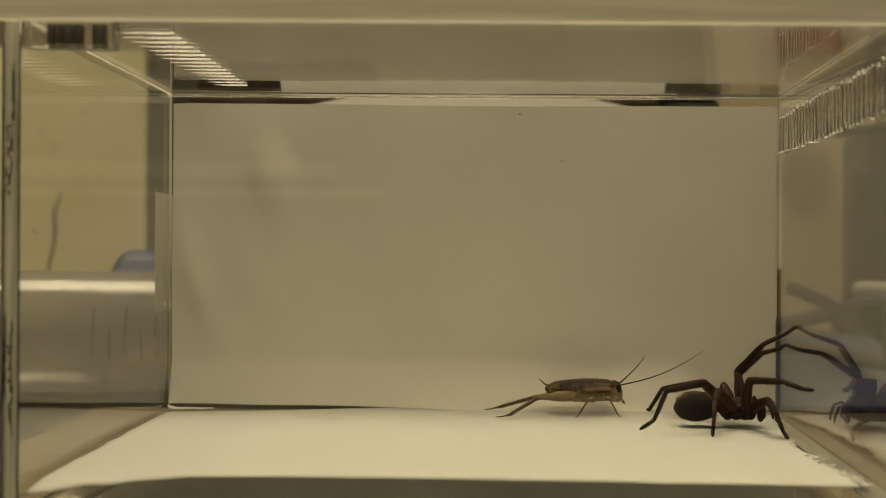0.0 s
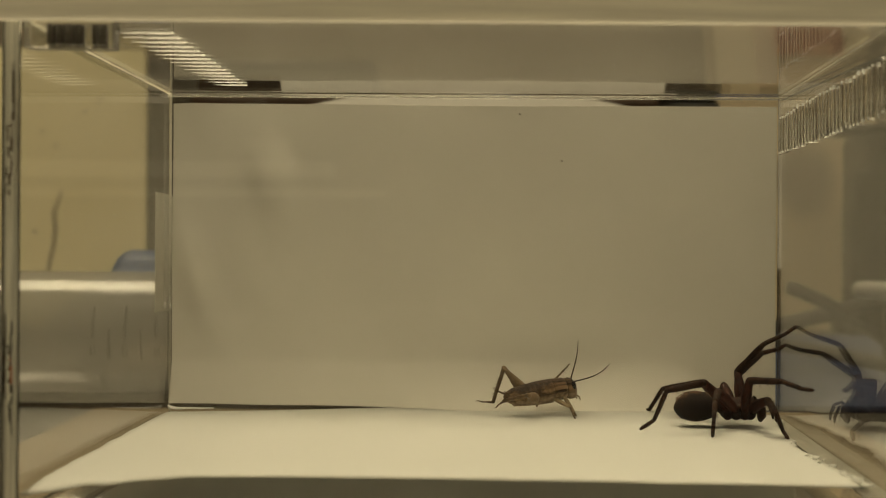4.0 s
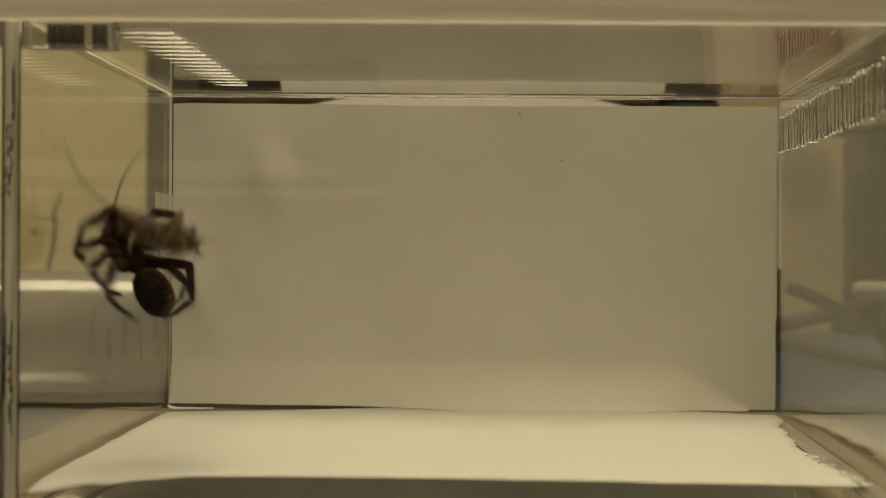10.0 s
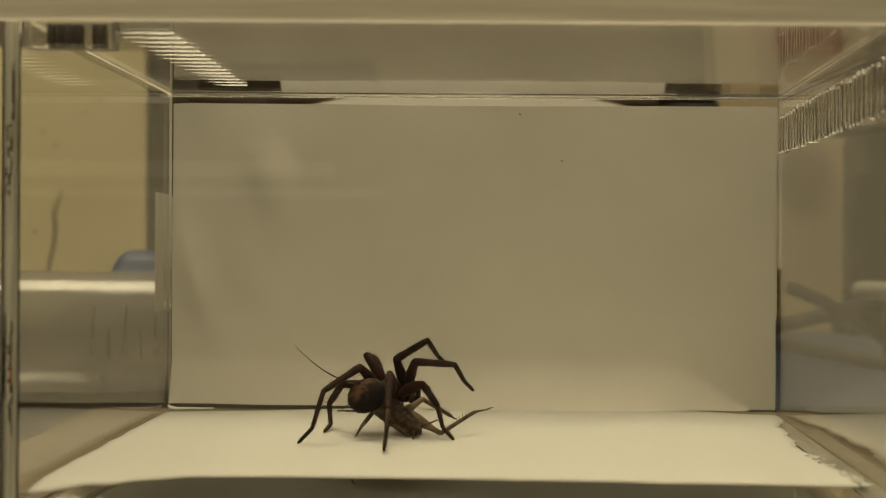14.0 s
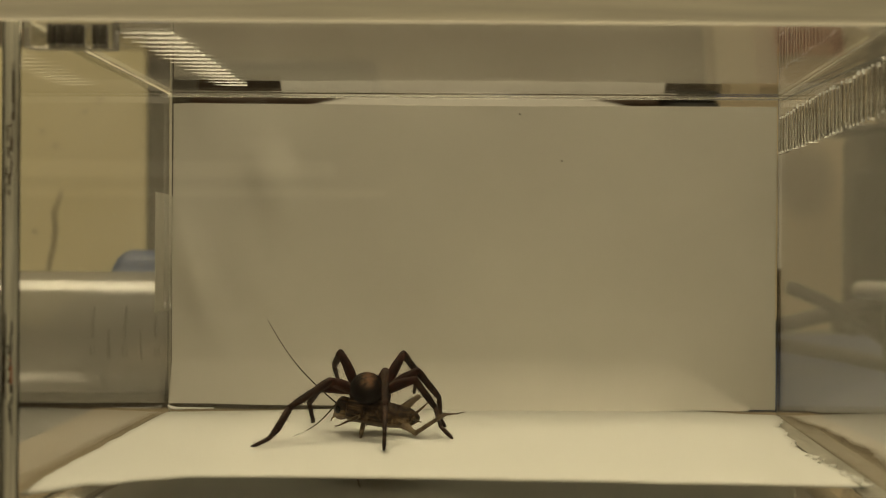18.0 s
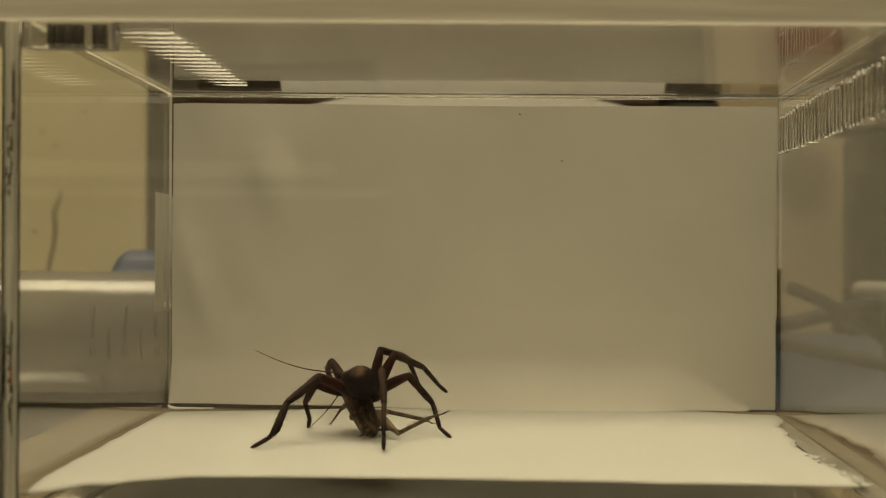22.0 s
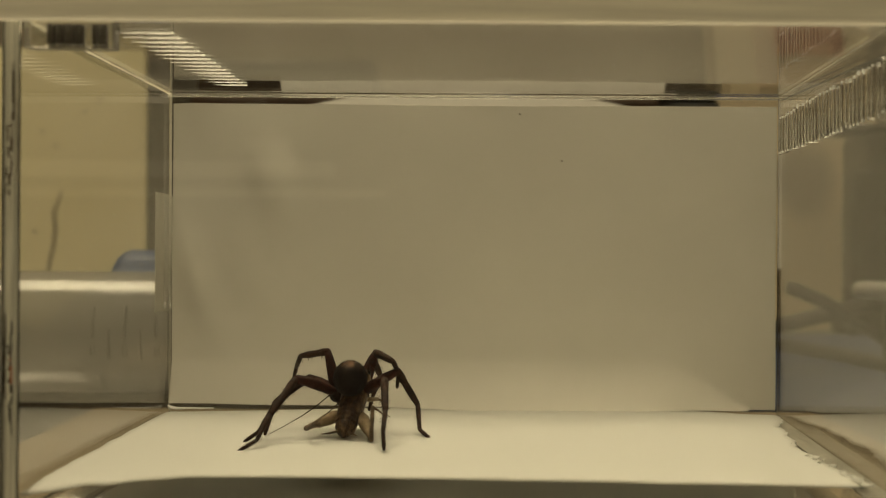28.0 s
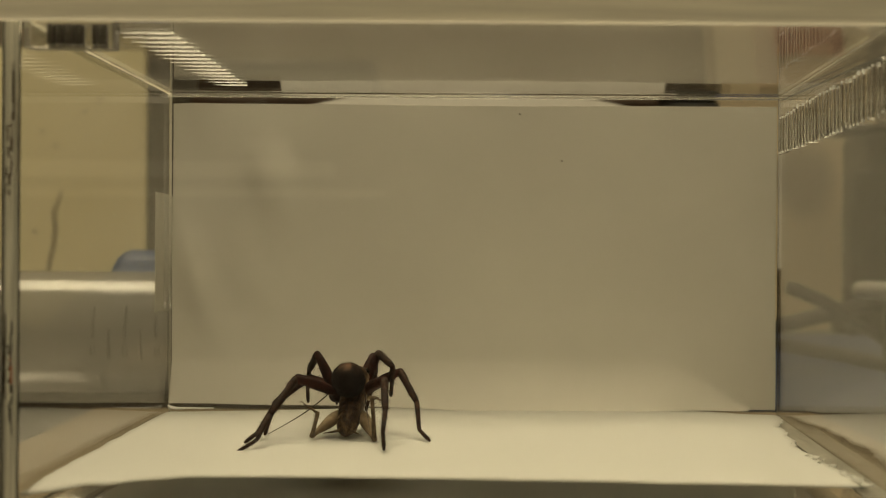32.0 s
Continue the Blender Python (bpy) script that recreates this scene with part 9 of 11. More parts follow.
    walk(limbs["R4_femur"], [(0,pose(-.002,-.0023,-.0004,-3.8,-40.2,-135)),(7.6,pose(-.002,-.0023,-.0004,-3.8,-40.2,-135)),(8,pose(-.002,-.0023,-.0004,-1.4,-25,-137.5)),(8.35,pose(-.002,-.0023,-.0004,1.7,-24.4,-144.9)),(8.55,pose(-.002,-.0023,-.0004,4.6,-23.5,-152.3)),(8.66,pose(-.002,-.0023,-.0004,7.3,-22.2,-159.5)),(8.8,pose(-.002,-.0023,-.0004,-.5,-22.8,-139.7)),(9,pose(-.002,-.0023,-.0004,-7.7,-21,-120.1)),(9.2,pose(-.002,-.0023,-.0004,-6.5,-21.7,-123.8)),(9.4,pose(-.002,-.0023,-.0004,-5.1,-23.1,-128.1)),(9.5,pose(-.002,-.0023,-.0004,1.6,-14.5,-147.1)),(9.6,pose(-.002,-.0023,-.0004,12.9,-16.3,179.9)),(9.8,pose(-.002,-.0023,-.0004,-1.9,2.7,-176.1)),(9.9,pose(-.002,-.0023,-.0004,20.6,-27,179.5)),(10,pose(-.002,-.0023,-.0004,42.4,-56.5,171.5)),(10.05,pose(-.002,-.0023,-.0004,32,-51.3,-179.6)),(10.1,pose(-.002,-.0023,-.0004,23.8,-45.5,-172.7)),(10.15,pose(-.002,-.0023,-.0004,-5.5,-51.7,-134)),(10.2,pose(-.002,-.0023,-.0004,-34.6,-44.3,-96.2)),(10.3,pose(-.002,-.0023,-.0004,-28.5,-38,-99.5)),(10.4,pose(-.002,-.0023,-.0004,-22.8,-31.7,-102.3)),(10.5,pose(-.002,-.0023,-.0004,-17.5,-25.4,-104.7)),(11,pose(-.002,-.0023,-.0004,-11.2,-24.4,-115.3)),(12,pose(-.002,-.0023,-.0004,-6.4,-22.7,-124.7)),(13,pose(-.002,-.0023,-.0004,-3.9,-21.1,-130.2)),(14,pose(-.002,-.0023,-.0004,-4.6,-26,-130.5)),(15,pose(-.002,-.0023,-.0004,-3.7,-25.5,-132.5)),(17,pose(-.002,-.0023,-.0004,.3,-28.8,-141.5)),(18,pose(-.002,-.0023,-.0004,7.9,-25.4,-158.9)),(19,pose(-.002,-.0023,-.0004,9.5,-25.2,-162.4)),(20,pose(-.002,-.0023,-.0004,11.1,-27.6,-163.8)),(21,pose(-.002,-.0023,-.0004,16.4,-27.4,-173.4)),(22,pose(-.002,-.0023,-.0004,15.4,-25.3,-173.7)),(23,pose(-.002,-.0023,-.0004,15.5,-24.7,-174.5)),(24,pose(-.002,-.0023,-.0004,8.7,-16.1,-169.8)),(25,pose(-.002,-.0023,-.0004,3.7,-13.9,-156.1)),(26,pose(-.002,-.0023,-.0004,3.1,-13.4,-154.1)),(28,pose(-.002,-.0023,-.0004,3.3,-12.2,-156)),(29,pose(-.002,-.0023,-.0004,3.5,-12.2,-157)),(30,pose(-.002,-.0023,-.0004,3.7,-12.1,-157.9)),(31.5,pose(-.002,-.0023,-.0004,3.7,-12.1,-157.9)),(32,pose(-.002,-.0023,-.0004,3.9,-13.2,-157.6))])
    walk(limbs["R4_tibia"], [(0,pose(.00948,0,0,-.6,45.4,-5.4)),(7.6,pose(.00948,0,0,-.6,45.4,-5.4)),(8,pose(.00948,0,0,-.3,34.1,-3.6)),(8.35,pose(.00948,0,0,22.7,38.4,37.7)),(8.55,pose(.00948,0,0,52.9,32.7,78.3)),(8.66,pose(.00948,0,0,106.2,19.7,112.8)),(8.8,pose(.00948,0,0,61.9,34.1,72.3)),(9,pose(.00948,0,0,33.3,42.8,24.6)),(9.2,pose(.00948,0,0,33.4,42.9,28.2)),(9.4,pose(.00948,0,0,34.3,43.4,33)),(9.5,pose(.00948,0,0,10.6,29.4,26.9)),(9.6,pose(.00948,0,0,-15.7,31.8,9.3)),(9.8,pose(.00948,0,0,4.2,34.4,42.4)),(9.9,pose(.00948,0,0,34.2,67.3,71)),(10,pose(.00948,0,0,125.1,65.5,146.7)),(10.05,pose(.00948,0,0,-122.7,89.3,-99.7)),(10.1,pose(.00948,0,0,-58,64.9,-38.9)),(10.15,pose(.00948,0,0,9,67,5.5)),(10.2,pose(.00948,0,0,36.7,47,15.2)),(10.3,pose(.00948,0,0,42,48.8,18.8)),(10.4,pose(.00948,0,0,47,51,22)),(10.5,pose(.00948,0,0,51.5,53.6,25)),(11,pose(.00948,0,0,34.4,52.7,17.5)),(12,pose(.00948,0,0,21.8,49,13)),(13,pose(.00948,0,0,9.8,52,2.3)),(14,pose(.00948,0,0,20.9,59.6,14.6)),(15,pose(.00948,0,0,9.7,60.8,3.4)),(17,pose(.00948,0,0,-12.6,66.6,-13.1)),(18,pose(.00948,0,0,-37.3,61.7,-24.7)),(19,pose(.00948,0,0,-43.6,60.7,-28.1)),(20,pose(.00948,0,0,-54.2,66.3,-36.4)),(21,pose(.00948,0,0,-60.5,63,-34.8)),(22,pose(.00948,0,0,-59.2,56.3,-34.3)),(23,pose(.00948,0,0,-58.4,56,-32.8)),(24,pose(.00948,0,0,-43.9,49.9,-23.9)),(25,pose(.00948,0,0,-33.2,44.3,-28.3)),(26,pose(.00948,0,0,-35.2,43.7,-32.7)),(28,pose(.00948,0,0,-38.8,45.1,-33.8)),(29,pose(.00948,0,0,-39.3,45.1,-33.5)),(30,pose(.00948,0,0,-39.9,45,-33.2)),(31.5,pose(.00948,0,0,-39.9,45,-33.2)),(32,pose(.00948,0,0,-41.3,44.5,-35.3))])
    walk(limbs["R4_metatarsus"], [(0,pose(.01635,-.00065,-.00699,-152.9,31.9,-140.5)),(7.6,pose(.01635,-.00065,-.00699,-152.9,31.9,-140.5)),(8,pose(.0176,-.00051,-.00551,-144.4,31.8,-129.5)),(8.35,pose(.01557,.00471,-.0061,-121.7,34.5,-105.6)),(8.55,pose(.01116,.0081,-.0053,-92.7,34.4,-81.1)),(8.66,pose(.00589,.00853,-.00332,-62,31.7,-57.2)),(8.8,pose(.01196,.00775,-.00552,-83,23.8,-88.3)),(9,pose(.01603,.003,-.00668,-119.8,15.2,-117.9)),(9.2,pose(.01582,.00341,-.00669,-119.9,15.3,-114.5)),(9.4,pose(.01546,.00389,-.00676,-120.7,15.2,-110.6)),(9.5,pose(.01711,.00387,-.00483,-160.3,9.5,-108.8)),(9.6,pose(.01772,.00136,-.00518,-117.8,31.7,-68.1)),(9.8,pose(.01546,.00547,-.00556,-68.9,30.5,-43.8)),(9.85,pose(.01309,.00453,-.00731,-114.2,24.7,-63.1)),(9.9,pose(.01071,.00359,-.00907,-153.2,8.8,-72.3)),(9.95,pose(.00839,.00291,-.009,162.8,-5.7,-81.2)),(10,pose(.00607,.00224,-.00894,118.1,-22.4,-77.4)),(10.03,pose(.00776,.00106,-.00938,170.2,-2,-99.1)),(10.05,pose(.00946,-.00012,-.00983,-142,27.3,-97.3)),(10.1,pose(.01272,-.00261,-.0089,-161.1,77.3,-139.1)),(10.15,pose(.01331,.00037,-.00904,-163.3,37.1,-157.8)),(10.2,pose(.01594,.00176,-.00719,178.2,-3.3,178.7)),(10.3,pose(.01561,.00208,-.00739,-175.9,35.9,155.6)),(10.4,pose(.01522,.00232,-.00763,132,65,97.2)),(10.5,pose(.01476,.00246,-.00792,46.8,43.2,25)),(11,pose(.01515,.00179,-.00782,31.7,44.8,18)),(12,pose(.01575,.00145,-.00742,20.9,45,13.5)),(13,pose(.01552,.00024,-.00774,7.3,41.8,.9)),(14,pose(.01429,.00125,-.00848,15.3,50.1,10.2)),(15,pose(.01426,.00029,-.00858,6.5,51.1,.7)),(17,pose(.01327,-.00089,-.00902,-12,59.5,-13.3)),(18,pose(.01371,-.00194,-.00866,-33,55.5,-22.1)),(19,pose(.01372,-.00227,-.00857,-38.5,54.5,-24.9)),(20,pose(.01265,-.00235,-.009,-41.8,56.3,-26.9)),(21,pose(.01314,-.00254,-.00876,-62.4,58.6,-37.4)),(22,pose(.01398,-.00308,-.00817,-65,55.3,-39.7)),(23,pose(.01409,-.00297,-.00815,-64.2,55.1,-38.2)),(24,pose(.01527,-.00256,-.00751,-42.4,43.8,-25.2)),(25,pose(.01566,-.00334,-.00687,-34.8,41.1,-31.8)),(26,pose(.01545,-.00384,-.00679,-36.7,40.4,-36.1)),(28,pose(.01524,-.00386,-.00697,-36.9,37.2,-36.4)),(29,pose(.01527,-.00383,-.00696,-37.4,37.1,-36.1)),(30,pose(.01529,-.00381,-.00695,-38,37.1,-35.7)),(31.5,pose(.01529,-.00381,-.00695,-38,37.1,-35.7)),(32,pose(.0152,-.00405,-.00689,-39.1,36.5,-37.6))])
    walk(limbs["R4_tarsus"], [(0,pose(.01145,-.00469,-.01095,7.7,58.7,4.4)),(7.6,pose(.01145,-.00469,-.01095,7.7,58.7,4.4)),(8,pose(.01355,-.00542,-.00946,-7,52.1,-11.9)),(8.35,pose(.01392,-.00124,-.01034,24.6,62.3,31.1)),(8.55,pose(.01212,.002,-.00954,69.1,58.9,82.3)),(8.66,pose(.00935,.00317,-.00725,103.3,45.1,116.7)),(8.8,pose(.01216,.0009,-.00854,75.5,47.4,78.2)),(9,pose(.01265,-.00338,-.00865,49.7,45.8,39.3)),(9.2,pose(.01283,-.00316,-.00866,50.2,46.1,43.1)),(9.4,pose(.01291,-.00287,-.00872,51.8,46.8,48.4)),(9.5,pose(.01473,-.00312,-.00607,-17.4,55.5,-14.8)),(9.6,pose(.02009,-.00456,-.00912,-8,41.9,25.4)),(9.8,pose(.02012,.00101,-.00936,-8.2,33.6,20.6)),(9.9,pose(.01296,-.00346,-.01021,115,80.9,149.3)),(10,pose(.00758,-.00452,-.00609,165.9,25.3,173.7)),(10.05,pose(.00861,-.00672,-.01327,157.1,47.5,173.2)),(10.1,pose(.01147,-.00369,-.01621,148.5,69.7,168.5)),(10.15,pose(.00778,-.00189,-.01356,-177.8,35,179.6)),(10.2,pose(.00847,.00193,-.00676,179,-3.6,165.8)),(10.3,pose(.01008,.00459,-.01178,-178,6.6,165.4)),(10.4,pose(.01482,.00547,-.01442,-174.6,16.9,166.1)),(10.5,pose(.01971,.00477,-.01304,-170.5,27.1,167.9)),(11,pose(.0202,.00343,-.0131,-171.1,29.1,174.6)),(12,pose(.0209,.00269,-.01272,-172.5,30.8,179.5)),(13,pose(.0211,.00033,-.01274,-171.5,32,-174.3)),(14,pose(.01901,.0021,-.01423,-173.2,27.2,-174.7)),(15,pose(.01896,.00035,-.01441,-175.9,26.4,-178.5)),(17,pose(.01697,-.00176,-.01548,177.6,21.5,174.1)),(18,pose(.01764,-.00354,-.01482,172.8,23.8,178.8)),(19,pose(.01767,-.0041,-.01466,171.7,23.9,179.5)),(20,pose(.01636,-.00422,-.01523,172.7,21.4,-179.3)),(21,pose(.01624,-.00491,-.01515,171.2,19.9,-175.9)),(22,pose(.01727,-.0058,-.01433,167.5,23.3,-179.9)),(23,pose(.01746,-.00562,-.01429,167.2,23.8,-179.2)),(24,pose(.02016,-.00486,-.0127,163.3,30.4,177)),(25,pose(.02046,-.00631,-.01179,164.9,33.8,169)),(26,pose(.02005,-.0072,-.01165,163.5,34.3,165.1)),(28,pose(.02003,-.0074,-.0115,155.1,36,156.5)),(29,pose(.02009,-.00735,-.01148,154.8,36,157)),(30,pose(.02015,-.00729,-.01146,154.5,36.1,157.6)),(31.5,pose(.02015,-.00729,-.01146,154.5,36.1,157.6)),(32,pose(.01997,-.00772,-.01134,154.3,36.4,157.1))])
    walk(limbs["L_hind_femur"], [(0,pose(-.0018,.0019,-.0009,4.1,6.3,174.5)),(.33,pose(-.0018,.0019,-.0009,-3.2,-4.7,175)),(.67,pose(-.0018,.0019,-.0009,-10.5,-15.7,175.6)),(1,pose(-.0018,.0019,-.0009,-17.4,-26.8,176.2)),(1.17,pose(-.0018,.0019,-.0009,-8.5,-12.7,175.4)),(1.33,pose(-.0018,.0019,-.0009,.8,1.3,174.7)),(1.5,pose(-.0018,.0019,-.0009,9.6,15.3,173.9)),(1.7,pose(-.0018,.0019,-.0009,9.9,15.8,174)),(1.8,pose(-.0018,.0019,-.0009,-5.7,-8,177)),(1.9,pose(-.0018,.0019,-.0009,-23.1,-31.7,-179.7)),(2.3,pose(-.0018,.0019,-.0009,-35.1,-33,-166.4)),(2.65,pose(-.0018,.0019,-.0009,-32.1,-40.2,-174.5)),(3,pose(-.0018,.0019,-.0009,-26.5,-46.7,175.7)),(5.5,pose(-.0018,.0019,-.0009,-27.1,-61.1,171.7)),(6,pose(-.0018,.0019,-.0009,-13,-55.3,157)),(6.5,pose(-.0018,.0019,-.0009,2.5,-52.5,138.2)),(7,pose(-.0018,.0019,-.0009,14.1,-47.2,122.5)),(7.33,pose(-.0018,.0019,-.0009,8.3,-38.4,128)),(7.67,pose(-.0018,.0019,-.0009,4.4,-29.4,132.4)),(8,pose(-.0018,.0019,-.0009,1.8,-20.2,136)),(8.3,pose(-.0018,.0019,-.0009,3.4,-22.5,132.6)),(8.45,pose(-.0018,.0019,-.0009,-2.8,-33,146.5)),(8.6,pose(-.0018,.0019,-.0009,-15.2,-41.6,163.6)),(8.8,pose(-.0018,.0019,-.0009,-9.7,-36.8,157.3)),(9,pose(-.0018,.0019,-.0009,-5.5,-31.7,151.6)),(9.1,pose(-.0018,.0019,-.0009,-.3,-34.6,141.9)),(9.2,pose(-.0018,.0019,-.0009,5.9,-36.7,131.5)),(9.35,pose(-.0018,.0019,-.0009,8.1,-39.5,128.7)),(9.5,pose(-.0018,.0019,-.0009,10.6,-42.2,125.7)),(9.7,pose(-.0018,.0019,-.0009,-5,-35.9,149.8)),(9.95,pose(-.0018,.0019,-.0009,7.6,-42.3,130.2)),(10.2,pose(-.0018,.0019,-.0009,25.2,-44.9,107.7)),(10.35,pose(-.0018,.0019,-.0009,-1,-43,142.8)),(10.5,pose(-.0018,.0019,-.0009,-17.1,-31.9,171.6)),(10.75,pose(-.0018,.0019,-.0009,-38.5,-15.2,-148.1)),(11,pose(-.0018,.0019,-.0009,-44.7,9.8,-116.3)),(12,pose(-.0018,.0019,-.0009,-37.7,8.9,-101.4)),(13,pose(-.0018,.0019,-.0009,-52.5,-21.4,-120.1)),(14,pose(-.0018,.0019,-.0009,-44.1,-3.5,-98.2)),(17,pose(-.0018,.0019,-.0009,-48.5,-14.9,-122.2)),(18,pose(-.0018,.0019,-.0009,-30.4,-23.2,-131.3)),(19,pose(-.0018,.0019,-.0009,-35.1,-31.1,-145.3)),(20,pose(-.0018,.0019,-.0009,-28.9,13.5,-111.8)),(21,pose(-.0018,.0019,-.0009,-32.3,15.8,-90.9)),(22,pose(-.0018,.0019,-.0009,-36.4,18.1,-77.4)),(23,pose(-.0018,.0019,-.0009,-25,32.3,-47.3)),(23.33,pose(-.0018,.0019,-.0009,-43.2,.5,-87.1)),(23.67,pose(-.0018,.0019,-.0009,-37.5,-35.2,-123.2)),(24,pose(-.0018,.0019,-.0009,7,-54.3,169.8)),(25,pose(-.0018,.0019,-.0009,.5,-56.2,179.2)),(28,pose(-.0018,.0019,-.0009,24.4,-23.3,144.8)),(29,pose(-.0018,.0019,-.0009,35.2,-14.5,125.8)),(30,pose(-.0018,.0019,-.0009,28,-9.9,142.1)),(31,pose(-.0018,.0019,-.0009,25.5,-10.4,146.2)),(32,pose(-.0018,.0019,-.0009,21,-14.3,152))])
    walk(limbs["L_hind_tibia"], [(0,pose(.0082,0,0,6.4,9.7,.9)),(.33,pose(.0082,0,0,9.7,38.5,-18.2)),(.67,pose(.0082,0,0,-20.7,63.4,-55.7)),(1,pose(.0082,0,0,-94.4,58.4,-124.4)),(1.17,pose(.0082,0,0,-23.8,64,-59.2)),(1.33,pose(.0082,0,0,8.2,40.6,-20.8)),(1.5,pose(.0082,0,0,7.8,13.3,-.5)),(1.7,pose(.0082,0,0,6.6,11.1,-.4)),(1.8,pose(.0082,0,0,62,48.9,32.9)),(1.9,pose(.0082,0,0,148.5,35.7,101.2)),(2.3,pose(.0082,0,0,163.5,20.5,98.3)),(2.65,pose(.0082,0,0,157.2,33.9,110.8)),(3,pose(.0082,0,0,155.4,47.5,125.3)),(5.5,pose(.0082,0,0,167.5,48,149.3)),(6,pose(.0082,0,0,-176.9,57.8,174.9)),(6.5,pose(.0082,0,0,129.4,57.2,126.6)),(7,pose(.0082,0,0,92.6,35.9,104.2)),(7.33,pose(.0082,0,0,99.4,56.3,108.2)),(7.67,pose(.0082,0,0,105.5,77.7,113)),(8,pose(.0082,0,0,-91.8,80.2,-86.8)),(8.3,pose(.0082,0,0,-140.5,79,-131.9)),(8.45,pose(.0082,0,0,161.8,51.6,153)),(8.6,pose(.0082,0,0,167.3,18.5,128)),(8.8,pose(.0082,0,0,149.6,37.5,123.4)),(9,pose(.0082,0,0,124.7,54.2,110.5)),(9.1,pose(.0082,0,0,140.3,54.5,134)),(9.2,pose(.0082,0,0,154.6,52.6,156.9)),(9.35,pose(.0082,0,0,178.6,64.3,-171.9)),(9.5,pose(.0082,0,0,-138.7,65.4,-124.5)),(9.7,pose(.0082,0,0,-123.3,66.5,-127.9)),(9.95,pose(.0082,0,0,-56.1,51.2,-54.1)),(10.2,pose(.0082,0,0,-18,26.1,-13.4)),(10.27,pose(.0082,0,0,-.2,-1.3,-29.8)),(10.35,pose(.0082,0,0,26.3,-20.7,-55.5)),(10.5,pose(.0082,0,0,103.8,-56.8,-127)),(10.75,pose(.0082,0,0,38.4,-39.1,-98.3)),(11,pose(.0082,0,0,-4,-13.5,-101.3)),(11.5,pose(.0082,0,0,-16.6,19.6,-39.1)),(12,pose(.0082,0,0,14.9,43,40.6)),(13,pose(.0082,0,0,36.1,24.4,108.6)),(13.5,pose(.0082,0,0,34,45.5,70.3)),(14,pose(.0082,0,0,6.4,58.4,11.2)),(15.5,pose(.0082,0,0,-25.7,24.6,-37.6)),(17,pose(.0082,0,0,-25,-16.1,-64)),(17.33,pose(.0082,0,0,-20.4,13.9,-17.5)),(17.67,pose(.0082,0,0,8,29.2,39.7)),(18,pose(.0082,0,0,36.9,14.6,97.3)),(19,pose(.0082,0,0,31.4,-.5,112.4)),(19.5,pose(.0082,0,0,21.8,-21.5,157.8)),(20,pose(.0082,0,0,-2.7,-27.9,-148.3)),(20.5,pose(.0082,0,0,-15.2,-5,-87.5)),(21,pose(.0082,0,0,-1.5,17.1,-28.8)),(22,pose(.0082,0,0,-1.9,14.2,-42.7)),(23,pose(.0082,0,0,-2.9,16.1,-63.9)),(23.5,pose(.0082,0,0,8.6,10.5,-5.5)),(24,pose(.0082,0,0,9.9,-2,50.4)),(25,pose(.0082,0,0,13.6,-4.8,70.4)),(28,pose(.0082,0,0,-13.5,-16.6,73.7)),(29,pose(.0082,0,0,-16,-44.9,126.1)),(30,pose(.0082,0,0,-25.5,-27.2,77.5)),(31,pose(.0082,0,0,-34.5,-47.3,85.2)),(32,pose(.0082,0,0,-31.7,-49.4,77.8))])
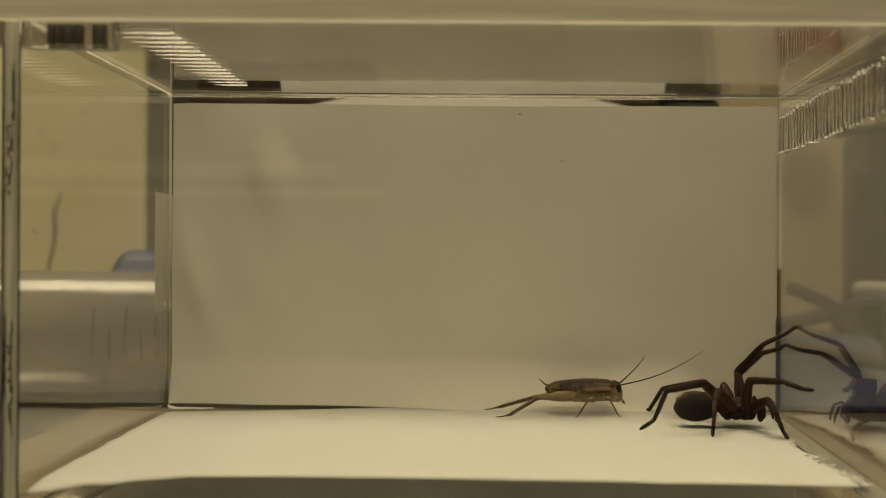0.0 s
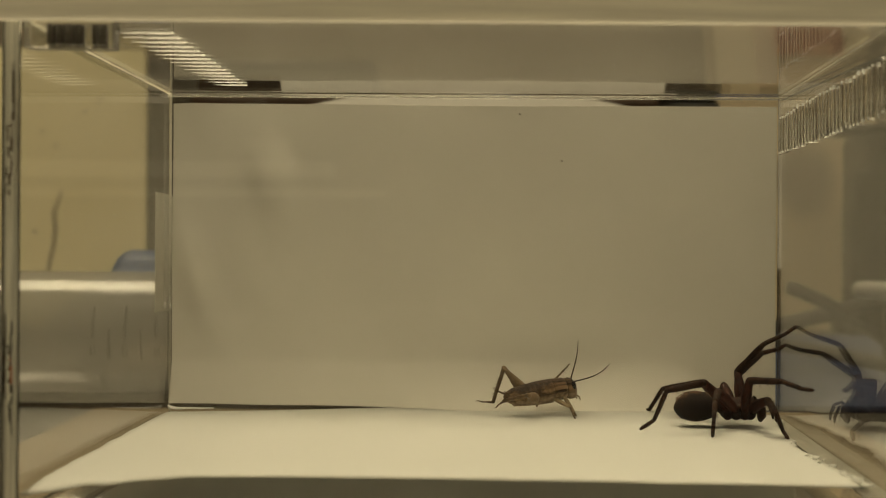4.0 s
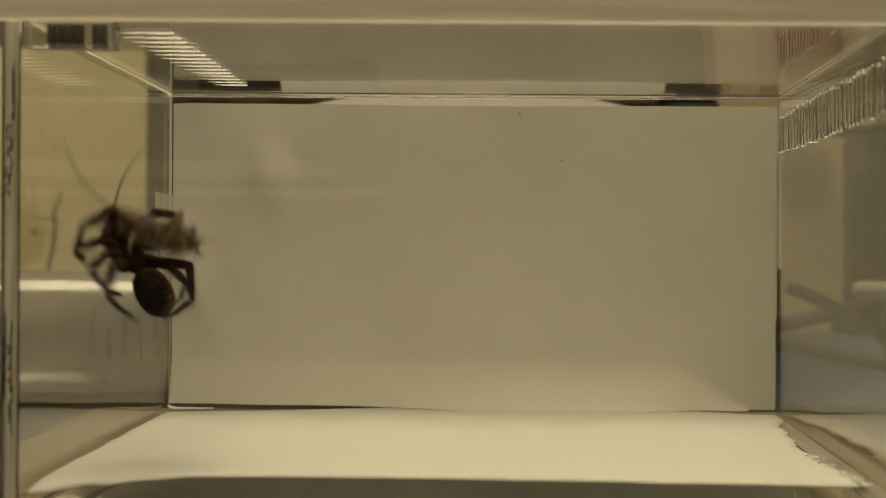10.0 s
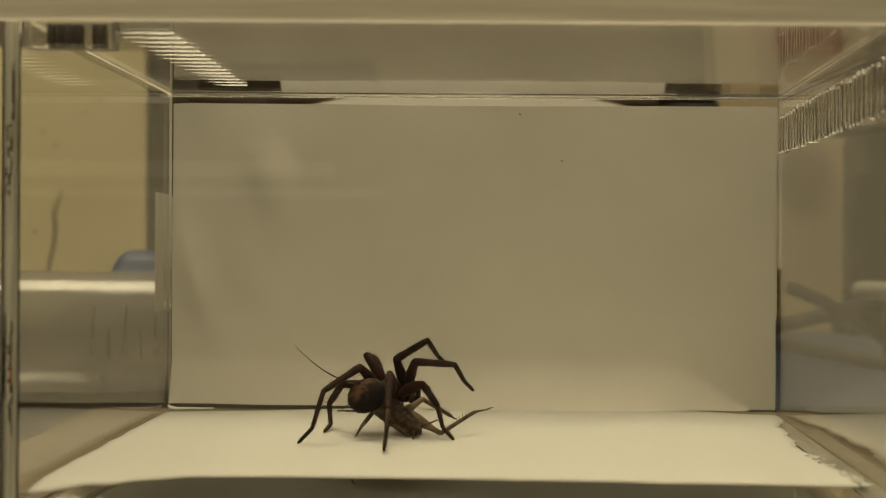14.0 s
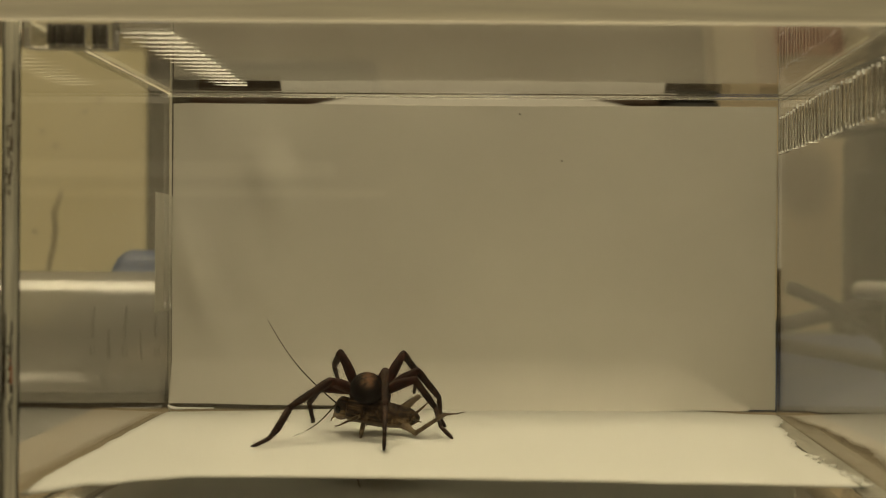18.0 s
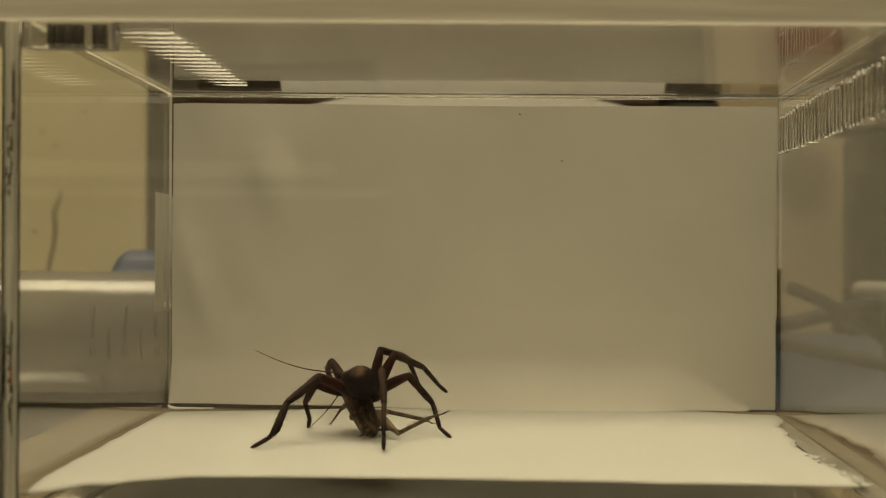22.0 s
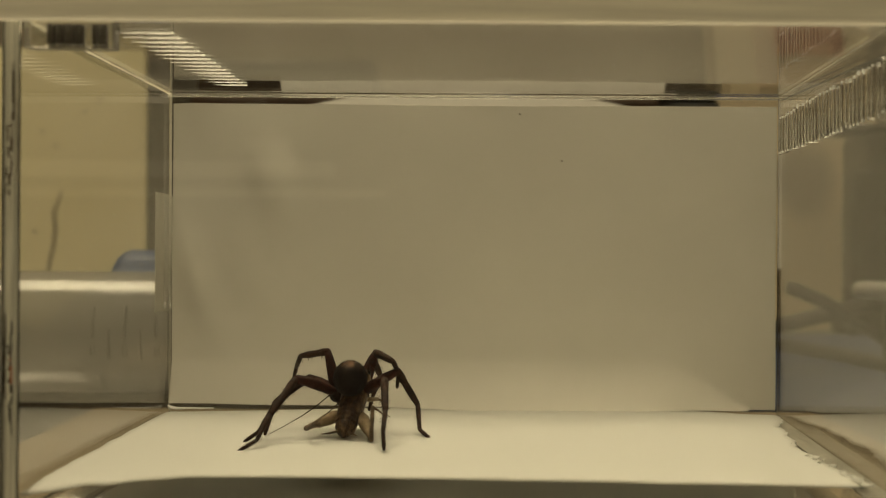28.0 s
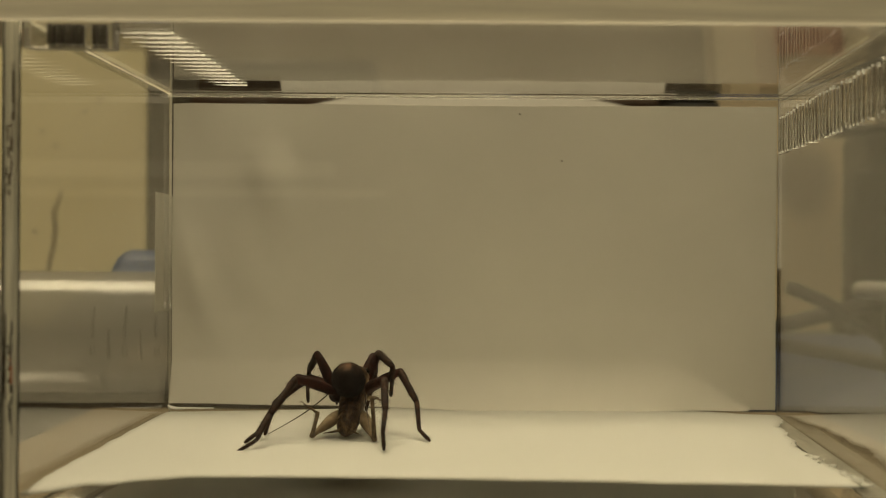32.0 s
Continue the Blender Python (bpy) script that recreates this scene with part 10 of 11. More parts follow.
    walk(limbs["L_hind_tarsus"], [(0,pose(.01539,.00011,-.00123,3.5,5.3,.4)),(.33,pose(.01362,-.00178,-.00455,5.8,29.5,-22)),(.67,pose(.01005,-.0027,-.00653,-16.6,50.2,-54)),(1,pose(.00604,-.00315,-.00622,-67.2,51.2,-102.5)),(1.17,pose(.00984,-.00275,-.00656,-17.8,50.4,-55.7)),(1.33,pose(.01339,-.00197,-.00475,4.8,29.8,-23.7)),(1.5,pose(.01531,-.00006,-.00167,3.7,6.2,-.4)),(1.7,pose(.01536,-.00005,-.00141,3.8,6.3,-.3)),(1.8,pose(.01223,.0026,-.0055,20.3,22.7,8.6)),(1.9,pose(.00705,.00582,-.00426,43.2,31.4,28.6)),(2.3,pose(.00722,.00677,-.00256,56.7,29.2,30.7)),(2.65,pose(.00605,.00566,-.00407,37.5,42.6,16.4)),(3,pose(.00535,.00403,-.00538,12.4,49.9,-6.8)),(5.5,pose(.004,.0025,-.00542,18.2,38.7,13.7)),(6,pose(.00433,.00035,-.00618,6.8,36.5,2.5)),(6.5,pose(.00584,.00317,-.00614,-2.1,42.2,-1.1)),(7,pose(.00675,.00573,-.00428,-14.4,45.7,-7)),(7.33,pose(.00693,.00385,-.00607,-8.6,26,-8.7)),(7.67,pose(.00759,.00143,-.00713,-2.4,6.5,-12.3)),(8,pose(.00827,-.00124,-.00719,5.2,-12.6,-17.7)),(8.3,pose(.00727,-.00104,-.00717,2.9,-5.5,-19.4)),(8.45,pose(.00416,.00206,-.00572,-5.2,25.1,-16.4)),(8.6,pose(.00393,.00545,-.00232,9.6,54.9,-4.8)),(8.8,pose(.00501,.00484,-.00444,3.7,59,-8.4)),(9,pose(.0067,.004,-.00592,-4.6,62.7,-13.9)),(9.1,pose(.00525,.00305,-.00594,30.2,64.7,32.3)),(9.2,pose(.00412,.00174,-.0058,59.8,57.3,71.8)),(9.35,pose(.00507,-.00045,-.00658,86.6,59.7,96.8)),(9.5,pose(.00648,-.00251,-.00664,113.7,57.3,121.8)),(9.7,pose(.00641,-.0023,-.00669,104.7,62.1,96.2)),(9.95,pose(.01088,-.0037,-.00569,105.4,23.1,104.4)),(10.03,pose(.01211,-.00297,-.00486,44.8,11.8,89.4)),(10.12,pose(.01335,-.00224,-.00404,-11.1,-6.3,91.5)),(10.2,pose(.01458,-.00151,-.00321,-70.2,-14.3,108.1)),(10.35,pose(.01207,-.00563,.00258,-31.2,-9.5,73.7)),(10.5,pose(.0058,-.00319,.00611,-14,-7.1,38.4)),(11,pose(.00681,-.00696,.0017,2.2,35.1,27.3)),(11.5,pose(.00953,-.00174,-.00164,-26,17.3,-46.1)),(12,pose(.01226,.00348,-.00497,-19.9,-12.8,-106.4)),(12.33,pose(.0102,.00442,-.00432,-24.4,16.8,-54.8)),(12.67,pose(.00814,.00536,-.00367,.9,36.9,8.7)),(13,pose(.00608,.0063,-.00302,32.5,24,76.9)),(14,pose(.01196,.00075,-.00621,24.9,39.7,52.5)),(15.5,pose(.01162,-.00278,-.0021,-20.5,23.3,-20.5)),(17,pose(.01128,-.0063,.00202,-25.9,-17.9,-68.7)),(17.33,pose(.00995,-.00187,.00073,-25.2,14.5,-26.5)),(17.67,pose(.00863,.00257,-.00055,2,36,27.7)),(18,pose(.00731,.00701,-.00184,38.3,26,89.1)),(19,pose(.00541,.00675,.00006,35,15.8,103.1)),(19.5,pose(.00406,.00168,.00174,29.7,-16.5,165.6)),(20,pose(.00272,-.00339,.00342,-4.3,-23.5,-119.9)),(20.5,pose(.00851,-.00338,.00064,-9.6,-7.1,-73.3)),(21,pose(.01431,-.00337,-.00214,-1.5,8,-28.1)),(22,pose(.0134,-.0048,-.0018,.9,20.3,17.8)),(23,pose(.01128,-.0063,-.00203,-.4,22.8,-6.7)),(24,pose(.01285,.00562,.00025,8.1,.8,39)),(25,pose(.01064,.00685,.00061,11.2,-.2,51.1)),(26,pose(.01048,.00681,.0011,23.1,6.5,-6.6)),(27,pose(.01032,.00676,.0016,23.9,20.1,-64.9)),(28,pose(.01016,.00671,.00209,11.3,27.4,-128.5)),(29,pose(.00515,.00418,.00515,12.3,6.8,-80.1)),(29.5,pose(.00738,.00526,.00424,25.3,-31.6,-83.2)),(30,pose(.00961,.00634,.00333,59.2,-66.3,-110.5)),(31,pose(.00861,.00493,.00537,26.2,-11.2,-86.6)),(32,pose(.0092,.00465,.00554,27.3,-47.6,-66.1))])
    walk(limbs["L_mid_femur"], [(0,pose(.0022,.0016,-.0015,-3.9,12.6,78.3)),(1,pose(.0022,.0016,-.0015,-3.5,9.7,75.8)),(3,pose(.0022,.0016,-.0015,-0.7,14.4,93)),(5,pose(.0022,.0016,-.0015,4.7,17.8,110.9)),(7,pose(.0022,.0016,-.0015,12.5,19.6,129.2)),(7.33,pose(.0022,.0016,-.0015,7.7,15.7,122.2)),(7.67,pose(.0022,.0016,-.0015,4.2,11.7,115.5)),(8,pose(.0022,.0016,-.0015,1.8,7.5,109)),(8.3,pose(.0022,.0016,-.0015,1,10.3,101.2)),(18,pose(.0022,.0016,-.0015,0,-0.4,97.8)),(19,pose(.0022,.0016,-.0015,0,0.2,100)),(20.67,pose(.0022,.0016,-.0015,-7.6,-16.3,121.1)),(22.33,pose(.0022,.0016,-.0015,-31.2,-30.4,145.9)),(24,pose(.0022,.0016,-.0015,-75.8,-38.6,176.8)),(25,pose(.0022,.0016,-.0015,-99.3,-32.7,-169.3)),(26,pose(.0022,.0016,-.0015,-97.7,-23.1,-171.2)),(32,pose(.0022,.0016,-.0015,-97.7,-23.1,-171.2))])
    walk(limbs["L_mid_tibia"], [(0,pose(.004,0,0,-6.7,16.3,-5.7)),(1,pose(.004,0,0,-8.4,14.9,-10.1)),(3,pose(.004,0,0,-8.4,31.1,-13.3)),(5,pose(.004,0,0,2.7,44.8,-10.5)),(7,pose(.004,0,0,26.8,52.9,1)),(7.33,pose(.004,0,0,17,36.2,1.9)),(7.67,pose(.004,0,0,7.9,19.2,3.4)),(8,pose(.004,0,0,0.7,2.1,4.6)),(8.3,pose(.004,0,0,1.3,4.6,9.9)),(18,pose(.004,0,0,0.1,2.7,-0.2)),(19,pose(.004,0,0,0.1,1.9,-2.3)),(20.67,pose(.004,0,0,4.7,9.9,1)),(22.33,pose(.004,0,0,16.5,14.8,7.7)),(24,pose(.004,0,0,26,11.3,17.6)),(25,pose(.004,0,0,33.4,11.7,16)),(26,pose(.004,0,0,25.2,12,-0.6)),(32,pose(.004,0,0,25.2,12,-0.6))])
    walk(limbs["L_fore_femur"], [(0,pose(.0046,.0015,-.0015,-5.2,-10.2,80.2)),(1.9,pose(.0046,.0015,-.0015,-5.2,-10.2,80.2)),(2.3,pose(.0046,.0015,-.0015,-3.4,-10.1,72.1)),(2.53,pose(.0046,.0015,-.0015,-10.4,-31.9,72.2)),(2.77,pose(.0046,.0015,-.0015,-15.7,-53.7,72.4)),(3,pose(.0046,.0015,-.0015,-19.1,-75.6,72.8)),(4.5,pose(.0046,.0015,-.0015,-10.9,-56.6,66.1)),(6,pose(.0046,.0015,-.0015,-6.7,-37.5,64)),(6.5,pose(.0046,.0015,-.0015,-28.5,-61.4,84.8)),(7,pose(.0046,.0015,-.0015,-101.1,-72.4,153.7)),(7.5,pose(.0046,.0015,-.0015,-77.1,-53.9,132.7)),(8,pose(.0046,.0015,-.0015,-59.8,-34,125.1)),(8.3,pose(.0046,.0015,-.0015,-67.7,-49.3,125.9)),(8.53,pose(.0046,.0015,-.0015,-36.8,-34.4,106.1)),(8.77,pose(.0046,.0015,-.0015,-13.9,-17.4,92.7)),(9,pose(.0046,.0015,-.0015,0.2,0.3,81.7)),(9.5,pose(.0046,.0015,-.0015,-1,-7.7,60.5)),(9.7,pose(.0046,.0015,-.0015,-8.6,-10.4,93.1)),(16.85,pose(.0046,.0015,-.0015,-72.8,-39.2,132.1)),(24,pose(.0046,.0015,-.0015,-149.8,-45.5,-166.1)),(24.5,pose(.0046,.0015,-.0015,-142.1,-43,-175.7)),(25,pose(.0046,.0015,-.0015,-134.8,-39.8,175.6)),(26,pose(.0046,.0015,-.0015,-146.4,-24.7,175.2)),(32,pose(.0046,.0015,-.0015,-146.4,-24.7,175.2))])
    walk(limbs["L_fore_tibia"], [(0,pose(.0036,0,0,6.1,48,-18.5)),(1.9,pose(.0036,0,0,6.1,48,-18.5)),(2.3,pose(.0036,0,0,5.9,47.2,-10.8)),(2.53,pose(.0036,0,0,-8.3,48.4,-27.2)),(2.77,pose(.0036,0,0,-20.1,45,-38.6)),(3,pose(.0036,0,0,-24.2,38.1,-40.9)),(4.5,pose(.0036,0,0,-16.5,26,-41.1)),(6,pose(.0036,0,0,-9.3,14.3,-42.3)),(6.5,pose(.0036,0,0,-48.7,34.2,-78.3)),(7,pose(.0036,0,0,-109.9,27.8,-116.9)),(7.5,pose(.0036,0,0,-121.7,44.5,-148.8)),(8,pose(.0036,0,0,-123.9,66.4,-173.6)),(8.3,pose(.0036,0,0,-139.7,54.4,-172.3)),(8.53,pose(.0036,0,0,-65.7,73.1,-107.8)),(8.77,pose(.0036,0,0,-7.2,50.6,-46.7)),(9,pose(.0036,0,0,1.6,22.9,-24.4)),(9.5,pose(.0036,0,0,-2.6,27.5,-12.9)),(9.7,pose(.0036,0,0,-5.2,31.5,-49)),(13.28,pose(.0036,0,0,-35.6,62.1,-80.8)),(16.85,pose(.0036,0,0,-116.5,60.4,-162.9)),(20.43,pose(.0036,0,0,-146.2,35.4,-168.4)),(24,pose(.0036,0,0,-168.5,11.3,-160.2)),(24.5,pose(.0036,0,0,-178.4,2.7,177)),(25,pose(.0036,0,0,178.6,-5.2,154.2)),(26,pose(.0036,0,0,175.3,-25.8,140.5)),(32,pose(.0036,0,0,175.3,-25.8,140.5))])
    walk(limbs["L_antenna"], [(0,pose(.0074,.0008,.0011,118.1,-21.6,-84.4)),(.5,pose(.0074,.0008,.0011,103.4,-29.1,-79.9)),(.75,pose(.0074,.0008,.0011,45.5,-29.1,-40.2)),(1,pose(.0074,.0008,.0011,1.3,-1.9,-17.8)),(1.25,pose(.0074,.0008,.0011,46.8,-29.3,-40.8)),(1.5,pose(.0074,.0008,.0011,105.8,-28.2,-80.9)),(1.7,pose(.0074,.0008,.0011,109.1,-28.1,-82.6)),(1.9,pose(.0074,.0008,.0011,71.8,-14.3,-68.7)),(2.3,pose(.0074,.0008,.0011,66.6,-14.2,-67.2)),(2.65,pose(.0074,.0008,.0011,101.7,-27.9,-83)),(3,pose(.0074,.0008,.0011,142.3,-29.6,-105.9)),(6,pose(.0074,.0008,.0011,132.5,-45.6,-106.5)),(7,pose(.0074,.0008,.0011,165.1,-72.8,-147.8)),(8,pose(.0074,.0008,.0011,89.1,-83.1,-72.4)),(8.3,pose(.0074,.0008,.0011,68.6,-84.9,-52)),(8.6,pose(.0074,.0008,.0011,84.8,-81.8,-68.2)),(8.8,pose(.0074,.0008,.0011,-44,-59,72)),(9,pose(.0074,.0008,.0011,-42.5,-22.4,84.1)),(9.5,pose(.0074,.0008,.0011,-48.3,-21.5,88.6)),(9.7,pose(.0074,.0008,.0011,-62.7,-22,95.7)),(10.1,pose(.0074,.0008,.0011,-29.3,-24.7,58.5)),(10.55,pose(.0074,.0008,.0011,-2.2,-16.6,9.8)),(11,pose(.0074,.0008,.0011,10.4,6.8,-30.3)),(12,pose(.0074,.0008,.0011,22.4,4.1,-26.6)),(13,pose(.0074,.0008,.0011,37.5,26.9,.2)),(14,pose(.0074,.0008,.0011,29.6,22.5,-7.5)),(17,pose(.0074,.0008,.0011,33.6,-4.8,-17.1)),(18,pose(.0074,.0008,.0011,40,-41,-15.4)),(19,pose(.0074,.0008,.0011,24.8,-17.5,-27.2)),(20,pose(.0074,.0008,.0011,24.6,-22.7,-24)),(21,pose(.0074,.0008,.0011,21.2,10,5.4)),(22,pose(.0074,.0008,.0011,34,13.8,42.3)),(23,pose(.0074,.0008,.0011,26.5,10.1,28.3)),(23.5,pose(.0074,.0008,.0011,37.1,2.6,65.3)),(24,pose(.0074,.0008,.0011,41.1,-9.6,100.7)),(25,pose(.0074,.0008,.0011,31.1,17,49.2)),(26.5,pose(.0074,.0008,.0011,35.4,11.4,94.1)),(28,pose(.0074,.0008,.0011,34.5,4.5,137.9)),(32,pose(.0074,.0008,.0011,37.3,7.8,134.9))])
    walk(limbs["R_hind_femur"], [(0,pose(-.0018,-.0019,-.0009,-1.6,2.7,-172.1)),(1,pose(-.0018,-.0019,-.0009,-3.7,6.7,-170.7)),(1.5,pose(-.0018,-.0019,-.0009,-7.8,15.1,-169.1)),(1.7,pose(-.0018,-.0019,-.0009,-13.2,16.7,179.4)),(1.74,pose(-.0018,-.0019,-.0009,-.6,1.9,-158.4)),(1.78,pose(-.0018,-.0019,-.0009,-1.1,-13.3,-136.5)),(1.82,pose(-.0018,-.0019,-.0009,-14,-26.3,-112)),(1.86,pose(-.0018,-.0019,-.0009,-42.9,-34.4,-82.6)),(1.9,pose(-.0018,-.0019,-.0009,-91.7,-34.6,-50.4)),(2.3,pose(-.0018,-.0019,-.0009,-99.6,-34.2,-45.9)),(2.53,pose(-.0018,-.0019,-.0009,-52.1,-29.7,-72.4)),(2.77,pose(-.0018,-.0019,-.0009,-19.7,-20.5,-95.7)),(3,pose(-.0018,-.0019,-.0009,-4.1,-8.7,-115.9)),(4.25,pose(-.0018,-.0019,-.0009,-6,-18.4,-123)),(5.5,pose(-.0018,-.0019,-.0009,-4.9,-27.8,-131)),(6,pose(-.0018,-.0019,-.0009,3.4,-30.1,-148.2)),(6.25,pose(-.0018,-.0019,-.0009,0,-32.5,-141.3)),(6.5,pose(-.0018,-.0019,-.0009,-4.2,-34.6,-134)),(6.75,pose(-.0018,-.0019,-.0009,-8.9,-36.2,-126.4)),(7,pose(-.0018,-.0019,-.0009,-14.3,-37.3,-118.6)),(7.5,pose(-.0018,-.0019,-.0009,-18.2,-40.9,-114.7)),(8,pose(-.0018,-.0019,-.0009,-22.7,-44.4,-110.5)),(8.3,pose(-.0018,-.0019,-.0009,-25.8,-46.7,-107.7)),(8.38,pose(-.0018,-.0019,-.0009,-31,-41.6,-99.2)),(8.45,pose(-.0018,-.0019,-.0009,-34.4,-35.9,-91.9)),(8.53,pose(-.0018,-.0019,-.0009,-36.2,-29.9,-85.6)),(8.6,pose(-.0018,-.0019,-.0009,-36.1,-23.6,-80.1)),(8.8,pose(-.0018,-.0019,-.0009,-16.8,-24.2,-105)),(9,pose(-.0018,-.0019,-.0009,-4.3,-20.8,-129.3)),(9.1,pose(-.0018,-.0019,-.0009,-4.9,-21.5,-128.3)),(9.2,pose(-.0018,-.0019,-.0009,-5.4,-22.1,-127.2)),(9.3,pose(-.0018,-.0019,-.0009,-7.2,-22.7,-123.1)),(9.4,pose(-.0018,-.0019,-.0009,-9.2,-23.2,-119)),(9.5,pose(-.0018,-.0019,-.0009,-11.3,-23.6,-114.9)),(9.7,pose(-.0018,-.0019,-.0009,-3.1,-19.7,-132.2)),(9.87,pose(-.0018,-.0019,-.0009,-8.9,-21.8,-118.5)),(10.03,pose(-.0018,-.0019,-.0009,-16.2,-22.8,-104.4)),(10.2,pose(-.0018,-.0019,-.0009,-25.3,-22.5,-90.3)),(10.35,pose(-.0018,-.0019,-.0009,-40.8,-35,-84.9)),(10.5,pose(-.0018,-.0019,-.0009,-56.1,-47.2,-77.6)),(10.67,pose(-.0018,-.0019,-.0009,-51.6,-51,-83)),(10.83,pose(-.0018,-.0019,-.0009,-46.2,-54.6,-89.3)),(10.91,pose(-.0018,-.0019,-.0009,-30.9,-25.9,-136.1)),(11,pose(-.0018,-.0019,-.0009,-40.6,3.5,-170.7)),(12,pose(-.0018,-.0019,-.0009,-45.7,10.3,-175.3)),(13,pose(-.0018,-.0019,-.0009,-48.1,11.4,-170.7)),(14,pose(-.0018,-.0019,-.0009,-49.9,11.7,-164.4)),(17,pose(-.0018,-.0019,-.0009,-31.7,-10.4,168.5)),(18,pose(-.0018,-.0019,-.0009,-16,-2.7,138.5)),(19,pose(-.0018,-.0019,-.0009,-9.8,-7.5,129.5)),(20,pose(-.0018,-.0019,-.0009,-14.4,-12.8,152.9)),(21,pose(-.0018,-.0019,-.0009,-21.9,-11.7,-172.9)),(22,pose(-.0018,-.0019,-.0009,-21,-15.6,-163.4)),(23,pose(-.0018,-.0019,-.0009,-22.2,-14,-157.7)),(24,pose(-.0018,-.0019,-.0009,-19.4,-17.3,-152.2)),(25,pose(-.0018,-.0019,-.0009,-12.6,-17.6,-162.4)),(28,pose(-.0018,-.0019,-.0009,-21.7,-12.9,-151.3)),(29,pose(-.0018,-.0019,-.0009,-25.2,-10.6,-146.5)),(30,pose(-.0018,-.0019,-.0009,-18.2,-17.4,-155.5)),(31,pose(-.0018,-.0019,-.0009,-18.5,-12.2,-156.3)),(32,pose(-.0018,-.0019,-.0009,-21.9,-10.8,-151.6))])
    walk(limbs["R_hind_tibia"], [(0,pose(.0082,0,0,-4.6,21.9,18.5)),(1,pose(.0082,0,0,-6.3,21.2,12.2)),(1.5,pose(.0082,0,0,-14.2,22.5,-6.8)),(1.7,pose(.0082,0,0,-8.8,16.3,8.5)),(1.74,pose(.0082,0,0,-14.5,37.1,-6.2)),(1.78,pose(.0082,0,0,-13.4,55.3,-20.8)),(1.82,pose(.0082,0,0,.5,74.2,-25.5)),(1.86,pose(.0082,0,0,133.7,77.1,88.2)),(1.9,pose(.0082,0,0,164.5,38.4,100.5)),(2.3,pose(.0082,0,0,167.6,32.4,102.2)),(2.53,pose(.0082,0,0,82.2,75.6,28.3)),(2.77,pose(.0082,0,0,7.8,41.4,-30.4)),(3,pose(.0082,0,0,.3,7.4,-22.5)),(4.25,pose(.0082,0,0,-4,16.1,-31.4)),(5.5,pose(.0082,0,0,-12.8,21.4,-41.2)),(6,pose(.0082,0,0,-10.7,13.6,-32.9)),(6.25,pose(.0082,0,0,-17.4,18.6,-44.6)),(6.5,pose(.0082,0,0,-25.8,23.2,-56.9)),(6.75,pose(.0082,0,0,-36,27.2,-69.8)),(7,pose(.0082,0,0,-48.1,30.5,-83.4)),(7.5,pose(.0082,0,0,-70.6,33.2,-98.8)),(8,pose(.0082,0,0,-95.8,33,-114.7)),(8.3,pose(.0082,0,0,-99.1,31.6,-117.1)),(8.38,pose(.0082,0,0,-119.1,44.4,-141.4)),(8.45,pose(.0082,0,0,-140.5,54.6,-172.6)),(8.53,pose(.0082,0,0,-168.8,59.1,147.2)),(8.6,pose(.0082,0,0,163.2,55.7,106.5)),(8.8,pose(.0082,0,0,154.3,80.2,121.3)),(9,pose(.0082,0,0,-15.7,80.1,-27.1)),(9.1,pose(.0082,0,0,-104.9,70.5,-116.3)),(9.2,pose(.0082,0,0,-126.4,50.2,-132.7)),(9.3,pose(.0082,0,0,-129.6,49.6,-139)),(9.4,pose(.0082,0,0,-132.7,48.8,-145.2)),(9.5,pose(.0082,0,0,-135.8,47.9,-151.4)),(9.7,pose(.0082,0,0,-137.9,43.3,-135.8)),(9.87,pose(.0082,0,0,-178.1,86.8,160.7)),(10.03,pose(.0082,0,0,50.3,47.4,24.9)),(10.2,pose(.0082,0,0,5.6,4.3,6.6)),(10.35,pose(.0082,0,0,49.5,18.8,31.6)),(10.5,pose(.0082,0,0,120,18.3,62.7)),(10.67,pose(.0082,0,0,118.4,24.5,70.3)),(10.83,pose(.0082,0,0,118,30.8,78)),(10.89,pose(.0082,0,0,135.4,-4.5,114)),(10.94,pose(.0082,0,0,128.8,-43,148.6)),(11,pose(.0082,0,0,69.5,-60.5,-130.9)),(12,pose(.0082,0,0,45,-40.9,-123.7)),(13,pose(.0082,0,0,37.5,-43.2,-112)),(13.5,pose(.0082,0,0,27.5,-59.3,-60.9)),(14,pose(.0082,0,0,-7.5,-61.3,13)),(17,pose(.0082,0,0,-16.4,-41.2,39.7)),(18,pose(.0082,0,0,-10.4,-51.9,24.5)),(19,pose(.0082,0,0,-19.2,-38.7,57.6)),(20,pose(.0082,0,0,-12.7,-39.2,40.2)),(21,pose(.0082,0,0,2.4,-29.1,-7.3)),(22,pose(.0082,0,0,-9.7,-45,25.8)),(23,pose(.0082,0,0,-8.9,-45.7,21.5)),(24,pose(.0082,0,0,-3.6,-44.8,9.4)),(25,pose(.0082,0,0,-9.8,-20.4,26.3)),(28,pose(.0082,0,0,33,-81.7,-42.2)),(29,pose(.0082,0,0,47.6,-72.7,-74)),(30,pose(.0082,0,0,46.7,-68.2,-86.3)),(31,pose(.0082,0,0,93.4,-76.4,-120.5)),(32,pose(.0082,0,0,120.5,-66.7,-166.1))])
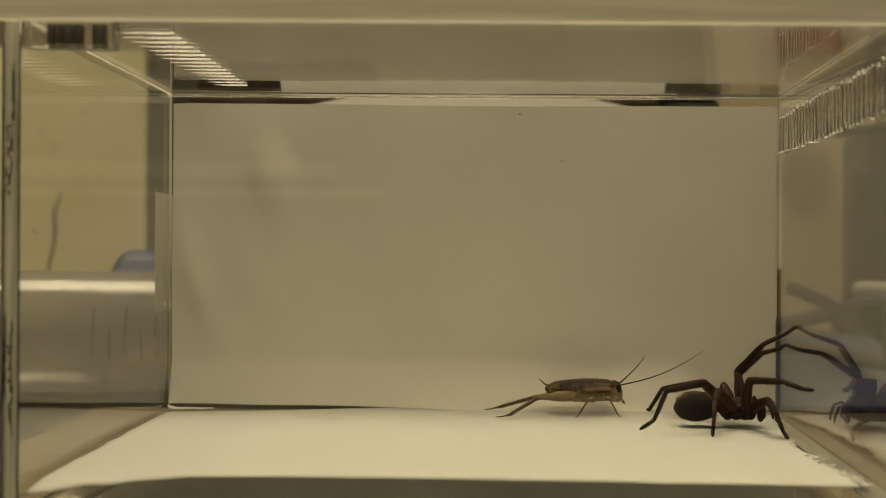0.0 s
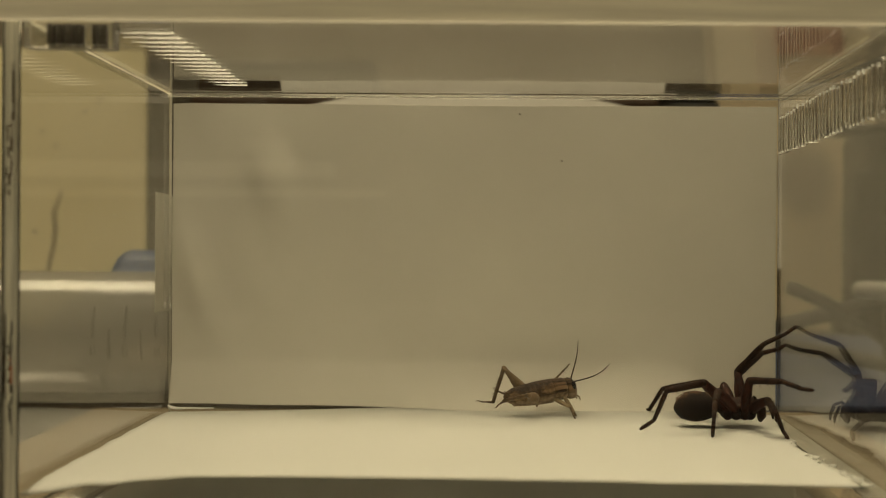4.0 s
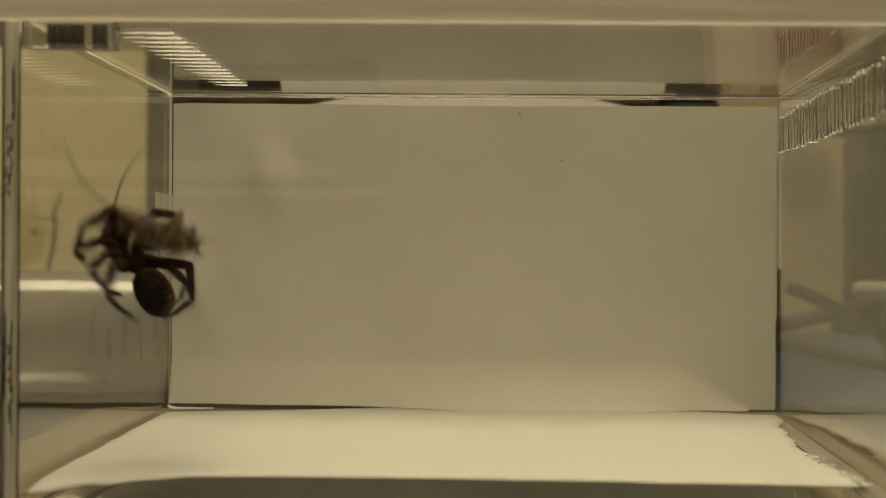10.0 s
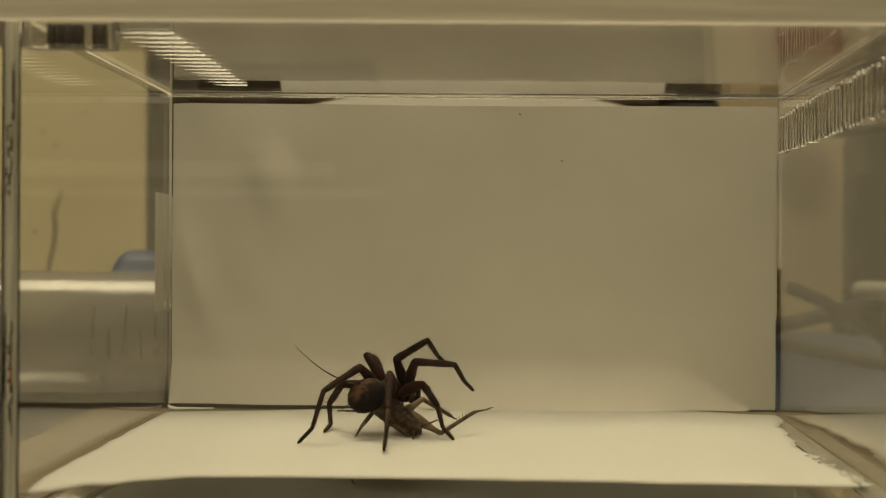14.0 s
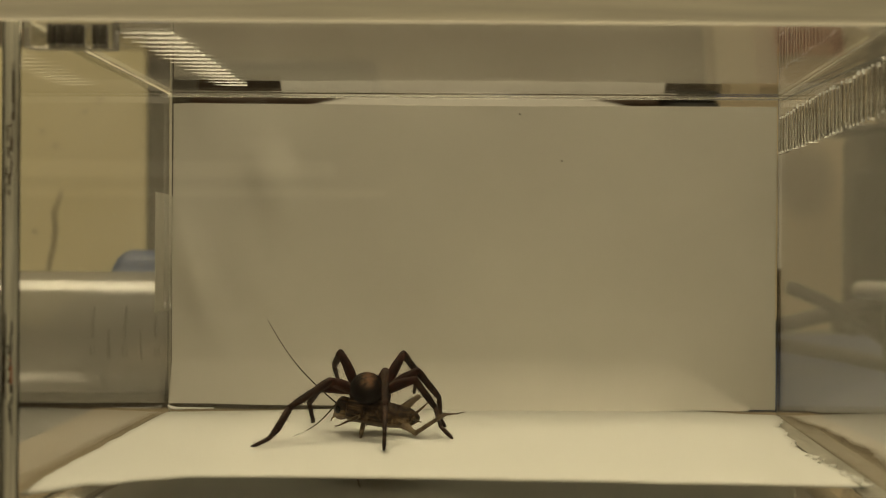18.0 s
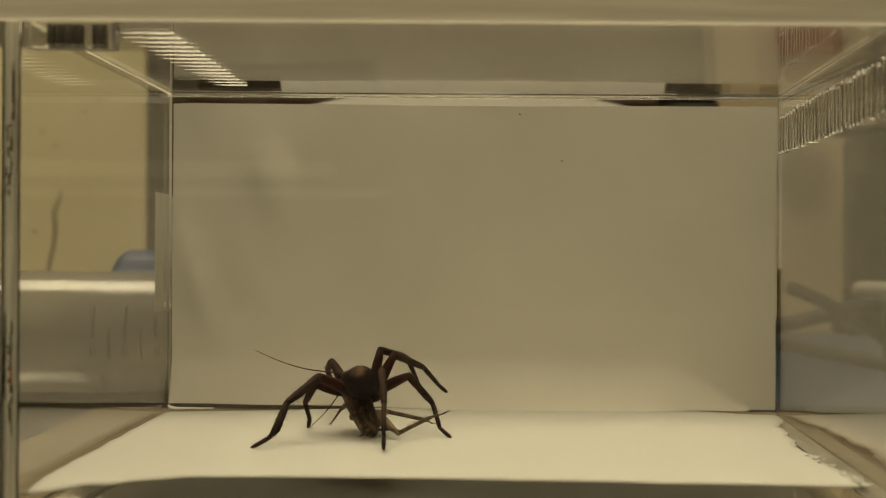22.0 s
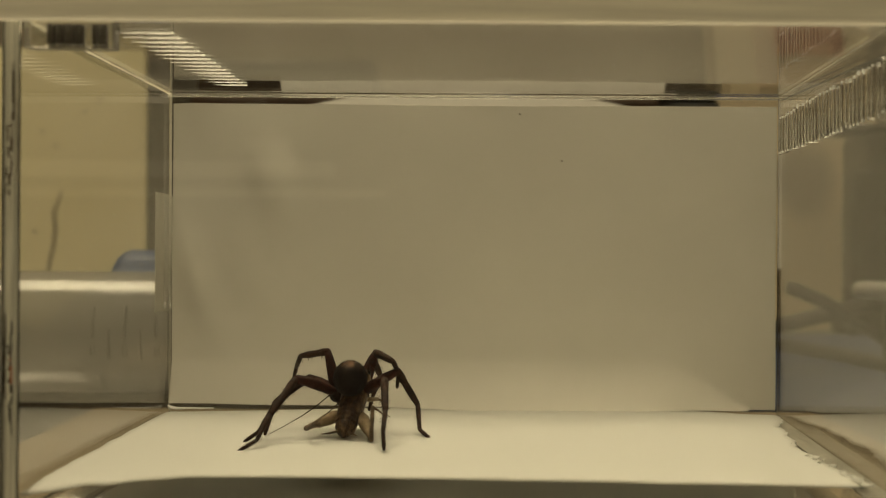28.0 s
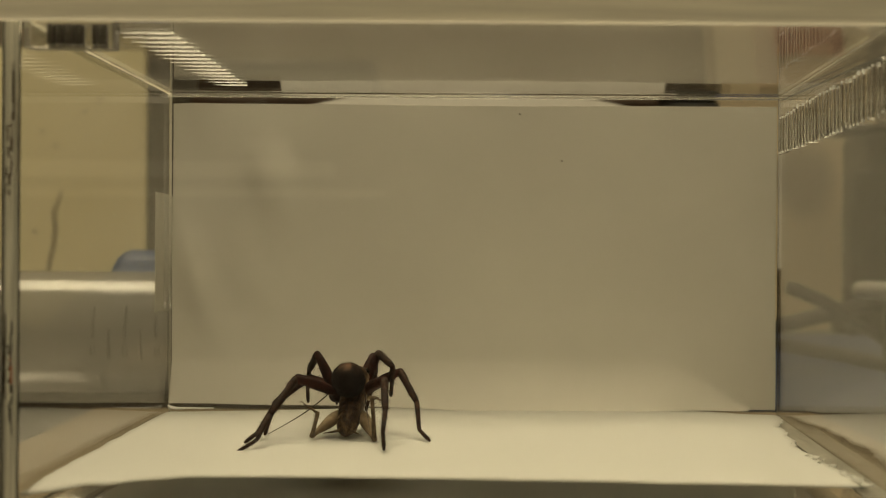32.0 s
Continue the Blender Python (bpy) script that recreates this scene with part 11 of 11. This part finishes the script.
    walk(limbs["R_hind_tarsus"], [(0,pose(.01462,.00215,-.00272,0,1.1,29.7)),(1,pose(.01485,.00144,-.00264,0,-4.5,29.6)),(1.5,pose(.0149,-.0008,-.00279,.8,-5.3,17.7)),(1.7,pose(.01513,.00104,-.00205,2,-8.2,23.8)),(1.74,pose(.01399,-.00063,-.00441,-4.2,12.8,-1.3)),(1.78,pose(.01209,-.00148,-.006,-13.1,29,-30.3)),(1.82,pose(.01,-.00086,-.00702,-28.8,43.9,-64.5)),(1.86,pose(.00825,.00163,-.00712,-66.2,56.8,-114.6)),(1.9,pose(.00715,.00562,-.00454,-134.3,45.5,179.7)),(2.3,pose(.00689,.00602,-.00392,-141.5,41.8,174.5)),(2.53,pose(.0098,.00086,-.00707,-110.4,39.4,-157.5)),(2.77,pose(.01292,-.00277,-.00483,-110.5,31.3,-143.1)),(3,pose(.01489,-.00278,-.00094,-131.2,27.6,-137.2)),(4.25,pose(.01419,-.00366,-.00202,-160.4,13.1,-139.7)),(5.5,pose(.01332,-.00447,-.00266,176,-3.1,-137)),(6,pose(.01416,-.00385,-.00171,178.5,-1.3,-126.7)),(6.25,pose(.01313,-.00486,-.00233,-172.1,13.3,-149.1)),(6.5,pose(.01187,-.00562,-.00288,-174.7,26.1,-174.1)),(6.75,pose(.01044,-.00609,-.00334,173.4,35.5,156.8)),(7,pose(.00892,-.00625,-.00371,153.1,39.8,123.6)),(7.5,pose(.00726,-.00603,-.004,136.8,54.7,111.2)),(8,pose(.00564,-.00556,-.00398,113.1,68.5,90.1)),(8.3,pose(.00537,-.00553,-.00382,107.9,68.1,84.4)),(8.38,pose(.00412,-.00325,-.00511,-50.4,85.3,-80.6)),(8.45,pose(.004,-.00054,-.00595,-63.3,59.2,-104.6)),(8.53,pose(.00505,.00203,-.00626,-54.4,32.7,-114.6)),(8.6,pose(.00703,.00395,-.00603,-17.9,6.1,-125.1)),(8.8,pose(.00755,.00107,-.00719,-35.2,9,-110.2)),(9,pose(.00932,-.00057,-.00719,-62.3,15.1,-93.4)),(9.1,pose(.00712,-.00218,-.00688,-47.1,24.8,-80.9)),(9.2,pose(.00503,-.00343,-.00561,-36.4,33.4,-66.4)),(9.3,pose(.00463,-.00311,-.00556,-19.5,46,-43)),(9.4,pose(.00425,-.00274,-.00549,7.5,49.9,-10.7)),(9.5,pose(.0039,-.00234,-.00542,32.6,42.6,19.3)),(9.7,pose(.00439,-.0037,-.00501,30.1,44.3,31)),(9.87,pose(.00782,.00013,-.00729,29.3,34.6,23.5)),(10.03,pose(.01268,.00208,-.00537,25,24.9,14.3)),(10.2,pose(.01543,.00084,-.00055,18.1,16,4)),(10.35,pose(.01409,.00362,-.00236,1.8,2.2,-3.3)),(10.5,pose(.01138,.00616,-.00229,-3.4,-8.2,-15)),(10.67,pose(.01044,.00625,-.00303,8.7,14.2,-.5)),(10.83,pose(.0095,.00613,-.00374,29,36.3,15.9)),(10.91,pose(.00767,.00171,.00131,5.6,8.5,29.5)),(11,pose(.00585,-.00272,.00635,-23.7,-10.9,53)),(12,pose(.00514,-.00459,.00478,-7,-57.3,12)),(13,pose(.00621,-.00494,.005,-4.9,-54.2,9.8)),(14,pose(.01162,.00079,.0064,-2.5,-43,5)),(17,pose(.01242,.00351,.00481,-16.4,-25.2,42.9)),(18,pose(.0123,.00187,.00574,-17.2,-20.2,52.4)),(19,pose(.01126,.00481,.00456,-14.3,-24.5,44.1)),(20,pose(.01252,.00365,.00461,-14,-10.4,51.4)),(21,pose(.01453,-.00081,.00355,-2.6,-29,8)),(22,pose(.01284,.00225,.00517,-18,-29.7,57.9)),(23,pose(.01294,.00187,.00522,-22.4,-33.8,66.4)),(24,pose(.01331,.00085,.00514,-20.5,10.5,87.9)),(25,pose(.01433,.00303,.00255,-8.2,-16.8,21.9)),(26.5,pose(.01166,.00116,.00488,-23.9,3.1,50.1)),(28,pose(.00898,-.00071,.00722,-29.3,27.8,75)),(28.5,pose(.00889,-.0014,.0071,-29.1,-15,42.2)),(29,pose(.0088,-.00209,.00697,4.3,-47.8,-9.2)),(30,pose(.00837,-.00271,.00678,7.9,-47.3,-18.6)),(31,pose(.00733,-.00148,.0071,17.3,-46.3,-36)),(32,pose(.0054,-.00069,.0067,2.6,-36.9,-5.5))])
    walk(limbs["R_mid_femur"], [(0,pose(.0022,-.0016,-.0015,-0.2,0.5,-120.6)),(1,pose(.0022,-.0016,-.0015,1.2,-1.7,-131.1)),(1.5,pose(.0022,-.0016,-.0015,-1.8,7,-110.3)),(2,pose(.0022,-.0016,-.0015,1.8,14.8,-88.8)),(2.5,pose(.0022,-.0016,-.0015,11.3,20.4,-65.9)),(3,pose(.0022,-.0016,-.0015,28.2,23,-41.8)),(4.5,pose(.0022,-.0016,-.0015,18,26.7,-59.9)),(6,pose(.0022,-.0016,-.0015,8.1,28.1,-78.9)),(6.5,pose(.0022,-.0016,-.0015,-1.7,31.5,-99)),(7,pose(.0022,-.0016,-.0015,-13.3,31.7,-120)),(7.5,pose(.0022,-.0016,-.0015,-25.4,29.4,-139.7)),(8,pose(.0022,-.0016,-.0015,-38.3,24.3,-158.2)),(8.3,pose(.0022,-.0016,-.0015,-25.8,20.7,-149.6)),(11.53,pose(.0022,-.0016,-.0015,-13.4,22.5,-127.5)),(14.77,pose(.0022,-.0016,-.0015,-3.5,21.4,-105.2)),(18,pose(.0022,-.0016,-.0015,3.6,17.4,-83.8)),(19,pose(.0022,-.0016,-.0015,2.8,18.4,-86.8)),(20.25,pose(.0022,-.0016,-.0015,9.3,22.3,-72.4)),(21.5,pose(.0022,-.0016,-.0015,18.4,24.9,-57.4)),(22.75,pose(.0022,-.0016,-.0015,30.8,25.9,-42)),(24,pose(.0022,-.0016,-.0015,48.4,25.3,-26.5)),(25,pose(.0022,-.0016,-.0015,54.8,22.5,-20.8)),(26,pose(.0022,-.0016,-.0015,61.9,44.5,-26.3)),(32,pose(.0022,-.0016,-.0015,61.9,44.5,-26.3))])
    walk(limbs["R_mid_tibia"], [(0,pose(.004,0,0,-21.7,35.5,-9.5)),(1,pose(.004,0,0,-15.8,36.4,9.8)),(1.5,pose(.004,0,0,-7.6,32.9,0.7)),(2,pose(.004,0,0,-1.6,29.5,-9.9)),(2.5,pose(.004,0,0,2.8,24.5,-21.2)),(3,pose(.004,0,0,4.1,15.2,-32.7)),(4.5,pose(.004,0,0,-0.5,22.1,-32.8)),(6,pose(.004,0,0,-8.7,25.9,-34.1)),(6.5,pose(.004,0,0,-4.8,14.7,-15.6)),(7,pose(.004,0,0,-1.1,3.4,2.6)),(7.5,pose(.004,0,0,-7,7.8,-4.8)),(8,pose(.004,0,0,-25.1,12.2,-11.9)),(8.3,pose(.004,0,0,-34.5,16.6,-18.4)),(11.53,pose(.004,0,0,-102.7,32.3,-67.8)),(14.77,pose(.004,0,0,-148.1,35.4,-124.1)),(18,pose(.004,0,0,-173.8,26,-177.5)),(19,pose(.004,0,0,-173.5,26.6,-174.2)),(20.25,pose(.004,0,0,176.9,52.7,154.6)),(21.5,pose(.004,0,0,121.2,70,85.4)),(22.75,pose(.004,0,0,50.3,53.4,9.8)),(24,pose(.004,0,0,15.7,19.8,-18)),(25,pose(.004,0,0,22.1,24.5,-18.8)),(26,pose(.004,0,0,10.7,16.1,-7.5)),(32,pose(.004,0,0,10.7,16.1,-7.5))])
    walk(limbs["R_fore_femur"], [(0,pose(.0046,-.0015,-.0015,3.3,-4.2,-91)),(0.5,pose(.0046,-.0015,-.0015,3.5,-10,-72.6)),(1,pose(.0046,-.0015,-.0015,0.1,-14.7,-53.5)),(1.45,pose(.0046,-.0015,-.0015,0.5,-19.8,-54.8)),(1.9,pose(.0046,-.0015,-.0015,1.2,-24.8,-56.1)),(2.3,pose(.0046,-.0015,-.0015,-2.5,-24.1,-46.9)),(2.53,pose(.0046,-.0015,-.0015,0,0.1,-39.4)),(2.77,pose(.0046,-.0015,-.0015,9.1,24.3,-31.8)),(3,pose(.0046,-.0015,-.0015,25.5,48,-20.5)),(4.5,pose(.0046,-.0015,-.0015,-8.6,60.4,-63)),(6,pose(.0046,-.0015,-.0015,-53.6,53.5,-112.5)),(6.25,pose(.0046,-.0015,-.0015,-29,26.1,-104.7)),(6.5,pose(.0046,-.0015,-.0015,1.6,-1.5,-100.1)),(6.75,pose(.0046,-.0015,-.0015,23.8,-29.1,-95.3)),(7,pose(.0046,-.0015,-.0015,28.9,-56.5,-86.7)),(7.5,pose(.0046,-.0015,-.0015,38.6,-39.7,-104.4)),(8,pose(.0046,-.0015,-.0015,34,-21.3,-114.9)),(8.3,pose(.0046,-.0015,-.0015,6.3,-8,-91.4)),(8.65,pose(.0046,-.0015,-.0015,-1.6,2.1,-89.5)),(9,pose(.0046,-.0015,-.0015,-8.3,12.3,-87.7)),(16.5,pose(.0046,-.0015,-.0015,-1.9,15.3,-60.4)),(24,pose(.0046,-.0015,-.0015,5.5,15,-32.7)),(25,pose(.0046,-.0015,-.0015,11.8,13.8,-11.9)),(26,pose(.0046,-.0015,-.0015,28.3,42.1,-14.4)),(32,pose(.0046,-.0015,-.0015,28.3,42.1,-14.4))])
    walk(limbs["R_fore_tibia"], [(0,pose(.0036,0,0,-10.1,47.9,24.3)),(0.5,pose(.0036,0,0,-3.6,50,14.5)),(1,pose(.0036,0,0,3.6,50.3,5.1)),(1.45,pose(.0036,0,0,60.9,64.3,64.9)),(1.9,pose(.0036,0,0,122.8,46.4,117.7)),(2.3,pose(.0036,0,0,121.9,46.7,108.7)),(2.53,pose(.0036,0,0,69.9,52.2,60.1)),(2.77,pose(.0036,0,0,27.3,35.5,22.4)),(3,pose(.0036,0,0,4.4,7.8,8.2)),(4.5,pose(.0036,0,0,0.2,8.4,6.1)),(6,pose(.0036,0,0,-3.1,6.2,4.1)),(6.25,pose(.0036,0,0,-5.1,26.4,33.3)),(6.5,pose(.0036,0,0,10.1,56.7,58.9)),(6.75,pose(.0036,0,0,68.5,65.4,106.2)),(7,pose(.0036,0,0,92.6,51.3,109.8)),(7.5,pose(.0036,0,0,31,46.6,76.6)),(8,pose(.0036,0,0,2.7,17.2,64.3)),(8.3,pose(.0036,0,0,-0.6,-15,40.2)),(8.65,pose(.0036,0,0,0.1,-1,32.6)),(9,pose(.0036,0,0,-2.3,13.9,24.3)),(16.5,pose(.0036,0,0,1.9,12.9,15.4)),(24,pose(.0036,0,0,5.3,10.9,6.3)),(25,pose(.0036,0,0,3.6,6,-8.5)),(26,pose(.0036,0,0,-8.6,-15.3,2)),(32,pose(.0036,0,0,-8.6,-15.3,2))])
    walk(limbs["R_antenna"], [(0,pose(.0074,-.0008,.0011,7.1,-23.6,-34.1)),(.5,pose(.0074,-.0008,.0011,12.5,-21.7,-47.7)),(1,pose(.0074,-.0008,.0011,2.9,-13,-29.6)),(1.5,pose(.0074,-.0008,.0011,14.1,-13.4,-63.9)),(1.7,pose(.0074,-.0008,.0011,14.8,-13.3,-65.7)),(1.9,pose(.0074,-.0008,.0011,4.3,-9.8,-40.4)),(2.3,pose(.0074,-.0008,.0011,3.8,-9.6,-38.5)),(2.65,pose(.0074,-.0008,.0011,44.9,-24.1,-71.4)),(3,pose(.0074,-.0008,.0011,87.4,-13.1,-106.1)),(4.5,pose(.0074,-.0008,.0011,36.9,-12.6,-77.3)),(6,pose(.0074,-.0008,.0011,-7.7,8.6,-58.8)),(6.5,pose(.0074,-.0008,.0011,20.5,-45.4,-55.8)),(7,pose(.0074,-.0008,.0011,148.4,-68.4,-163.2)),(7.5,pose(.0074,-.0008,.0011,43.5,-58.9,-69.7)),(8,pose(.0074,-.0008,.0011,17.6,-21.7,-57.3)),(8.3,pose(.0074,-.0008,.0011,21.6,-25.5,-59.3)),(8.4,pose(.0074,-.0008,.0011,2.9,-73.5,-49.2)),(8.5,pose(.0074,-.0008,.0011,-153.6,-56.5,99.6)),(8.6,pose(.0074,-.0008,.0011,-164.4,-8.2,100.4)),(9,pose(.0074,-.0008,.0011,-138.3,-56.2,116.3)),(9.5,pose(.0074,-.0008,.0011,-162.3,-29.6,130.5)),(9.7,pose(.0074,-.0008,.0011,-169.2,-27.7,140.9)),(10.1,pose(.0074,-.0008,.0011,-86.9,-38.1,92)),(10.4,pose(.0074,-.0008,.0011,-28.3,-35.5,25.3)),(10.7,pose(.0074,-.0008,.0011,-1.3,3.1,-12.4)),(11,pose(.0074,-.0008,.0011,.1,49.2,-41.4)),(12,pose(.0074,-.0008,.0011,23.1,53.9,-18.8)),(12.5,pose(.0074,-.0008,.0011,45.1,10.3,45.8)),(13,pose(.0074,-.0008,.0011,17.1,-28.3,102.5)),(13.5,pose(.0074,-.0008,.0011,51.3,16,53.5)),(14,pose(.0074,-.0008,.0011,32.2,70,-6.1)),(15.5,pose(.0074,-.0008,.0011,50.4,17.1,56.9)),(17,pose(.0074,-.0008,.0011,14.6,-24.1,108.1)),(18,pose(.0074,-.0008,.0011,12.6,-13.6,80.7)),(19,pose(.0074,-.0008,.0011,15.2,-12.3,79.5)),(19.5,pose(.0074,-.0008,.0011,28.3,17.6,25)),(20,pose(.0074,-.0008,.0011,5.7,44.2,-42.1)),(21,pose(.0074,-.0008,.0011,11.3,64.6,-12.1)),(21.33,pose(.0074,-.0008,.0011,49.1,41.4,59.5)),(21.67,pose(.0074,-.0008,.0011,43.7,10.1,97.4)),(22,pose(.0074,-.0008,.0011,20.2,-11.2,138)),(23,pose(.0074,-.0008,.0011,24.5,-6.3,138.9)),(23.5,pose(.0074,-.0008,.0011,42.8,16.3,112.4)),(24,pose(.0074,-.0008,.0011,50.9,44.4,88.4)),(24.5,pose(.0074,-.0008,.0011,41.7,11.5,121)),(25,pose(.0074,-.0008,.0011,16.4,-11.1,158)),(28,pose(.0074,-.0008,.0011,11.6,-15.7,165.1)),(32,pose(.0074,-.0008,.0011,-12.5,-14.8,-163.9))])


motions()
